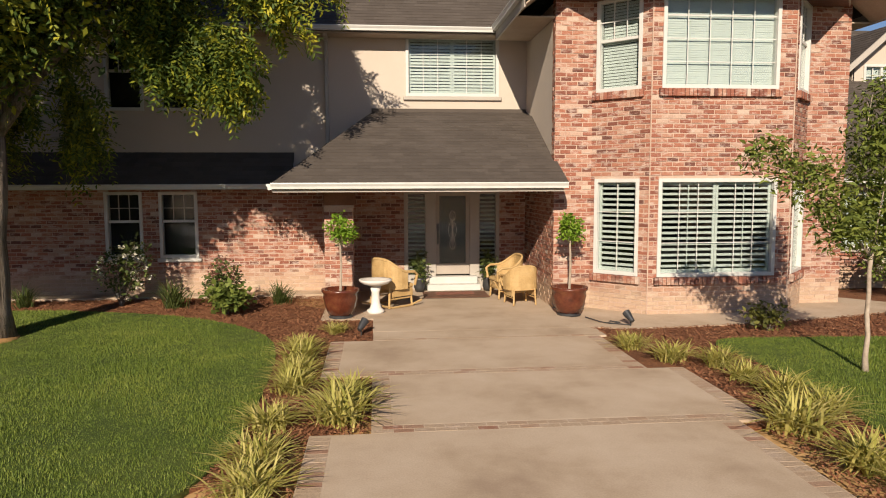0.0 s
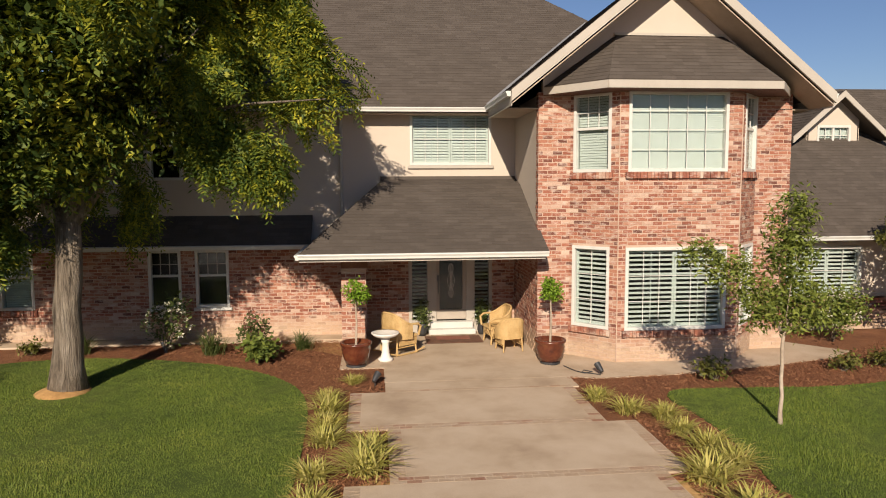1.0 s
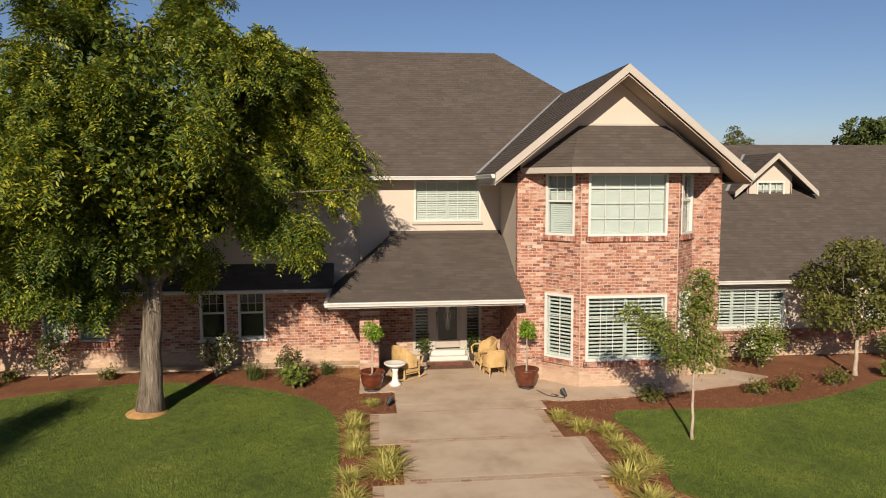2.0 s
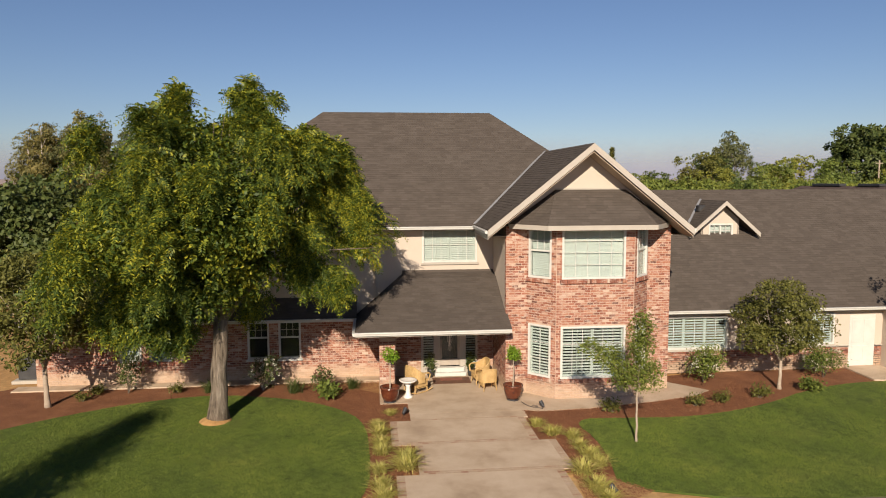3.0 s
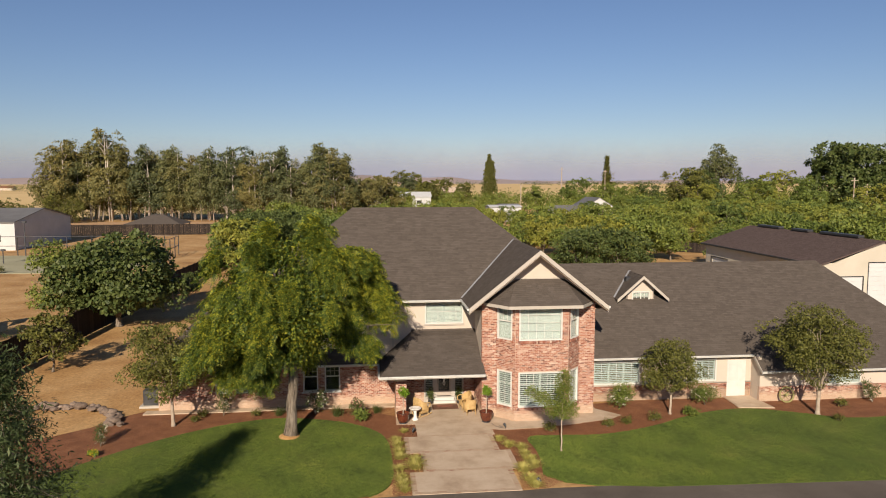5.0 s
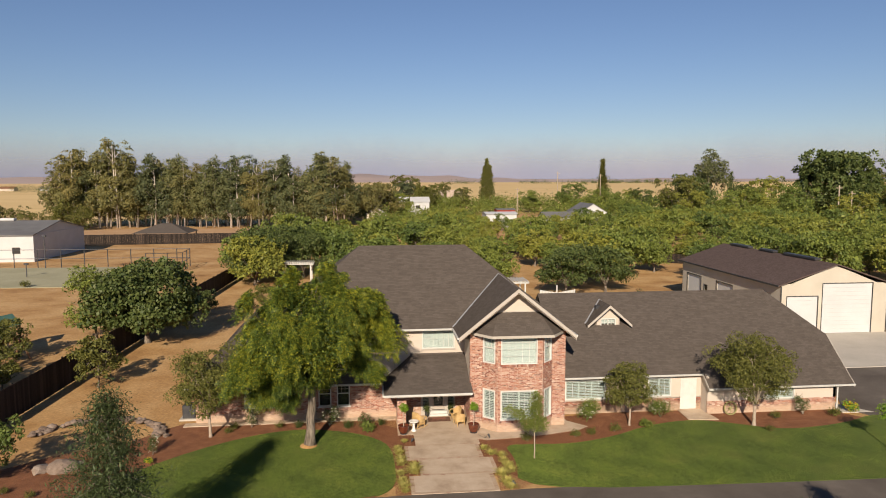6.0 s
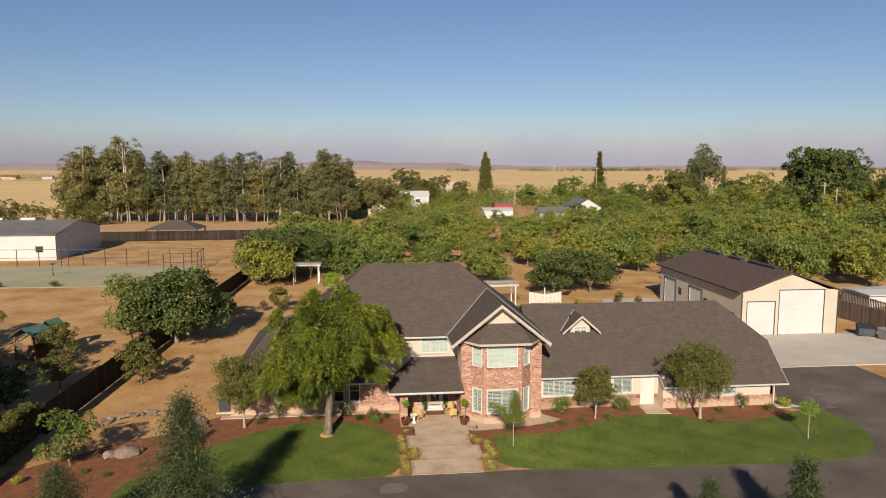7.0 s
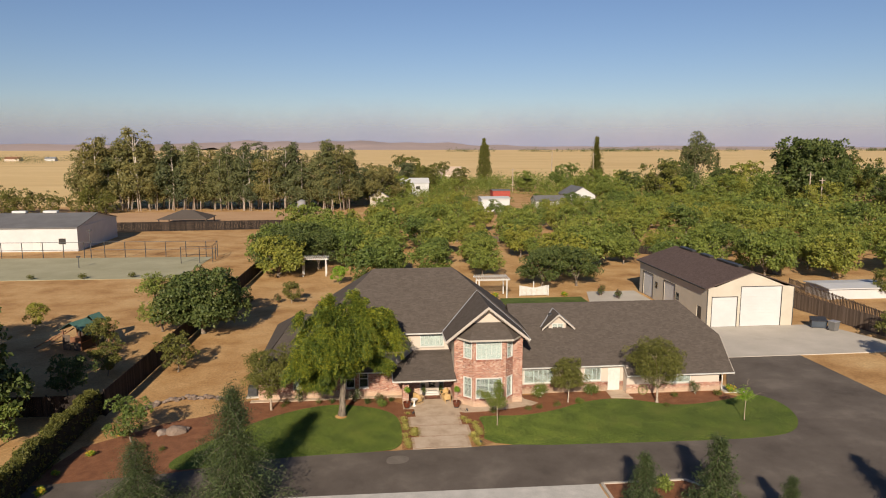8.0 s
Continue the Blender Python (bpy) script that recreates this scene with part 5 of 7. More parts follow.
def fronds(r, n):
    """Feathery leaves, each a row of paired leaflets, along drooping sprays with dark gaps between them."""
    lowest = lambda p, q: q + np.clip((p[:, 0] + 4.0) * 0.95, 0, 2.5) + np.clip(10.8 - p[:, 1], 0, 9) * 0.68
    clumps = []
    for c in lobed(r, LOBES, 6000, 0.74):
        inside = any(sum(((c[i] - q[0][i]) / q[1][i]) ** 2 for i in range(3)) < 0.6 for q in LOBES)
        if not inside and all((c[0] - q[0]) ** 2 + (c[1] - q[1]) ** 2 + (c[2] - q[2]) ** 2 > 2.1 for q in clumps):
            clumps.append(c)
    clumps = np.array(clumps) + r.normal(0, 0.34, (len(clumps), 3))
    clumps = clumps[clumps[:, 2] > lowest(clumps, 3.1)]
    tips = np.concatenate([np.array(c) + r.normal(0, k, (2, 3)) for c, k in SPRIGS])
    clumps = np.concatenate([clumps, tips + (0, 0, 0.4)])
    root = np.repeat(clumps, 7, 0) + r.normal(0, 0.2, (len(clumps) * 7, 3))
    m = len(root)
    way = root - np.array((-4.4, 11, 6.0))
    way[:, 2] *= 0.35
    way = way / (np.linalg.norm(way, axis=1)[:, None] + 1e-6) + r.normal(0, 0.45, (m, 3))
    long = r.uniform(0.45, 1.5, m)
    at = r.integers(0, m, n)
    t = r.uniform(0.05, 1, n)[:, None]
    o = root[at] + way[at] * t * long[at][:, None] * 0.55 + np.array((0, 0, -0.95)) * t**2 * long[at][:, None] + r.normal(0, 0.07, (n, 3))
    o = np.concatenate([o, lobed(r, LOBES, n // 20, 0.2)])
    o = o[(o[:, 2] > lowest(o, 2.75)) | (np.min([((o - np.array(c)) ** 2).sum(1) for c, _ in SPRIGS], 0) < 0.7)]
    n = len(o)
    out = o - np.array((-4.4, 11, 7.0))
    out[:, 2] *= 0.3
    out /= np.linalg.norm(out, axis=1)[:, None] + 1e-6
    d = out * 0.6 + r.normal(0, 0.6, (n, 3)) + (0, 0, -0.42)
    d /= np.linalg.norm(d, axis=1)[:, None]
    ln = r.uniform(0.26, 0.46, n)
    side = np.cross(d, r.normal(0, 0.5, (n, 3)) + (0, 0, 1))
    side /= np.linalg.norm(side, axis=1)[:, None]
    k = 6
    t = np.linspace(0.12, 1, k)
    p = o[:, None, :] + d[:, None, :] * (t[None, :, None] * ln[:, None, None]) + np.array((0, 0, -0.35)) * (t**2)[None, :, None] * ln[:, None, None]
    res = []
    for sg in (-1, 1):
        ax = side[:, None, :] * sg + d[:, None, :] * 0.45 + np.array((0, 0, -0.25))
        ll = 0.105 * r.uniform(0.8, 1.25, (n, k))[:, :, None]
        w = d[:, None, :] * 0.026
        res.append(np.stack([p, p + ax * ll * 0.5 - w, p + ax * ll, p + ax * ll * 0.5 + w], 2).reshape(-1, 3))
    return np.concatenate(res)


trunk = limbs(r, (-4.6, 11.05, -0.05), (-4.4, 11.0, 3.5), [(-7.2, 10.4, 6.2), (-1.4, 11.2, 7.2), (-4.6, 11.2, 9.6), (-5.6, 12.4, 7.2), (-2.9, 9.4, 7.0), (-0.4, 11.4, 6.2), (-3.0, 12.6, 8.4), (-7.6, 11.6, 5.0)], 0.29, 0.23, 10, 0.12)
inner = lobed(r, [(c, tuple(0.68 * k for k in q)) for c, q in LOBES], 3400, 0.1)
inner = inner[inner[:, 2] > 3.3 + np.clip((inner[:, 0] + 4.0) * 0.95, 0, 2.5) + np.clip(10.8 - inner[:, 1], 0, 9) * 0.68]
tree_at("shade_tree", "large shade tree with drooping feathery yellow-green leaves", "tree", trunk, quads("crown", np.concatenate([fronds(r, 30000), leaf_cards(r, inner, 14, 0.22, 0.17, 0.4, 0.5)]), M_LOCUST), M_BARK, M_LOCUST, None)

soil = thing("soil_mound", "bare tan soil round the foot of the shade tree", "soil", Matrix.Translation((-4.68, 10.98, 0)))
part("soil", Shape().turned([(0.56, 0.0), (0.5, 0.06), (0.38, 0.11), (0.2, 0.16)], 22), M_DIRT, soil, smooth=True)


def round_tree(seed, height, radius, clear, cards, size, lobes_n=7, narrow=0.5, thick=0.13, stems=6, spread=0.22, clump=0.17, dense=0.45):
    """Meshes of a tree: trunk and crown standing at the origin."""
    r = np.random.default_rng(seed)
    cz = clear + (height - clear) * 0.5
    hh = (height - clear) / 2
    lobes = [((0, 0, cz), (radius * dense, radius * dense, hh * 0.9))]
    for k in range(lobes_n):
        a = 6.283 * k / lobes_n + r.uniform(-0.4, 0.4)
        d = radius * r.uniform(0.35, 0.76)
        lobes.append(((math.cos(a) * d, math.sin(a) * d, cz + hh * r.uniform(-0.62, 0.68)), (radius * r.uniform(0.24, 0.42),) * 2 + (hh * r.uniform(0.22, 0.4),)))
    each = 34
    c = lobed(r, lobes, max(24, cards // each), 0.7)
    c = c[c[:, 2] > clear * 0.6]
    fill = leaf_cards(r, lobed(r, [(q, tuple(0.7 * k for k in w)) for q, w in lobes], max(8, cards // 120), 0.1), 10, spread, size * 1.3, 0.15, narrow, 1.0)
    crown = quads("crown", np.concatenate([clumped(r, c, each, radius * clump, size, narrow, 0.15, (0, 0, cz - hh * 0.3)), fill]), None)
    ends = [tuple(np.array((math.cos(a) * radius * 0.55, math.sin(a) * radius * 0.55, cz + hh * r.uniform(-0.2, 0.5)))) for a in np.linspace(0, 6.28, stems, endpoint=False) + r.uniform(0, 1)]
    return limbs(r, (0, 0, -0.05), (r.uniform(-0.1, 0.1), r.uniform(-0.1, 0.1), clear * 0.85), ends, thick, thick * 0.75, 6).mesh("trunk", M_BARK, True), crown


def plant(name, label, category, meshes, leaves, x, y, scale=1.0, turn=0.0, group="", bark=None, z=0.0):
    tk, cr = meshes
    cr.materials.clear()
    cr.materials.append(leaves)
    if bark:
        tk.materials.clear()
        tk.materials.append(bark)
    t = thing(name, label, category, Matrix.Translation((x, y, z)) @ Matrix.Rotation(turn, 4, "Z") @ Matrix.Scale(scale, 4), group)
    part("trunk", tk, None, t)
    part("crown", cr, None, t)
    return t


plant("ornamental_tree", "small rounded olive-green tree in a mulch bed", "tree", round_tree(21, 5.7, 2.5, 1.7, 16000, 0.14, 14, thick=0.1, spread=0.2, clump=0.15, dense=0.68), M_OLIVE, -11.0, 13.2, group="ornamental trees", bark=M_PALEBARK)
plant("ornamental_tree", "small rounded dark olive tree in a mulch bed", "tree", round_tree(22, 4.3, 1.75, 1.3, 13000, 0.11, 14, thick=0.07, spread=0.17, clump=0.15, dense=0.68), M_OLIVE, 16.2, 12.3, group="ornamental trees", bark=M_PALEBARK)
plant("ornamental_tree", "rounded dense olive-green tree in a mulch bed", "tree", round_tree(23, 6.2, 2.75, 1.6, 19000, 0.14, 16, thick=0.12, spread=0.2, clump=0.15, dense=0.68), M_OLIVE, 24.4, 11.4, group="ornamental trees", bark=M_PALEBARK)
# staked young trees on the lawn
r = np.random.default_rng(31)
sap_lobes = [((0.05, 0, 2.7), (0.4, 0.35, 1.0)), ((-0.45, 0, 2.15), (0.42, 0.35, 0.35)), ((0.35, 0.1, 2.1), (0.45, 0.4, 0.5)), ((0.1, 0, 3.5), (0.32, 0.3, 0.6)), ((-0.9, 0.1, 2.7), (0.45, 0.3, 0.3)), ((-1.5, 0.1, 3.0), (0.3, 0.25, 0.2))]
sap_ends = [(-1.5, 0.1, 3.0), (0.35, 0.1, 2.3), (-0.1, 0, 3.9), (-0.6, 0.1, 2.4), (0.1, -0.2, 3.0)]
sap_trunk = limbs(r, (0, 0, -0.05), (0.0, 0.0, 1.7), sap_ends, 0.035, 0.028, 6, 0.1).mesh("trunk", M_PALEBARK, True)
sap_crown = quads("crown", leaf_cards(r, lobed(r, sap_lobes, 330, 0.2), 20, 0.12, 0.115, 0.3, 0.34), M_ORCHARD)
plant("young_tree", "slender young tree with sparse green leaves on the lawn", "tree", (sap_trunk, sap_crown), M_ORCHARD, 8.66, 7.6, 1.0, 0.0, "young trees", M_PALEBARK)
plant("young_tree", "slender young tree with a small crown on the lawn", "tree", (sap_trunk.copy(), quads("crown", leaf_cards(r, lobed(r, [((0, 0, 2.5), (0.75, 0.75, 0.45)), ((0.2, 0, 2.1), (0.5, 0.5, 0.3))], 70, 0.2), 14, 0.12, 0.15, 0.3, 0.4), None)), M_LIME, 30.3, 6.6, 1.0, 2.0, "young trees", M_PALEBARK)
# the dense dark tree in the side yard and its small neighbours
dark = round_tree(41, 8.4, 5.3, 0.9, 15000, 0.36, 26, thick=0.3, narrow=0.7, spread=0.3, clump=0.14, dense=0.8)
plant("evergreen_tree", "broad dense dark-green tree in the dry side yard", "tree", dark, M_DARKLEAF, -23.2, 40.5, 1.0)
plant("evergreen_tree", "yellow-green tree beside the dark tree", "tree", round_tree(42, 7.6, 3.2, 1.4, 5200, 0.25, 8, thick=0.15, spread=0.28), M_ORCHARD, -28.6, 42.0, 1.0, 1.0)
small = [round_tree(43 + k, 4.0, 1.95, 0.7, 3400, 0.21, 9, thick=0.08, spread=0.15, stems=8, dense=0.6) for k in range(3)]
for k, (x, y, sc, lf) in enumerate([(-22.3, 25.2, 1.05, M_OLIVE), (-21.3, 7.4, 0.95, M_ORCHARD), (-32.8, 33.9, 1.0, M_OLIVE), (-30.6, 18.4, 1.1, M_DARKLEAF), (-29.2, 24.6, 0.9, M_OLIVE), (-45.5, 45.3, 0.85, M_ORCHARD), (-31.5, 7.5, 1.15, M_ORCHARD), (-13.9, 56.7, 0.85, M_OLIVE), (-7.4, 70.8, 0.8, M_LIME), (-20.6, 54.0, 0.8, M_DARKLEAF)]):
    me = small[k % 3]
    plant("small_tree", "small bushy yard tree", "tree", (me[0], me[1].copy()), lf, x, y, sc, k * 1.3, "small yard trees")
for k, (x, y, sc) in enumerate([(60.8, 27.4, 0.95), (78.5, 51.2, 1.15), (56.4, 18.8, 1.2)]):
    plant("small_tree", "small bushy tree beside the barn's fence", "tree", (small[k][0], small[k][1].copy()), M_OLIVE, x, y, sc, k + 0.4, "small yard trees")
# tall unseen trees, added for the shade they cast on the neighbour's yard
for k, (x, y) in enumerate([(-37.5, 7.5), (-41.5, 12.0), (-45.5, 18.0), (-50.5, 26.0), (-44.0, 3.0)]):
    plant("evergreen_tree", "unseen broad dark tree that shades the neighbouring yard", "tree", (dark[0], dark[1]), M_DARKLEAF, x, y, (1.35, 1.3, 1.2, 1.2, 1.0)[k], k * 2.0)
low_bush = round_tree(48, 4.0, 2.7, 0.1, 2600, 0.24, 10, thick=0.08, spread=0.15, dense=0.75)
for k, (x, y, sc) in enumerate([(-142, 206, 2.9), (-135, 203, 2.6), (-128, 207, 3.0), (-121, 204, 2.7), (-113, 206, 2.4), (-98, 206, 3.0), (-93, 203, 2.2), (-104, 209, 2.2)]):
    plant("small_tree", "rounded bush at the end of the windbreak", "tree", (low_bush[0], low_bush[1]), M_OLIVE, x, y, sc * 0.85, k * 1.7, "bushes by the windbreak")


# young cedars in the foreground
def conifer(seed, height, radius, cards, size, tiers=17, gap=0.08, taper=0.75):
    r = np.random.default_rng(seed)
    s = Shape().tube([(0, 0, -0.05), (0.03, 0, height * 0.5), (0, 0, height * 0.97)], [height * 0.016, height * 0.01, 0.008], 7)
    cen, dirs = [], []
    for k in range(tiers):
        z = height * (gap + (0.97 - gap) * k / tiers)
        rad = radius * (1 - z / height) ** taper * r.uniform(0.5, 1.2)
        n = max(4, int(9 * rad / radius) + 3)
        for j in range(n):
            a = 6.283 * j / n + r.uniform(-0.3, 0.3)
            e = rad * r.uniform(0.5, 1.2)
            tip = np.array((math.cos(a) * e, math.sin(a) * e, z - e * 0.18 + r.uniform(-0.1, 0.15)))
            root = np.array((0, 0, z + 0.1 * e))
            s.tube([root, root * 0.5 + tip * 0.5 + (0, 0, 0.06 * e), tip], [0.018, 0.012, 0.004], 4)
            m = max(5, int(14 * e / radius))
            t = r.uniform(0.2, 1.0, m)[:, None]
            cen.append(root * (1 - t) + tip * t + r.normal(0, 0.05 * radius, (m, 3)))
    cen = np.concatenate(cen)
    each = max(2, cards // len(cen))
    return s.mesh("trunk", M_BARK, True), quads("crown", leaf_cards(r, cen, each, 0.06 * radius, size, 0.3, 0.22, 0.5), None)


cedar = conifer(51, 8.5, 3.9, 38000, 0.2, 34, 0.03, 0.85)
plant("cedar", "young grey-green cedar beside the drive", "tree", cedar, M_NEEDLE, -10.9, -3.9, 1.0, 0.0, "young cedars")
plant("cedar", "broad young grey-green cedar beside the drive", "tree", conifer(53, 5.2, 3.3, 26000, 0.18, 26, 0.03, 0.8), M_NEEDLE, -17.0, -4.2, 0.98, 2.0, "young cedars")
cedar2 = conifer(52, 4.4, 1.9, 16000, 0.19, 20, 0.03)
for k, (x, y, sc) in enumerate([(15.6, -7.4, 0.97), (20.1, -8.2, 1.27), (24.4, -9.4, 0.72), (32.6, -10.4, 1.15)]):
    plant("cypress", "slim young evergreen in a mulch planter", "tree", cedar2, M_NEEDLE, x, y, sc, k * 1.1, "young evergreens by the drive")

# orchard behind the house
orch_near = [round_tree(61 + k, 6.8, 3.9, 1.0, 6000, 0.4, 16, thick=0.2, spread=0.25, narrow=0.5, clump=0.17, dense=0.62) for k in range(4)]
orch_far = [round_tree(71 + k, 6.8, 4.0, 0.9, 2900, 0.48, 14, thick=0.2, spread=0.3, narrow=0.5, clump=0.19, dense=0.62) for k in range(4)]
for o in orch_near + orch_far:
    o[1].materials.append(M_ORCHARD)
rng = random.Random(12)
LOW_PLOTS = [(30, 46, 128, 196), (48, 66, 140, 220), (-2, 12, 150, 300), (40, 52, 190, 256)]  # younger trees before the outbuildings
for j in range(15):
    for i in range(16):
        x, y = -19 + i * 10.0 + rng.uniform(-2.8, 2.8), 66 + j * 10.6 + rng.uniform(-2.8, 2.8)
        if x < -6 and y < 76 or 34 < x < 60 and y < 74 or x > 56 and y < 66 or 9 < x < 20 and y < 72 or y > 150 and x < -4 or x > 20 and y < 70 and x < 24:
            continue
        if 37 < x < 49 and 112 < y < 126 or 36 < x < 52 and 188 < y < 206 or 72 < x < 90 and 200 < y < 240 or rng.random() < 0.07 or (y > 200 and x < 24):
            continue
        o = rng.choice(orch_near if y < 105 else orch_far)
        low = 0.72 if any(a < x < b and c < y < d for a, b, c, d in LOW_PLOTS) else 1.0
        plant("orchard_tree", "low spreading leafy orchard tree on bare dirt", "tree", o, M_ORCHARD, x, y, rng.uniform(0.78, 1.22) * low, rng.uniform(0, 6), "orchard trees")
orch_dark = round_tree(66, 7.2, 4.2, 1.2, 7500, 0.32, 18, thick=0.22, spread=0.26, narrow=0.55)
for x, y, sc in ((26.5, 63.5, 1.0), (32.8, 65.0, 0.95), (-14.8, 95, 1.15), (-18.6, 81.5, 1.2), (-12.0, 86.0, 1.05)):
    plant("orchard_tree", "low spreading leafy orchard tree on bare dirt", "tree", orch_dark, M_DARKLEAF, x, y, sc, rng.uniform(0, 6), "orchard trees")


# eucalyptus windbreak
def eucalyptus(seed, h):
    r = np.random.default_rng(seed)
    s = Shape()
    lobes = []
    for q in range(r.integers(1, 3)):
        bx, by = r.normal(0, 0.6, 2)
        top = np.array((bx + r.normal(0, 1), by + r.normal(0, 1), h * 0.9))
        base = np.array((bx, by, -0.1))
        s.tube([base, base * 0.5 + top * 0.5 + r.normal(0, 0.4, 3), top], [0.21, 0.15, 0.05], 7)
        for k in range(9):
            z = h * (0.27 + 0.67 * k / 8)
            d = 1.7 + 2.0 * math.sin(math.pi * min(1, 0.2 + 0.72 * k / 8))
            a = r.uniform(0, 6.28)
            c = base + (top - base) * (z / h) + np.array((math.cos(a) * d * 0.7, math.sin(a) * d * 0.7, 0))
            s.tube([base + (top - base) * (z / h - 0.1), c], [0.09, 0.03], 4)
            lobes.append((tuple(c), (d * 0.85, d * 0.85, h * 0.085)))
    c = lobed(r, lobes, 165, 0.3)
    return s.mesh("trunk", M_EUCBARK, True), quads("crown", clumped(r, c, 34, 1.3, 0.72, 0.4, 0.6, (0, 0, h * 0.5)), M_EUC)


eucs = [eucalyptus(81 + k, 24) for k in range(5)]
x = -104.0
while x < -8:
    for row in (0, 1):
        big = 1.06 if x > -22 else 1.2 if x < -86 else 1.0
        plant("eucalyptus", "tall thin eucalyptus with pale trunks in a windbreak", "tree", rng.choice(eucs), M_EUC, x + rng.uniform(-1.4, 1.4) + row * 1.6, 208.5 - (x + 5) * 0.08 + row * 8 + rng.uniform(-2.5, 2.5), big * rng.uniform(0.74, 1.1), rng.uniform(0, 6), "eucalyptus windbreak")
    x += 3.5

# scattered tall trees and far groves
tall = [round_tree(91 + k, (26.5, 24)[k], (14.5, 11.5)[k], (0.5, 3.0)[k], (21000, 7000)[k], (1.0, 0.95)[k], (26, 16)[k], thick=0.7, spread=0.9, narrow=0.6, clump=(0.1, 0.15)[k], dense=(0.86, 0.6)[k]) for k in range(2)]
plant("broad_tree", "huge rounded dark-green tree behind the orchard", "tree", tall[0], M_DARKLEAF, 167, 205, 1.0, 0.5)
plant("broad_tree", "tall uneven tree behind the orchard", "tree", round_tree(95, 28, 8.0, 6, 5500, 0.9, 10, thick=0.6, spread=0.8, clump=0.2), M_EUC, 162, 290, 1.12)
for x, y, sc, lf in [(122, 190, 0.55, M_ORCHARD), (134, 178, 0.6, M_ORCHARD), (112, 204, 0.5, M_ORCHARD), (146, 230, 0.6, M_DARKLEAF), (180, 180, 0.7, M_DARKLEAF), (195, 190, 0.75, M_DARKLEAF), (98, 240, 0.45, M_ORCHARD), (118, 262, 0.5, M_DARKLEAF), (140, 160, 0.5, M_ORCHARD), (20, 330, 0.75, M_OLIVE), (2, 300, 0.6, M_EUC), (-6, 262, 0.6, M_EUC), (34, 330, 0.6, M_OLIVE), (12, 255, 0.45, M_ORCHARD), (4, 240, 0.62, M_EUC), (14, 300, 0.62, M_EUC), (-1, 226, 0.6, M_EUC), (26, 300, 0.55, M_OLIVE), (44, 310, 0.5, M_OLIVE), (33, 262, 0.36, M_ORCHARD), (104, 282, 0.5, M_ORCHARD), (128, 300, 0.45, M_ORCHARD), (76, 300, 0.45, M_ORCHARD), (172, 160, 0.55, M_ORCHARD), (112, 216, 0.72, M_OLIVE), (150, 226, 0.7, M_ORCHARD), (128, 236, 0.74, M_DARKLEAF), (186, 216, 0.66, M_ORCHARD), (96, 300, 0.6, M_ORCHARD), (206, 232, 0.8, M_OLIVE)]:
    plant("broad_tree", "leafy tree among distant gardens", "tree", (tall[1][0], tall[1][1].copy()), lf, x, y, sc, x * 0.7, "distant garden trees")


def column_tree(seed, h, w):
    """A dense narrow spire of foliage round a straight trunk."""
    r = np.random.default_rng(seed)
    z = h * (r.uniform(0.0, 1.0, 230) ** 0.85)
    a = r.uniform(0, 6.28, 230)
    q = w * np.clip(1.12 * (1 - z / h), 0, 1) ** 0.55 * r.uniform(0.35, 1, 230)
    c = np.stack([np.cos(a) * q, np.sin(a) * q, z], 1)
    return Shape().tube([(0, 0, -0.1), (0, 0, h * 0.9)], [0.35, 0.06], 7).mesh("trunk", M_BARK, True), quads("crown", clumped(r, c, 30, 0.75, 0.6, 0.45, -0.6, (0, 0, h * 0.3), 1.3), None)


for k, (x, y, h) in enumerate(((61.2, 345, 22.0), (62.7, 346, 26.2), (64.2, 345, 22.8))):
    plant("poplar", "narrow dark columnar tree with a pointed top", "tree", column_tree(97 + k, h, 2.9), M_OLIVE, x, y, 1.0, 0, "columnar trees")
plant("spire_conifer", "tall thin dark conifer with a bare spire", "tree", conifer(98, 29.6, 6.8, 34000, 0.95, 40, 0.02, 1.05), M_OLIVE, 149.3, 409, 1.0)
plant("spire_conifer", "tall dark conifer behind the orchard", "tree", conifer(99, 20, 4.4, 7000, 0.7, 20, 0.05), M_DARKLEAF, 178, 300, 1.05)
r = np.random.default_rng(101)
far_c = []
for x0, x1, y0, y1, n, s in [(96, 300, 240, 335, 260, 6.0), (84, 120, 250, 335, 70, 5.0), (22, 84, 290, 340, 110, 5.0), (24, 110, 234, 290, 120, 3.0), (52, 74, 180, 206, 30, 2.6), (6, 34, 210, 262, 60, 3.0), (8, 32, 262, 270, 34, 2.8), (70, 92, 206, 218, 30, 2.4), (-20, 10, 226, 290, 60, 4.5), (-30, -8, 222, 250, 40, 4.0), (-100, -30, 222, 236, 60, 2.6), (180, 420, 130, 260, 260, 6.0), (100, 185, 60, 230, 200, 5.0), ]:
    c = np.stack([r.uniform(x0, x1, n), r.uniform(y0, y1, n), np.full(n, s * 0.7)], 1)
    c = np.repeat(c, 4, 0) + r.normal(0, s * 0.55, (n * 4, 3)) * (1, 1, 0.5)
    c[:, 2] = np.abs(c[:, 2])
    c = c[~((np.abs(c[:, 0] - 59) < 11) & (c[:, 1] < 272) & (c[:, 1] > 225))]
    far_c.append(leaf_cards(r, c, 24, s * 0.36, s * 0.18, 0.1, 0.6))
tagged(part("far_woods", quads("far_woods", np.concatenate(far_c), M_ORCHARD)), "distant shrubs, hedgerows and groves", "woods", kind="stuff")
far_c = []
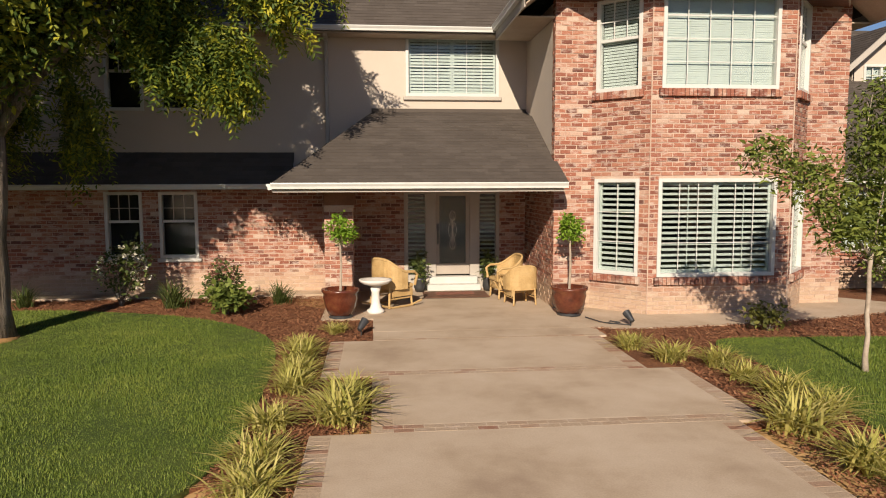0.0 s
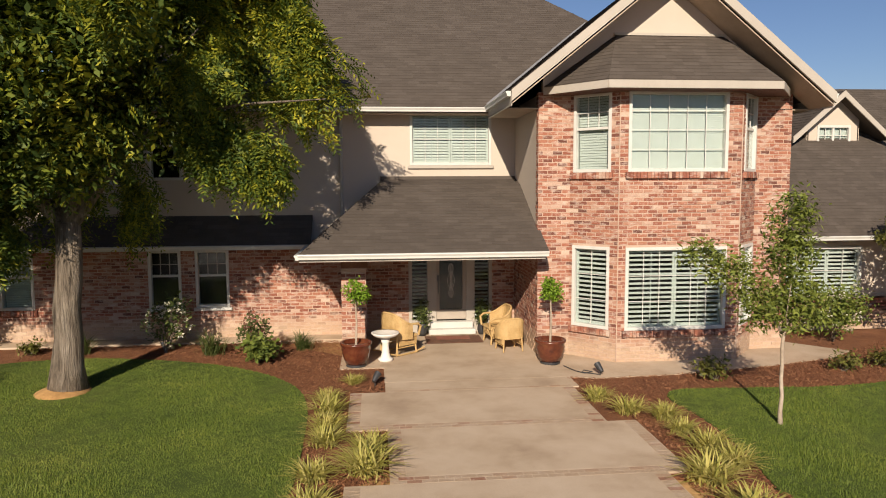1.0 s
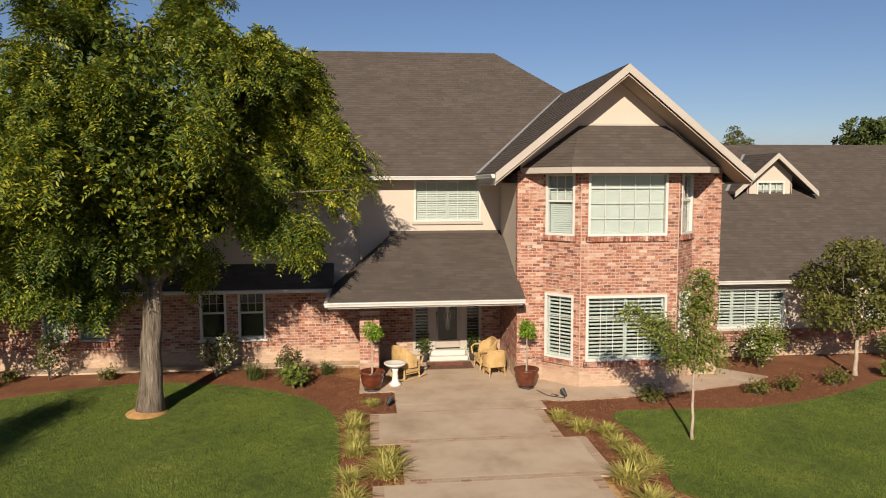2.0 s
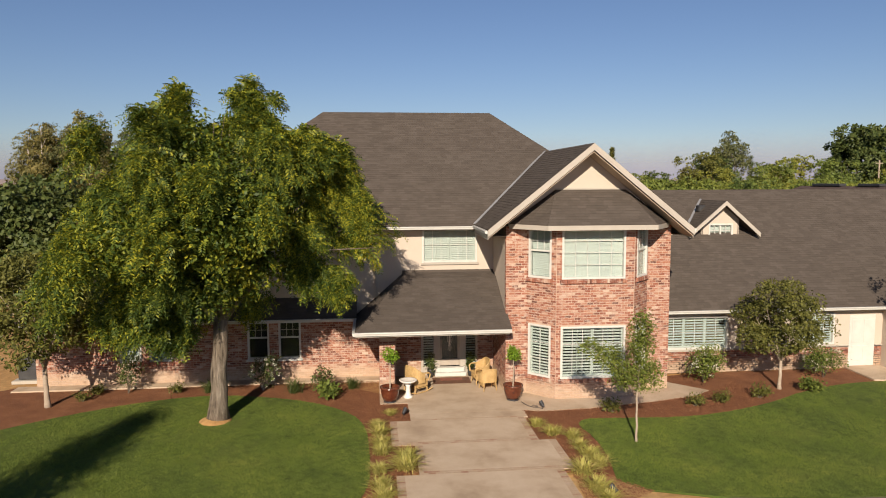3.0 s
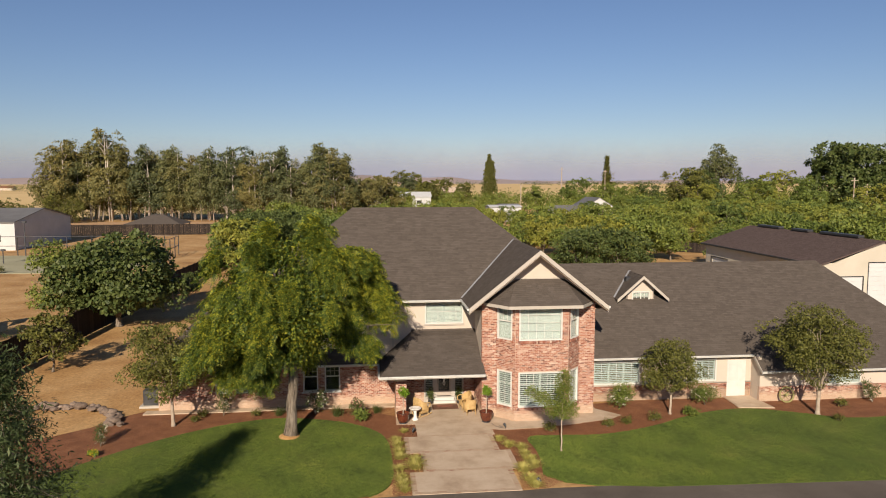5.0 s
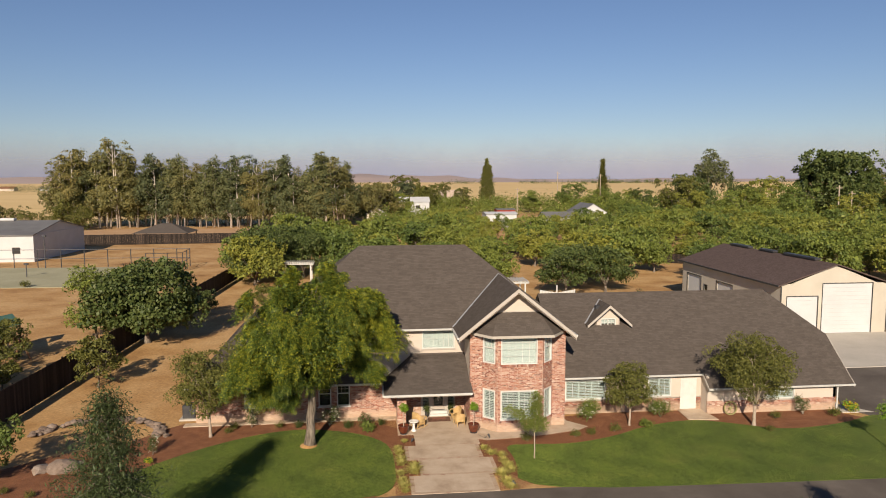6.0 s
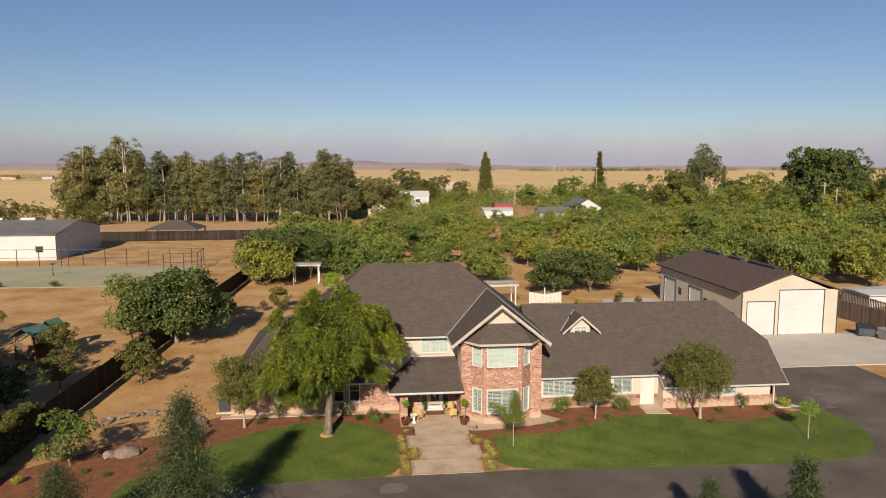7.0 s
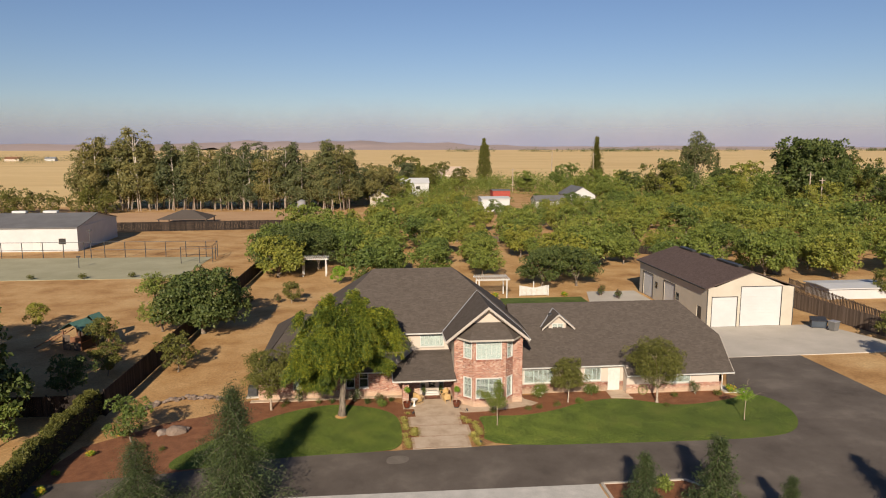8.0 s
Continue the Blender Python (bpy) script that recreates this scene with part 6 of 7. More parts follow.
for x0, x1, y, n in [(-660, -420, 1040, 110), (-470, -410, 900, 40), (-640, -560, 700, 16), (500, 1300, 2300, 120), (700, 1000, 2350, 60), (1500, 2700, 2500, 260), (250, 420, 2300, 30)]:
    c = np.stack([r.uniform(x0, x1, n), y + r.normal(0, 20, n), r.uniform(1, 6, n)], 1)
    near_by = 0.55 if y < 1500 else 1.0
    far_c.append(leaf_cards(r, c, 30, 5.0 * near_by, 3.0 * near_by * near_by, 0.1, 0.7))
tagged(part("far_windbreak", quads("far_windbreak", np.concatenate(far_c), M_DARKLEAF)), "thin dark tree lines on the horizon", "woods", kind="stuff")
# low hills on the horizon
hl = Shape()
for x0, x1, y, h in ((-3600, -700, 3200, 42), (-1500, 900, 4200, 58), (-600, 3400, 3500, 20)):
    n = 40
    top = [(x0 + (x1 - x0) * k / n, y, h * (0.35 + 0.65 * math.sin(math.pi * k / n)) * (0.75 + 0.35 * noise.noise((k * 0.35, y, 0)))) for k in range(n + 1)]
    vs = [(a, b - 400, -1) for a, b, _ in top] + top + [(a, b + 150, -1) for a, b, _ in top]
    hl.add(vs, [(i + q * (n + 1), i + 1 + q * (n + 1), i + 1 + (q + 1) * (n + 1), i + (q + 1) * (n + 1)) for q in (0, 1) for i in range(n)])
# plain arc wall that carries the painted haze, see-through towards its top
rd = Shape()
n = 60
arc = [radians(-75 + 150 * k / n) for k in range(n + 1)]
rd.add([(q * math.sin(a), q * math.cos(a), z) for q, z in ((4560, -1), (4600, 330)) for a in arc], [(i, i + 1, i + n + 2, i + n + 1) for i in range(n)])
tagged(part("backdrop_haze", rd, M_HAZE, smooth=True), "far mountain backdrop with blue-grey haze painted on", "mountains", kind="structure")
tagged(part("backdrop_hills", hl, M_HILL, smooth=True), "low mauve hills on the horizon, haze in their colour", "hills", kind="structure")

# clipped hedge along the neighbour's fence
r = np.random.default_rng(111)
hy = r.uniform(-9.0, 13.2, 2600)
ht = 2.45 + 0.18 * np.sin(hy * 1.3) + 0.12 * np.sin(hy * 3.1 + 1)
side = r.choice(4, 2600, p=(0.2, 0.12, 0.34, 0.34))
hx = np.where(side == 0, -26.55, np.where(side == 1, -25.7, r.uniform(-26.55, -25.7, 2600))) + r.normal(0, 0.06, 2600)
hz = np.where(side < 2, r.uniform(0.05, 1, 2600) * ht, ht + r.normal(0, 0.09, 2600))
hedge = thing("hedge", "long clipped green hedge with an uneven top", "hedge")
part("foliage", quads("foliage", np.concatenate([clumped(r, np.stack([hx, hy, hz], 1)[k::26], 13, 0.16, 0.13, 0.6, 0.1, (-25.9, hy[k::26].mean(), 1.0)) for k in range(26)]), M_OLIVE), None, hedge)
part("core", Shape().box(-26.4, -25.78, -9.0, 13.1, -0.02, 2.2, c=0.2), M_HEDGESHADE, hedge, "hedge core coloured near-black for its inner shade")


# ---- barn ----
barn = thing("barn", "cream metal barn with a brown roof and two white roll-up doors", "barn")
BX0, BX1, BY0, BY1, BE, BR = 41.65, 53.6, 36.5, 59.4, 5.3, 7.36
bmx = (BX0 + BX1) / 2
barn_open = [(0.7, 4.1, 0.0, 4.0), (4.64, 10.2, 0.0, 5.32)]
wall(barn, "front_wall", (BX0, BY0), (BX1, BY0), 0, 5.36, barn_open, 0.2, M_BARN, "cream siding gable front")
part("gable", Shape().add([(BX0 + 1.2, BY0, 5.36), (BX1 - 1.2, BY0, 5.36), (bmx, BY0, BR - 0.1), (BX0 + 1.2, BY0 + 0.2, 5.36), (BX1 - 1.2, BY0 + 0.2, 5.36), (bmx, BY0 + 0.2, BR - 0.1)], [(0, 1, 2), (5, 4, 3), (0, 3, 4, 1), (1, 4, 5, 2), (2, 5, 3, 0)]), M_BARN, barn)
wall(barn, "side_wall", (BX0, BY1), (BX0, BY0 + 0.2), 0, BE, [(1.5, 5.3, 0, 3.7), (9.4, 13.1, 0, 3.7), (6.1, 7.1, 1.9, 2.9), (13.6, 14.6, 1.8, 2.8), (20.1, 21.4, 0, 2.4)], 0.2, M_BARN, "cream siding side wall")
wall(barn, "side_wall", (BX1, BY0 + 0.2), (BX1, BY1), 0, BE, (), 0.2, M_BARN)
wall(barn, "back_wall", (BX1, BY1), (BX0, BY1), 0, BE, (), 0.2, M_BARN)
for a, b, h in ((BX0 + 0.7, BX0 + 4.1, 4.0), (BX0 + 4.64, BX0 + 10.2, 5.32)):
    door = part("roller_door", Shape().box(a, b, BY0 + 0.06, BY0 + 0.1, 0.05, h), M_TIN, barn, "white roll-up door")
    me = Shape().box(0, b - a - 0.02, -0.02, 0.0, 0, 0.42, c=0.008).mesh("door_panel", M_TIN)
    for k in range(int(h / 0.44)):
        part("door_panel", me, None, door).location = (a + 0.01, BY0 + 0.06, 0.06 + k * 0.44)
    part("door_trim", Shape().box(a - 0.09, a, BY0 - 0.02, BY0 + 0.05, 0.05, h + 0.09).box(b, b + 0.09, BY0 - 0.02, BY0 + 0.05, 0.05, h + 0.09).box(a, b, BY0 - 0.02, BY0 + 0.05, h, h + 0.09), M_METAL, door, "dark door trim")
for y0, y1, h in ((BY1 - 5.3, BY1 - 1.5, 3.7), (BY1 - 13.1, BY1 - 9.4, 3.7)):
    part("side_roller_door", Shape().box(BX0 + 0.13, BX0 + 0.18, y0, y1, 0.03, h), M_TIN, barn, "pale side roll-up door")
    part("side_door_trim", Shape().box(BX0 - 0.03, BX0 + 0.06, y1, y1 + 0.14, 0.03, h + 0.1).box(BX0 - 0.03, BX0 + 0.06, y0 - 0.14, y0, 0.03, h + 0.1).box(BX0 - 0.03, BX0 + 0.06, y0, y1, h, h + 0.1), M_METAL, barn, "dark door trim")
for y, z in ((BY1 - 7.1, 1.9), (BY1 - 14.6, 1.8)):
    sw = part("side_window", Shape().box(BX0 - 0.02, BX0 + 0.05, y, y + 0.08, z, z + 1).box(BX0 - 0.02, BX0 + 0.05, y + 0.92, y + 1, z, z + 1).box(BX0 - 0.02, BX0 + 0.05, y + 0.08, y + 0.92, z, z + 0.08).box(BX0 - 0.02, BX0 + 0.05, y + 0.08, y + 0.92, z + 0.92, z + 1), M_METAL, barn)
    part("pane", Shape().box(BX0 + 0.03, BX0 + 0.04, y + 0.08, y + 0.92, z + 0.08, z + 0.92), M_GLASS, sw)
    part("backing", Shape().box(BX0 + 0.14, BX0 + 0.16, y, y + 1, z, z + 1), M_DARK, sw)
part("side_door", Shape().box(BX0 + 0.08, BX0 + 0.13, BY1 - 21.4, BY1 - 20.1, 0.03, 2.4), M_METAL, barn, "dark side door")
roof(barn, "roof", [
    [(BX0 - 0.5, BY1 + 0.4, BE - 0.05), (BX0 - 0.5, BY0 - 0.35, BE - 0.05), (bmx, BY0 - 0.35, BR + 0.06), (bmx, BY1 + 0.4, BR + 0.06)],
    [(BX1 + 0.5, BY0 - 0.35, BE - 0.05), (BX1 + 0.5, BY1 + 0.4, BE - 0.05), (bmx, BY1 + 0.4, BR + 0.06), (bmx, BY0 - 0.35, BR + 0.06)],
], 0.1, 45, M_BARNROOF, label="brown barn roof")
for y0, y1 in ((39.5, 45.5), (47.5, 50.5), (53.0, 57.5)):
    part("ridge_vent", Shape().box(bmx - 0.35, bmx + 0.35, y0, y1, BR + 0.05, BR + 0.32, c=0.06), M_METAL, barn, "dark ridge vent")
part("fascia", Shape().box(BX0 - 0.56, BX0 - 0.5, BY0 - 0.35, BY1 + 0.4, BE - 0.2, BE + 0.0), M_METAL, barn, "dark brown eave fascia")
for x in (BX0 - 0.03, BX1 - 0.08):
    part("corner_post", Shape().box(x, x + 0.11, BY0 - 0.03, BY0, 0, BE - 0.2), M_METAL, barn)


# ---- sheds and distant buildings ----
def building(name, label, x0, x1, y0, y1, eave, ridge, along="x", walls=None, roofing=None, openings=()):
    walls, roofing = walls or M_TIN, roofing or M_GALV
    b = thing(name, label, "building")
    s = Shape().box(x0, x1, y0, y1, -0.05, eave)
    if along == "x":
        ym = (y0 + y1) / 2
        for x in (x0, x1):
            s.add([(x, y0, eave), (x, y1, eave), (x, ym, ridge)], [(0, 1, 2)])
        planes = [[(x0 - 0.3, y0 - 0.4, eave), (x1 + 0.3, y0 - 0.4, eave), (x1 + 0.3, ym, ridge), (x0 - 0.3, ym, ridge)], [(x1 + 0.3, y1 + 0.4, eave), (x0 - 0.3, y1 + 0.4, eave), (x0 - 0.3, ym, ridge), (x1 + 0.3, ym, ridge)]]
    else:
        xm = (x0 + x1) / 2
        for y in (y0, y1):
            s.add([(x0, y, eave), (x1, y, eave), (xm, y, ridge)], [(0, 1, 2)])
        planes = [[(x0 - 0.4, y1 + 0.3, eave), (x0 - 0.4, y0 - 0.3, eave), (xm, y0 - 0.3, ridge), (xm, y1 + 0.3, ridge)], [(x1 + 0.4, y0 - 0.3, eave), (x1 + 0.4, y1 + 0.3, eave), (xm, y1 + 0.3, ridge), (xm, y0 - 0.3, ridge)]]
    part("wall", s, walls, b)
    for p in planes:
        part("roof", Shape().slab(p, 0.15), roofing, b)
    for a, c, z0, z1, dark in openings:
        o = part("window" if dark else "door", Shape().box(a, c, y0 - 0.06, y0 + 0.02, z0, z1, c=0.02), M_DARK if dark else M_WHITE, b)
        if dark:
            part("frame", Shape().box(a - 0.1, c + 0.1, y0 - 0.05, y0 - 0.002, z1, z1 + 0.1).box(a - 0.1, c + 0.1, y0 - 0.05, y0 - 0.002, z0 - 0.1, z0), M_WHITE, o)
    return b


shed = building("metal_shed", "long white metal shed with a grey roof", -104, -67.5, 114.5, 139, 5.4, 7.6, roofing=M_GREYROOF, openings=[(-71.5, -70.0, 1.6, 2.9, True), (-77, -75.4, 0.1, 2.4, False), (-90, -86, 0.1, 4, False)])
part("side_cladding", Shape().box(-67.5, -67.38, 114.4, 139.1, 0.0, 5.4), M_TIN, shed, "pale grey end wall")
for x in (-92, -85, -78):
    part("roof_vent", Shape().box(x - 1.6, x + 1.6, 126.1, 127.4, 7.55, 8.1, c=0.1), M_TIN, shed)
building("white_outbuilding", "small white flat-roofed outbuilding among trees", 37.4, 47.6, 196, 204, 4.8, 5.3, roofing=M_TIN)
building("gabled_house", "distant house with a white gable", 77, 87.5, 222, 238, 3.6, 7.0, "y", M_TIN, M_GREYROOF, [(76, 77.2, 1.0, 2.0, True)])
building("red_shed", "small red outbuilding among trees", 54.2, 62.2, 268, 275, 2.9, 3.3, walls=M_RED, roofing=M_GREYROOF)
building("white_house", "distant white house with a pale roof", 12, 25, 272, 282, 6.4, 8.4, roofing=M_TIN, openings=[(15, 17, 3.4, 4.8, True), (19, 21, 3.4, 4.8, True)])
building("tan_shed", "small tan shed among trees", -2.0, 5.0, 224, 232, 3.4, 6.2, "y", M_BARN, M_GALV, [(0.5, 2.5, 0.4, 2.6, False)])
building("tan_house", "distant tan gabled house", 44, 60, 420, 430, 4, 9, "x", M_STUCCO, M_SOFFIT)
building("low_house", "low grey roofed house among trees", 60, 72, 208, 216, 2.8, 4.6, roofing=M_GREYROOF)
building("far_barn", "far low farm building", -520, -500, 1010, 1022, 3.5, 6.5, walls=M_STUCCO, roofing=M_CEDAR)
building("far_house", "far white farm house", -470, -456, 1020, 1030, 3.5, 6.0)
building("long_carport", "low long building with a white flat roof behind the fence", 68.6, 79.8, 50.6, 56.4, 1.75, 1.95, walls=M_TIN, roofing=M_TIN)
tagged(part("hip_canopy", Shape().add([(-60, 164, 2.2), (-45, 164, 2.2), (-45, 176, 2.2), (-60, 176, 2.2), (-54, 170, 4.6), (-51, 170, 4.6)], [(0, 1, 5, 4), (1, 2, 5), (2, 3, 4, 5), (3, 0, 4), (3, 2, 1, 0)]).box(-59.5, -59.2, 164.5, 164.8, 0, 2.2).box(-45.8, -45.5, 164.5, 164.8, 0, 2.2).box(-59.5, -59.2, 175, 175.3, 0, 2.2).box(-45.8, -45.5, 175, 175.3, 0, 2.2), M_SHINGLE), "low grey hipped canopy in a dirt lot", "canopy").location = (-5.0, 0.0, -0.5)
tk = thing("water_tank", "grey steel water tank near the windbreak", "tank")
part("tank", Shape().turned([(1.5, 0), (1.5, 3.6), (0.3, 4.2)], 20, -26.5, 206), M_GALV, tk)
tk = thing("water_tank", "dark plastic water tank behind the barn", "tank")
part("tank", Shape().turned([(1.3, 0), (1.3, 2.3), (0.5, 2.7)], 20, 72.5, 72.0), M_METAL, tk)


# ---- fences ----
def board_fence(name, label, a, b, h, board=0.14, step=0.15, wood=None, singles=True):
    wood = wood or M_WOODF
    a, b = Vector((*a, 0)), Vector((*b, 0))
    d = (b - a).normalized()
    n = int((b - a).length / step)
    f = thing(name, label, "fence")
    turn = Matrix.Rotation(math.atan2(d.y, d.x), 4, "Z")
    post = Shape().box(-0.05, 0.05, -0.05, 0.05, -0.05, h + 0.08, c=0.008).mesh("post", wood)
    slat = Shape().box(-board / 2, board / 2, -0.01, 0.01, 0.03, h, c=0.003).mesh("board", wood)
    rest = Shape()
    r = random.Random(n)
    for k in range(n):
        m = Matrix.Translation(a + d * (k + 0.5) * step + Vector((0, 0, r.uniform(-0.02, 0.02)))) @ turn
        if singles and k < 300:
            part("board", slat, None, f).matrix_world = m
        else:
            rest.box(-board / 2, board / 2, -0.01, 0.01, 0.03, h, m)
    if rest.v:
        part("board_rest", rest, wood, f, kind="stuff")
    for k in range(int((b - a).length / 2.4) + 1):
        part("post", post, None, f).matrix_world = Matrix.Translation(a + d * k * 2.4) @ turn @ Matrix.Translation((0, 0.07, 0))
    for z in (0.3, h - 0.25):
        part("rail", Shape().box(0, (b - a).length, 0.012, 0.055, z, z + 0.09, Matrix.Translation(a) @ turn), wood, f)
    return f


board_fence("wood_fence", "weathered dark brown board fence between the yards", (-25.35, 13.4), (-22.2, 97.0), 2.4, 0.22, 0.23, M_WOODSHADE)
board_fence("wood_fence", "weathered brown board fence across the neighbour's yard", (-40.0, 13.7), (-25.6, 13.5), 1.9, wood=M_WOODSHADE)
board_fence("wood_fence", "weathered brown board fence across the field", (-74.0, 149.5), (-24.0, 152.5), 2.6, 0.4, 0.42, M_WOODSHADE)
board_fence("wood_fence", "weathered brown board fence beside the barn", (58.0, 58.0), (62.6, 24.0), 2.3, 0.2, 0.205)
board_fence("wood_fence", "brown open slat fence behind the barn's yard", (66.6, 58.0), (64.6, 26.0), 2.0, 0.22, 0.34)
board_fence("wood_fence", "dark brown board fence behind the orchard dirt", (38.0, 112.0), (62.0, 94.0), 1.8, 0.24, 0.25, M_WOODSHADE, singles=False)
board_fence("wood_fence", "low brown board fence in the orchard", (20.0, 119.0), (36.0, 119.0), 1.6, 0.24, 0.25, singles=False)
cf = thing("court_fence", "tall thin dark metal fence round the court", "fence")
posts = [(-100 + k * 4.2, 105.5 - k * 0.13) for k in range(16)] + [(-34.6, 103.4), (-34.2, 99.6), (-34.0, 96.0), (-36.4, 95.2), (-40.0, 95.0)]
pm = Shape().tube([(0, 0, -0.05), (0, 0, 3.4)], [0.09, 0.09], 6).mesh("post", M_METAL)
for x, y in posts:
    part("post", pm, None, cf).location = (x, y, 0)
for (x0, y0), (x1, y1) in zip(posts, posts[1:]):
    for z in (1.7, 3.35):
        part("rail", Shape().tube([(x0, y0, z), (x1, y1, z)], [0.055, 0.055], 5), M_METAL, cf)
for x, y, h in ((-86, 92, 5.5), (-60.5, 103.5, 5.8), (-58.5, 92, 2.0)):
    lp = thing("court_light", "thin pole light beside the court", "lamp", Matrix.Translation((x, y, 0)))
    part("pole", Shape().tube([(0, 0, -0.05), (0, 0, h)], [0.1, 0.07], 7), M_METAL, lp)
    part("head", Shape().box(-0.35, 0.35, -0.15, 0.25, h, h + 0.3, c=0.05), M_METAL, lp)
for x, y, h in ((153, 184, 14), (159, 186, 12), (98, 330, 20), (128, 350, 19), (70, 300, 12)):
    up = thing("utility_pole", "weathered wooden utility pole", "pole", Matrix.Translation((x, y, 0)))
    part("pole", Shape().tube([(0, 0, -0.1), (0, 0, h)], [0.28, 0.2], 7), M_PALEBARK, up)
    part("crossarm", Shape().box(-1.2, 1.2, -0.1, 0.1, h - 1, h - 0.8), M_PALEBARK, up)


# ---- garden structures behind the house ----
def pergola(label, x0, x1, y0, y1, h, slats):
    p = thing("pergola", label, "pergola")
    pm = Shape().box(-0.09, 0.09, -0.09, 0.09, -0.03, h - 0.25, c=0.01).mesh("post", M_WHITE)
    for x in (x0 + 0.2, x1 - 0.2):
        for y in (y0, y1):
            part("post", pm, None, p).location = (x, y, 0)
    for y in (y0, y1):
        part("beam", Shape().box(x0 - 0.3, x1 + 0.3, y - 0.06, y + 0.06, h - 0.25, h - 0.03, c=0.01), M_WHITE, p)
    sm = Shape().box(-0.05, 0.05, y0 - 0.4, y1 + 0.4, h - 0.03, h + 0.15, c=0.008).mesh("slat", M_WHITE)
    for k in range(slats):
        part("slat", sm, None, p).location = (x0 - 0.1 + (x1 - x0 + 0.2) * k / (slats - 1), 0, 0)
    return p


pergola("white garden pergola under orchard trees", -14.4, -9.9, 78.2, 80.6, 3.3, 14)
pergola("white patio pergola behind the house", 14.6, 19.4, 57.0, 60.0, 3.0, 14)
gate = thing("white_fence", "white picket screen with a tall centre post", "fence")
for k in range(22):
    x = 21.6 + k * 0.2
    part("picket", Shape().box(x, x + 0.17, 58.0, 58.04, 0.05, 1.5 + 0.35 * abs(k - 10.5) / 10.5 - 0.2, c=0.01), M_WHITE, gate)
for x in (21.5, 23.7, 26.1):
    part("post", Shape().box(x - 0.08, x + 0.08, 57.95, 58.11, -0.03, 2.3 if x == 23.7 else 1.7, c=0.02), M_WHITE, gate)
part("rail", Shape().box(21.6, 26.0, 58.04, 58.08, 0.4, 0.5).box(21.6, 26.0, 58.04, 58.08, 1.1, 1.2), M_WHITE, gate)
sheet("lawn_back", [(18, 50), (31, 50), (31, 56.5), (18, 56.5)], -0.05, 0.02, M_TURF, "small green lawn behind the house", "lawn")
sheet("slab_back", [(31, 52), (41, 52), (41, 60), (33, 60)], -0.05, 0.03, M_SLAB, "pale concrete beside the barn", "slab")


# ---- low plants ----
def tuft(seed, n, h, spread, width=0.016):
    """Arching strap leaves from one crown."""
    r = np.random.default_rng(seed)
    s = Shape()
    for _ in range(n):
        a, l, arch = r.uniform(0, 6.28), h * r.uniform(0.7, 1.2), r.uniform(0.45, 1.5)
        d, w = np.array((math.cos(a), math.sin(a), 0)), np.array((-math.sin(a), math.cos(a), 0)) * width * r.uniform(0.6, 1.1)
        o = np.array((*r.normal(0, spread * 0.2, 2), 0))
        pts = [o + d * spread * arch * (t**1.5) + (0, 0, l * (t - 0.42 * arch * t * t)) for t in (0, 0.35, 0.7, 1)]
        vs = []
        for q, p in enumerate(pts[:3]):
            k = (0.8, 1, 0.7)[q]
            vs += [p - w * k, p + w * k]
        s.add(vs + [pts[3]], [(0, 1, 3, 2), (2, 3, 5, 4), (4, 5, 6)])
    return s.mesh("foliage", M_BLADE)


tufts = [tuft(120 + k, 170, 0.5, 0.48) for k in range(4)]
rng = random.Random(8)
for k, (x, y, sc) in enumerate([(1.2, 10.95, 0.6), (0.75, 9.75, 0.75), (0.8, 9.0, 0.95), (0.85, 8.2, 0.85), (0.85, 7.5, 0.9), (1.5, 6.35, 1.15), (1.55, 7.05, 0.95), (0.75, 6.15, 0.85), (0.8, 5.2, 0.85), (0.85, 4.55, 0.85), (0.9, 4.0, 0.7), (5.95, 9.3, 0.75), (6.25, 8.5, 0.85), (6.8, 8.1, 0.85), (6.8, 7.4, 0.75), (6.85, 6.6, 0.95), (6.35, 5.5, 1.1), (6.95, 6.0, 0.9), (6.4, 4.5, 1.0), (6.5, 3.9, 0.8)]):
    g = thing("ornamental_grass", "clump of arching pale green and cream striped grass", "plant", Matrix.Translation((x, y, 0.0)) @ Matrix.Rotation(rng.uniform(0, 6), 4, "Z") @ Matrix.Scale(sc * 0.95, 4), "striped grass clumps")
    part("foliage", tufts[k % 4], None, g)


def bush(seed, h, w, cards, size, leaves, petals=None, blooms=0):
    r = np.random.default_rng(seed)
    lobes = [((0, 0, h * 0.55), (w * 0.6, w * 0.6, h * 0.42))] + [((math.cos(a) * w * 0.45, math.sin(a) * w * 0.45, h * r.uniform(0.35, 0.75)), (w * 0.4, w * 0.4, h * 0.28)) for a in r.uniform(0, 6.28, 4)]
    c = lobed(r, lobes, max(12, cards // 10), 0.2)
    stems = Shape()
    for e in c[:9]:
        stems.tube([(0, 0, -0.03), (e[0] * 0.4, e[1] * 0.4, e[2] * 0.5), tuple(e)], [0.014, 0.01, 0.004], 5)
    out = [("branch", stems.mesh("branch", M_BARK)), ("foliage", quads("foliage", leaf_cards(r, c, 10, w * 0.14, size, 0.1, 0.6), leaves))]
    if blooms:
        b = lobed(r, [(a, (q[0] * 1.05, q[1] * 1.05, q[2] * 1.1)) for a, q in lobes], blooms, 0.9)
        out.append(("blossom", quads("blossom", leaf_cards(r, b, 14, 0.035, 0.06, 0, 0.8), petals)))
    return out


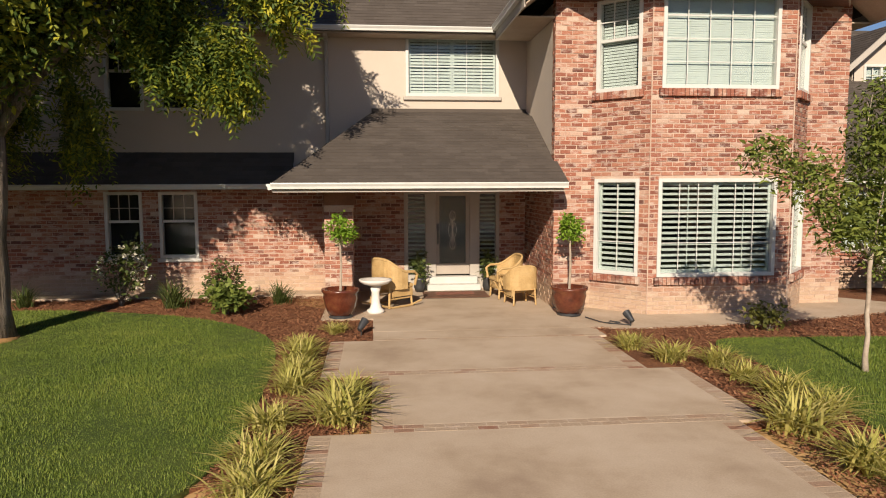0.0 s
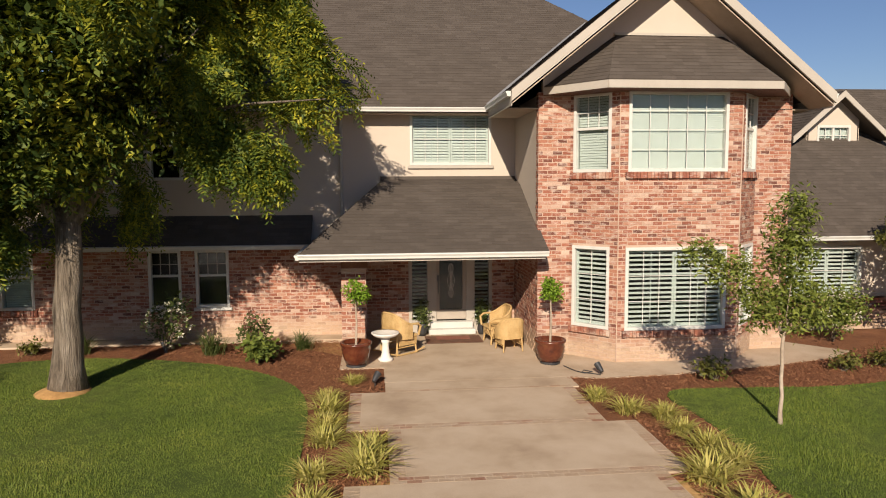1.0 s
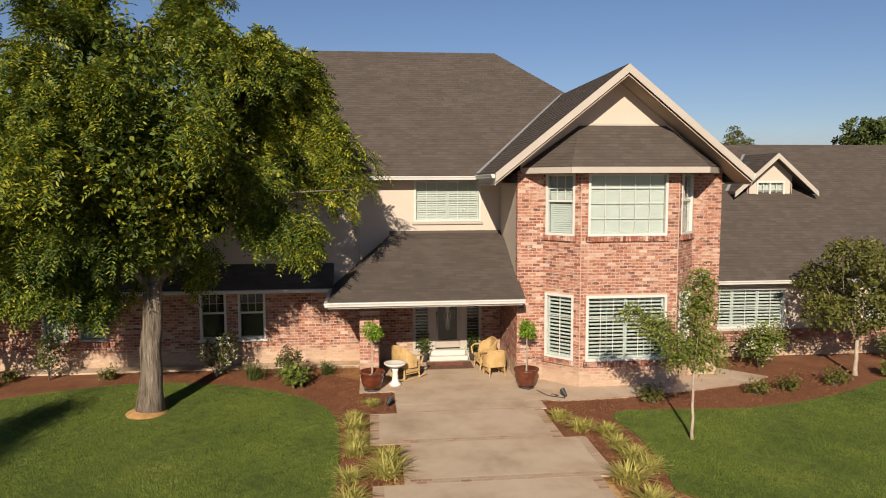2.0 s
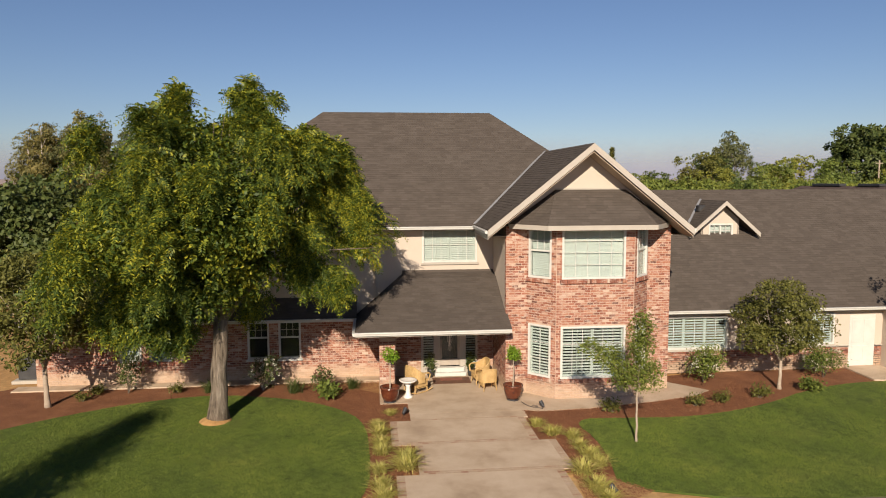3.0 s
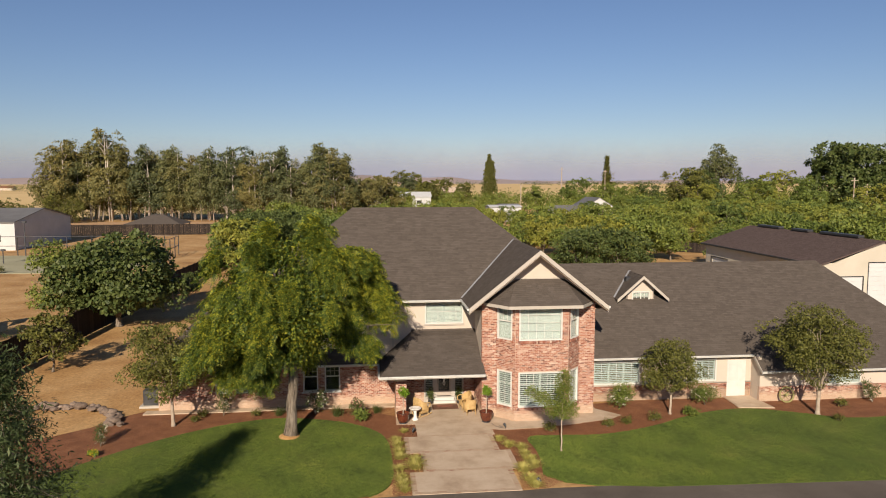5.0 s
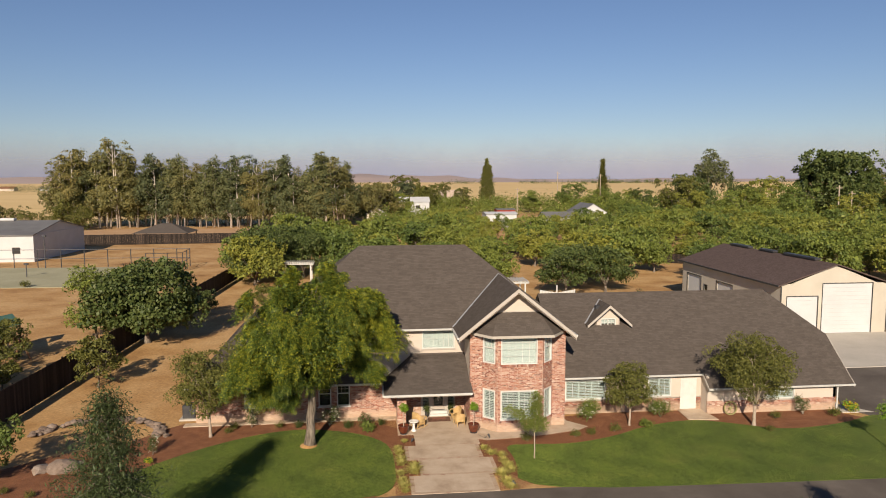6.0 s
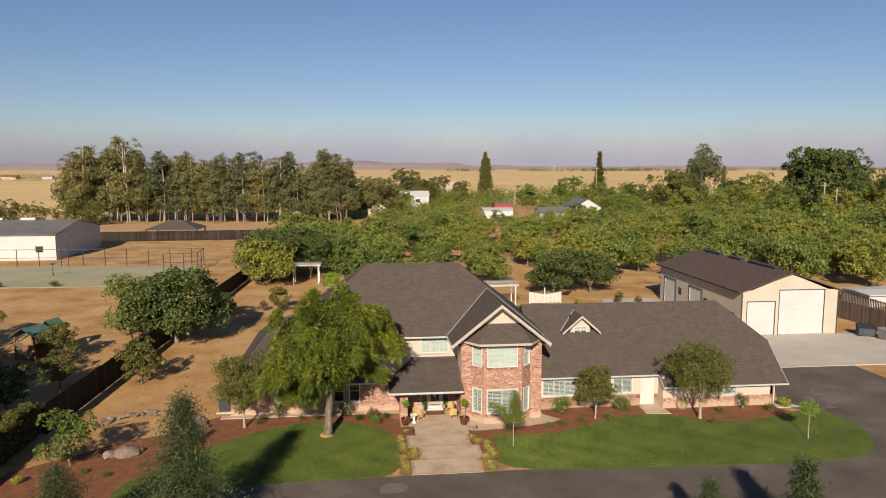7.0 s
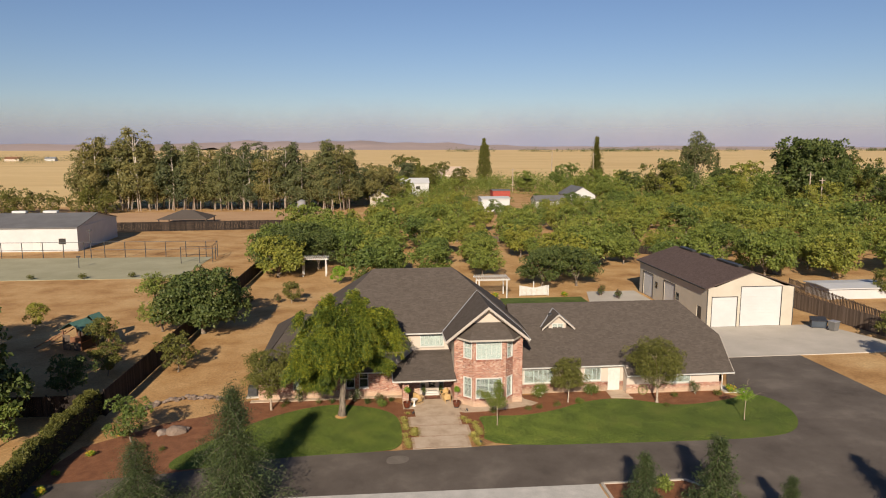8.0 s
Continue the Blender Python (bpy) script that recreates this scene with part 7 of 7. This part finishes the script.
def set_bush(label, meshes, x, y, sc=1.0, turn=0.0, group="shrubs in the beds"):
    b = thing("shrub", label, "shrub", Matrix.Translation((x, y, 0)) @ Matrix.Rotation(turn, 4, "Z") @ Matrix.Scale(sc, 4), group)
    for name, me in meshes:
        part(name, me, None, b)


rose_w = bush(131, 1.35, 0.65, 900, 0.09, M_DARKLEAF, M_PETALW, 20)
rose_b = bush(132, 1.5, 1.05, 2400, 0.1, M_ORCHARD, M_PETALW, 26)
low_g = bush(133, 0.5, 0.48, 420, 0.1, M_OLIVE)
low_b = bush(134, 0.62, 0.62, 700, 0.15, M_ORCHARD)
plume = bush(135, 1.1, 0.5, 900, 0.085, M_DARKLEAF, M_PETALR, 34)
low_y = bush(136, 0.6, 0.55, 500, 0.1, M_LIME, M_PETALY, 40)
strap = [("foliage", tuft(137, 120, 0.72, 0.42, 0.014))]
strap[0][1].materials.clear()
strap[0][1].materials.append(M_DARKLEAF)
BED_WEST = [("rose bush with white blooms before the brick wall", rose_w, -3.6, 14.3, 1.05), ("dark strappy shrub in the bed", strap, -2.4, 13.9, 1.1), ("broad-leaved silvery green clump", low_b, -1.1, 13.0, 1.0), ("tall plant with faded red plumes", plume, -1.3, 13.7, 1.0), ("small sparse green shrub in the mulch", strap, -0.2, 14.2, 0.9), ("strappy green clump in the mulch", strap, -5.6, 14.3, 0.9), ("small green shrub in the mulch", low_g, -6.9, 14.4, 0.8), ("rose bush with white blooms before the wall", rose_w, -8.7, 14.6, 1.05), ("small green shrub in the mulch", low_g, -9.8, 14.5, 0.8), ("white rose bush at the bed's edge", rose_w, -13.8, 10.6, 0.8), ("clump of yellow flowers in the mulch", low_y, -13.6, 9.3, 0.6), ("clump of yellow flowers in the mulch", low_y, -22.4, 8.6, 0.8), ("clump of yellow flowers in the mulch", low_y, -23.6, 5.0, 0.8), ("clump of yellow flowers in the mulch", low_y, -24.8, 2.0, 0.7), ("clump of yellow flowers in the mulch", low_y, -24.6, -1.0, 0.9)]
BED_EAST = [("low green shrub beside the apron", low_g, 8.9, 10.4, 1.0), ("large rose bush with white blooms", rose_b, 13.7, 13.5, 1.0), ("low dark shrub in the mulch", low_g, 12.0, 10.7, 0.9), ("low dark shrub in the mulch", low_g, 13.2, 11.0, 0.9), ("grey-green spiky clump in the mulch", low_b, 17.2, 11.8, 0.8), ("low dark shrub in the mulch", low_g, 14.8, 11.3, 1.0), ("rose bush with white blooms", rose_b, 18.9, 13.6, 0.85), ("white rose bush before the garage", rose_w, 29.0, 13.1, 0.95), ("yellow flowering clump at the garage corner", low_y, 32.7, 13.2, 1.2), ("low green shrub before the garage", low_g, 26.6, 12.6, 1.0), ("low green shrub before the garage", low_g, 24.9, 10.2, 0.8), ("dark shrub at the garage corner", low_g, 31.0, 12.6, 1.2), ("low shrub under the young evergreens", low_b, 18.2, -4.6, 1.3), ("low shrub under the young evergreens", rose_w, 22.0, -7.2, 0.9), ("low dark shrub in the mulch", low_g, -20.0, 6.0, 0.7), ("low dark shrub in the mulch", low_g, -18.4, 5.4, 0.7), ("low dark shrub in the mulch", low_g, -10.0, 13.7, 0.7),
    ("flowering shrub in the back yard", low_y, 17.0, 56.6, 1.6), ("flowering shrub in the back yard", low_y, 28.5, 57.0, 1.3), ("dry shrub beside the court", low_g, -62.0, 80.4, 1.7), ("dry shrub beside the court", low_g, -53.0, 80.0, 2.0), ("dry shrub beside the court", low_g, -45.0, 80.6, 1.9), ("dry shrub beside the court", low_g, -72.0, 80.6, 2.0), ("young shrub on the dirt", plume, 34.4, 57.0, 1.6), ("young shrub on the dirt", plume, 36.3, 54.4, 1.4), ("reddish shrub by the wing", plume, -16.0, 57.0, 1.3)]
for args in BED_WEST + BED_EAST:
    set_bush(*args, turn=rng.uniform(0, 6))
BED_RING = [(14.15, -13.0), (31.0, -13.0), (28.6, -11.2), (25.2, -8.8), (22.6, -6.4), (21.0, -4.5), (20.2, -3.5), (14.15, -3.42)]
bed = tagged(new("planter_bed"), "red mulch bed with a pale kerb by the drive", "bed", kind="structure")
part("planter_soil", Shape().prism(BED_RING, -0.05, 0.06), M_MULCH, bed)
for a, b in zip(BED_RING[1:], BED_RING[2:] + BED_RING[:1]):
    part("planter_edge", beam((*a, 0.15), (*b, 0.15), 0.18, 0.2), M_CURB, bed)


# ---- rocks ----
def boulder(seed, sx, sy, sz):
    r = np.random.default_rng(seed)
    bm = bmesh.new()
    bmesh.ops.create_icosphere(bm, subdivisions=2, radius=1)
    k = r.uniform(0, 10, 3)
    for v in bm.verts:
        n = noise.noise(Vector(v.co) * 1.3 + Vector(k)) * 0.35 + noise.noise(Vector(v.co) * 3 + Vector(k)) * 0.12
        v.co = Vector((v.co.x * sx * (1 + n), v.co.y * sy * (1 + n), max(-0.3, v.co.z) * sz * (1 + n)))
    me = bpy.data.meshes.new("boulder")
    bm.to_mesh(me)
    bm.free()
    me.materials.append(M_ROCK)
    return me


rocks = [boulder(140 + k, 1.0, 0.8, 0.65) for k in range(5)]
for k, (x, y, s) in enumerate([(-18.2, 8.9, 0.85), (-19.3, 8.7, 0.5), (-17.6, 9.3, 0.45)]):
    tagged(part("boulder", rocks[k], None), "rounded grey-tan boulder on mulch", "rock", "boulders").matrix_world = Matrix.Translation((x, y, 0.1)) @ Matrix.Rotation(k * 1.3, 4, "Z") @ Matrix.Scale(s, 4)
rr = random.Random(3)
for k in range(64):
    t = k / 63
    a = 2.9 - 2.9 * t
    x, y = -18.4 + 4.2 * math.cos(a) * (1 + 0.1 * rr.uniform(-1, 1)), 13.4 + 3.6 * math.sin(a) * (1 + 0.12 * rr.uniform(-1, 1))
    tagged(part("stone", rocks[k % 5], None), "rough pale stone in a garden border", "rock", "border stones").matrix_world = Matrix.Translation((x, y, 0.05 + 0.12 * (k % 3 == 0))) @ Matrix.Rotation(k * 2.1, 4, "Z") @ Matrix.Scale(rr.uniform(0.16, 0.34), 4)


# ---- porch things ----
def topiary(x, y):
    t = thing("potted_topiary", "lime-green topiary tree in a glazed oxblood pot", "potted plant", Matrix.Translation((x, y, 0.05)), "topiary pots beside the porch")
    part("pot", Shape().turned([(0.2, 0.04), (0.24, 0.05), (0.3, 0.2), (0.34, 0.38), (0.33, 0.46), (0.37, 0.5), (0.37, 0.55), (0.32, 0.55), (0.31, 0.48)], 28), M_POT, t, "glazed oxblood pot", True)
    part("foot", Shape().turned([(0.22, -0.03), (0.24, 0.0), (0.2, 0.045)], 20), M_METAL, t)
    part("soil", Shape().turned([(0.31, 0.44), (0.31, 0.47)], 20), M_MULCH, t)
    part("stem", Shape().tube([(0, 0, 0.45), (0.02, 0, 1.0), (0.0, 0.02, 1.62)], [0.028, 0.022, 0.018], 7), M_PALEBARK, t)
    r = np.random.default_rng(int(x * 10))
    part("foliage", quads("foliage", leaf_cards(r, lobed(r, [((0, 0, 1.78), (0.24, 0.24, 0.2)), ((0.05, 0, 1.6), (0.25, 0.22, 0.12))], 60, 0.3), 14, 0.05, 0.085, 0.1, 0.55), M_LIME), None, t)


topiary(1.22, 12.35)
topiary(5.72, 12.1)


def wicker_chair(x, y, turn, rockers=False, label="honey wicker porch armchair", size=1.1):
    c = thing("wicker_chair", label, "chair", Matrix.Translation((x, y, 0.05)) @ Matrix.Rotation(radians(turn), 4, "Z") @ Matrix.Scale(size, 4), "wicker chairs on the porch")
    part("seat", Shape().box(-0.3, 0.3, -0.28, 0.26, 0.33, 0.42, c=0.03), M_WICKER, c)
    part("skirt", Shape().box(-0.29, 0.29, -0.25, -0.22, 0.2, 0.34).box(-0.29, -0.26, -0.22, 0.22, 0.2, 0.34).box(0.26, 0.29, -0.22, 0.22, 0.2, 0.34), M_WICKER, c)
    back = Shape()
    n = 15
    for side in (0, 1):
        rows = []
        for k in range(n):
            a = math.pi * (k / (n - 1))
            px, py = 0.35 * math.copysign(abs(math.cos(a)) ** 0.6, math.cos(a)), -0.06 + 0.34 * math.sin(a) ** 0.7
            h = 0.64 + 0.24 * math.sin(a) ** 1.2
            rows.append((px * (1 + 0.08 * side), py * (1 + 0.1 * side), h))
        if side == 0:
            inner = rows
        else:
            outer = rows
    vs = [(a[0], a[1], 0.4) for a in inner] + inner + outer + [(a[0], a[1], 0.34) for a in outer]
    fs = [(q * n + i, q * n + i + 1, (q + 1) * n + i + 1, (q + 1) * n + i) for q in range(3) for i in range(n - 1)]
    fs += [(0, n, 2 * n, 3 * n), (n - 1, 4 * n - 1, 3 * n - 1, 2 * n - 1)]
    part("backrest", back.add(vs, fs), M_WICKER, c)
    part("rim", Shape().tube([(a[0] * 1.04, a[1] * 1.04, a[2]) for a in inner], [0.026] * n, 7), M_WICKER, c)
    for sx in (-1, 1):
        part("arm", Shape().tube([(0.36 * sx, -0.06, 0.65), (0.37 * sx, -0.22, 0.64), (0.35 * sx, -0.31, 0.58), (0.3 * sx, -0.29, 0.38)], [0.026] * 4, 7), M_WICKER, c)
    for sx in (-1, 1):
        for sy in (-1, 1):
            part("leg", Shape().tube([(0.25 * sx, 0.02 + 0.24 * sy, 0.38), (0.27 * sx, 0.02 + 0.27 * sy, 0.0)], [0.024, 0.02], 7), M_WICKER, c)
        if rockers:
            part("rocker", Shape().tube([(0.27 * sx, -0.48, 0.08), (0.27 * sx, -0.2, 0.01), (0.27 * sx, 0.2, 0.01), (0.27 * sx, 0.5, 0.08)], [0.02] * 4, 6), M_WICKER, c)
    for sx in (-1, 1):
        part("stretcher", Shape().tube([(0.26 * sx, -0.23, 0.16), (0.26 * sx, 0.27, 0.16)], [0.014, 0.014], 6), M_WICKER, c)
    part("apron", Shape().tube([(-0.25, -0.25, 0.2), (0, -0.26, 0.33), (0.25, -0.25, 0.2)], [0.014] * 3, 6), M_WICKER, c)
    return c


wicker_chair(2.25, 13.5, 128, True, "honey wicker rocking chair on the porch", 1.16)
wicker_chair(4.86, 14.3, -80)
wicker_chair(5.0, 13.42, -168, False, "low honey wicker porch armchair with an arched front", 0.95)
bb = thing("birdbath", "white cast-stone birdbath beside the porch", "birdbath", Matrix.Translation((1.9, 12.75, 0.03)))
part("pedestal", Shape().turned([(0.17, 0.0), (0.18, 0.06), (0.12, 0.1), (0.09, 0.2), (0.08, 0.42), (0.12, 0.55)], 24), M_STONEW, bb, "", True)
part("basin", Shape().turned([(0.1, 0.55), (0.26, 0.6), (0.33, 0.66), (0.33, 0.69), (0.28, 0.68), (0.1, 0.63)], 28), M_STONEW, bb, "", True)
for x in (2.95, 4.62):
    v = thing("door_planter", "small dark planter beside the front door", "planter", Matrix.Translation((x, 15.35, 0.05)), "planters at the door")
    part("pot", Shape().turned([(0.1, 0), (0.14, 0.12), (0.12, 0.28), (0.14, 0.32)], 18), M_METAL, v, "", True)
    r = np.random.default_rng(int(x * 7))
    part("foliage", quads("foliage", leaf_cards(r, lobed(r, [((0, 0, 0.6), (0.16, 0.14, 0.4))], 30, 0.2), 10, 0.06, 0.12, 0, 0.4), M_DARKLEAF), None, v)
dm = thing("door_mat", "brown mat with a red-brown centre before the door", "mat", Matrix.Translation((3.75, 14.75, 0.05)))
part("mat", Shape().box(-0.75, 0.75, -0.45, 0.4, 0, 0.014, c=0.004), M_MAT, dm)
part("centre", Shape().box(-0.45, 0.45, -0.05, 0.3, 0.014, 0.022, c=0.003), surface("rust rug pile", [(0.3, (0.2, 0.07, 0.045)), (0.7, (0.3, 0.12, 0.08))], 6, 90, 0.3), dm)
for x, y, a in ((6.55, 10.95, 0.4), (1.65, 10.75, -0.6), (6.75, 4.15, 1.0)):
    sp = thing("garden_spotlight", "small dark metal garden spotlight", "lamp", Matrix.Translation((x, y, 0)) @ Matrix.Rotation(a, 4, "Z"), "garden spotlights")
    part("stake", Shape().tube([(0, 0, -0.05), (0, 0, 0.14)], [0.012, 0.012], 6), M_METAL, sp)
    part("head", Shape().tube([(0, -0.06, 0.12), (0, 0.02, 0.18), (0, 0.12, 0.26)], [0.04, 0.06, 0.075], 12), M_METAL, sp)
hose = thing("garden_hose", "thin dark garden hose lying on the concrete", "hose")
part("hose", Shape().tube([(5.95, 11.75, 0.05), (6.1, 11.3, 0.045), (6.25, 11.1, 0.045), (6.45, 11.2, 0.045), (6.3, 11.35, 0.045), (6.2, 11.15, 0.05), (6.55, 10.95, 0.045)], [0.011] * 7, 6), M_METAL, hose)
M_WHEEL = surface("weathered yellow-green paint", [(0.3, (0.22, 0.2, 0.08)), (0.7, (0.3, 0.28, 0.12))], 3.0, 40.0, 0.2)
wh = thing("garden_ornament", "pale yellow wheel-shaped wooden ornament in the bed", "ornament", Matrix.Translation((23.95, 13.55, 0.0)) @ Matrix.Scale(0.8, 4) @ Matrix.Rotation(radians(-8), 4, "X"))
part("rim", Shape().tube([(0.55 * math.cos(k * 0.2618), 0, 0.58 + 0.55 * math.sin(k * 0.2618)) for k in range(25)], [0.06] * 25, 8), M_WHEEL, wh, "", True)
for k in range(4):
    a = k * math.pi / 4
    part("spoke", Shape().tube([(-0.5 * math.cos(a), 0, 0.58 - 0.5 * math.sin(a)), (0.5 * math.cos(a), 0, 0.58 + 0.5 * math.sin(a))], [0.02, 0.02], 6), M_WHEEL, wh)
part("hub", Shape().tube([(0, -0.06, 0.58), (0, 0.06, 0.58)], [0.09, 0.09], 12), M_WHEEL, wh)
ac = thing("air_conditioner", "grey boxy air conditioning unit on a pad", "appliance", Matrix.Translation((-13.2, 17.0, 0)))
part("pad", Shape().box(-0.6, 0.6, -0.6, 0.6, -0.03, 0.1, c=0.01), M_SLAB, ac)
part("housing", Shape().box(-0.42, 0.42, -0.42, 0.42, 0.1, 1.0, c=0.03), M_METAL, ac)
part("grille", Shape().turned([(0.3, 1.0), (0.32, 1.03), (0.05, 1.05)], 20), M_METAL, ac)
# refuse bins beside the barn
dp = thing("dumpster", "low dark blue-grey steel dumpster on the slab", "dumpster", Matrix.Translation((56.2, 34.9, 0.05)) @ Matrix.Rotation(-0.35, 4, "Z"))
part("body", Shape().add([(-0.85, -0.5, 0.1), (0.85, -0.5, 0.1), (0.85, 0.5, 0.1), (-0.85, 0.5, 0.1), (-0.95, -0.75, 1.0), (0.95, -0.75, 1.0), (0.95, 0.6, 1.3), (-0.95, 0.6, 1.3)], [(3, 2, 1, 0), (4, 5, 6, 7), (0, 1, 5, 4), (1, 2, 6, 5), (2, 3, 7, 6), (3, 0, 4, 7)]), M_BLUE, dp)
for sx in (-1, 1):
    part("lid", Shape().slab([(0.02 if sx > 0 else -0.97, -0.8, 1.02), (0.97 if sx > 0 else -0.02, -0.8, 1.02), (0.97 if sx > 0 else -0.02, 0.64, 1.36), (0.02 if sx > 0 else -0.97, 0.64, 1.36)], 0.05), M_METAL, dp, "dark lid")
    part("lift_pocket", Shape().box(0.9 * sx - 0.08, 0.9 * sx + 0.08, -0.35, 0.35, 0.6, 0.75, c=0.02), M_METAL, dp)
    for y in (-0.4, 0.4):
        part("caster", Shape().tube([(0.7 * sx - 0.04, y, 0.09), (0.7 * sx + 0.04, y, 0.09)], [0.09, 0.09], 10), M_METAL, dp)
bn = thing("wheelie_bin", "grey wheeled refuse bin on the slab", "bin", Matrix.Translation((57.2, 33.2, 0.05)) @ Matrix.Rotation(0.3, 4, "Z"))
part("body", Shape().add([(-0.4, -0.4, 0.05), (0.4, -0.4, 0.05), (0.4, 0.4, 0.05), (-0.4, 0.4, 0.05), (-0.5, -0.5, 1.2), (0.5, -0.5, 1.2), (0.5, 0.5, 1.2), (-0.5, 0.5, 1.2)], [(3, 2, 1, 0), (4, 5, 6, 7), (0, 1, 5, 4), (1, 2, 6, 5), (2, 3, 7, 6), (3, 0, 4, 7)]), M_GREYROOF, bn)
part("lid", Shape().box(-0.54, 0.54, -0.56, 0.54, 1.2, 1.3, c=0.03), M_GALV, bn)
for sx in (-1, 1):
    part("wheel", Shape().tube([(0.36 * sx, 0.42, 0.14), (0.46 * sx, 0.42, 0.14)], [0.14, 0.14], 12), M_METAL, bn)

# playset in the neighbour's yard
pl = thing("playset", "red-brown timber playset with a green canvas roof", "playset", Matrix.Translation((-36.2, 35.4, 0)) @ Matrix.Rotation(radians(-20), 4, "Z") @ Matrix.Diagonal((1, 1, 0.8, 1)))
pp = Shape().box(-0.07, 0.07, -0.07, 0.07, -0.05, 3.0, c=0.01).mesh("post", M_CEDAR)
for x in (-1.2, 1.2):
    for y in (-1.1, 1.1):
        part("post", pp, None, pl).location = (x, y, 0)
part("deck", Shape().box(-1.3, 1.3, -1.2, 1.2, 1.2, 1.32), M_CEDAR, pl)
for y in (-1.15, 1.15):
    part("rail_panel", Shape().box(-1.2, 1.2, y - 0.03, y + 0.03, 1.35, 2.0), M_CEDAR, pl)
part("canvas", Shape().slab([(-1.7, -1.4, 2.9), (0, -1.4, 4.2), (0, 1.4, 4.2), (-1.7, 1.4, 2.9)][::-1], 0.04).slab([(0, -1.4, 4.2), (2.4, -1.4, 2.6), (2.4, 1.4, 2.6), (0, 1.4, 4.2)], 0.04), M_TARP, pl, "green canvas roof")
part("canvas", Shape().slab([(-0.9, 1.5, 3.3), (0.2, 1.5, 4.5), (0.2, 3.3, 4.5), (-0.9, 3.3, 3.3)][::-1], 0.04).slab([(0.2, 1.5, 4.5), (1.3, 1.5, 3.3), (1.3, 3.3, 3.3), (0.2, 3.3, 4.5)], 0.04), M_TARP, pl, "green canvas roof")
for x in (-0.8, 1.2):
    for y in (1.7, 3.1):
        part("post", Shape().box(x - 0.07, x + 0.07, y - 0.07, y + 0.07, -0.05, 3.4, c=0.01), M_CEDAR, pl)
part("side_wall", Shape().box(-1.2, -0.2, -1.2, -1.14, 0.1, 2.3).box(0.3, 1.2, -1.2, -1.14, 0.1, 1.2).box(1.14, 1.2, -1.1, 1.1, 0.1, 2.2).box(-1.2, 1.2, 1.1, 1.16, 0.1, 2.4), M_WOODF, pl, "dark timber fort walls")
for y in (-1.3, 1.3):
    part("brace", Shape().tube([(-1.2, y * 0.5, 2.7), (-5.2, y, 0.0)], [0.08, 0.08], 6), M_CEDAR, pl)
part("slide", Shape().slab([(-1.2, -0.4, 1.3), (-4.2, -0.4, 0.2), (-4.2, 0.4, 0.2), (-1.2, 0.4, 1.3)], 0.08), M_WOODF, pl)
part("swing_beam", Shape().tube([(1.2, 0, 2.6), (4.4, 0, 2.6)], [0.08, 0.08], 8), M_CEDAR, pl)
for y in (-0.9, 0.9):
    part("swing_leg", Shape().tube([(4.3, 0, 2.6), (4.5, y, 0)], [0.07, 0.07], 8), M_CEDAR, pl)
pc = thing("patio_cover", "low grey patio canopy in the neighbour's yard", "canopy", Matrix.Translation((-46.5, 31, 0)))
part("canopy", Shape().slab([(-2.5, -2, 2.4), (2.5, -2, 2.4), (2.5, 2, 2.9), (-2.5, 2, 2.9)], 0.12), M_GALV, pc)
for x in (-2.3, 2.3):
    for y in (-1.8, 1.8):
        part("post", Shape().box(x - 0.06, x + 0.06, y - 0.06, y + 0.06, -0.05, 2.45), M_CEDAR, pc)


# ---- pieces of walls and roofs ----
for wall_ob, shape, alone in brick_jobs:
    if shape.v:
        part("brick_rest", shape, M_BRICK, wall_ob, "mottled red bricks laid in running bond", kind="stuff")
    step = max(1, len(alone) // 300)
    for m in alone[:300]:
        part("brick", brick_full, None, wall_ob).matrix_world = m
    if len(alone) > 300:
        more = Shape()
        for m in alone[300:]:
            more.box(0, BRICK_L - JOINT, -0.009, 0.03, 0, COURSE - JOINT, m)
        part("brick_rest", more, M_BRICK, wall_ob, "mottled red bricks laid in running bond", kind="stuff")
tab_full = None
for roof_ob, ring, seed, alone, material in shingle_jobs:
    shape, single = shingles(ring, seed=seed, alone=alone)
    part("shingle_rest", shape, material, roof_ob, "dark asphalt shingles in courses", kind="stuff")
    if single:
        tab_full = tab_full or Shape().add([(0, 0, 0.014), (0.314, 0, 0.014), (0.314, 0.155, 0.004), (0, 0.155, 0.004), (0, 0, -0.004), (0.314, 0, -0.004)], [(0, 1, 2, 3), (0, 4, 5, 1), (1, 5, 2), (0, 3, 4)]).mesh("shingle", material)
        for m in single:
            part("shingle", tab_full, None, roof_ob).matrix_world = m
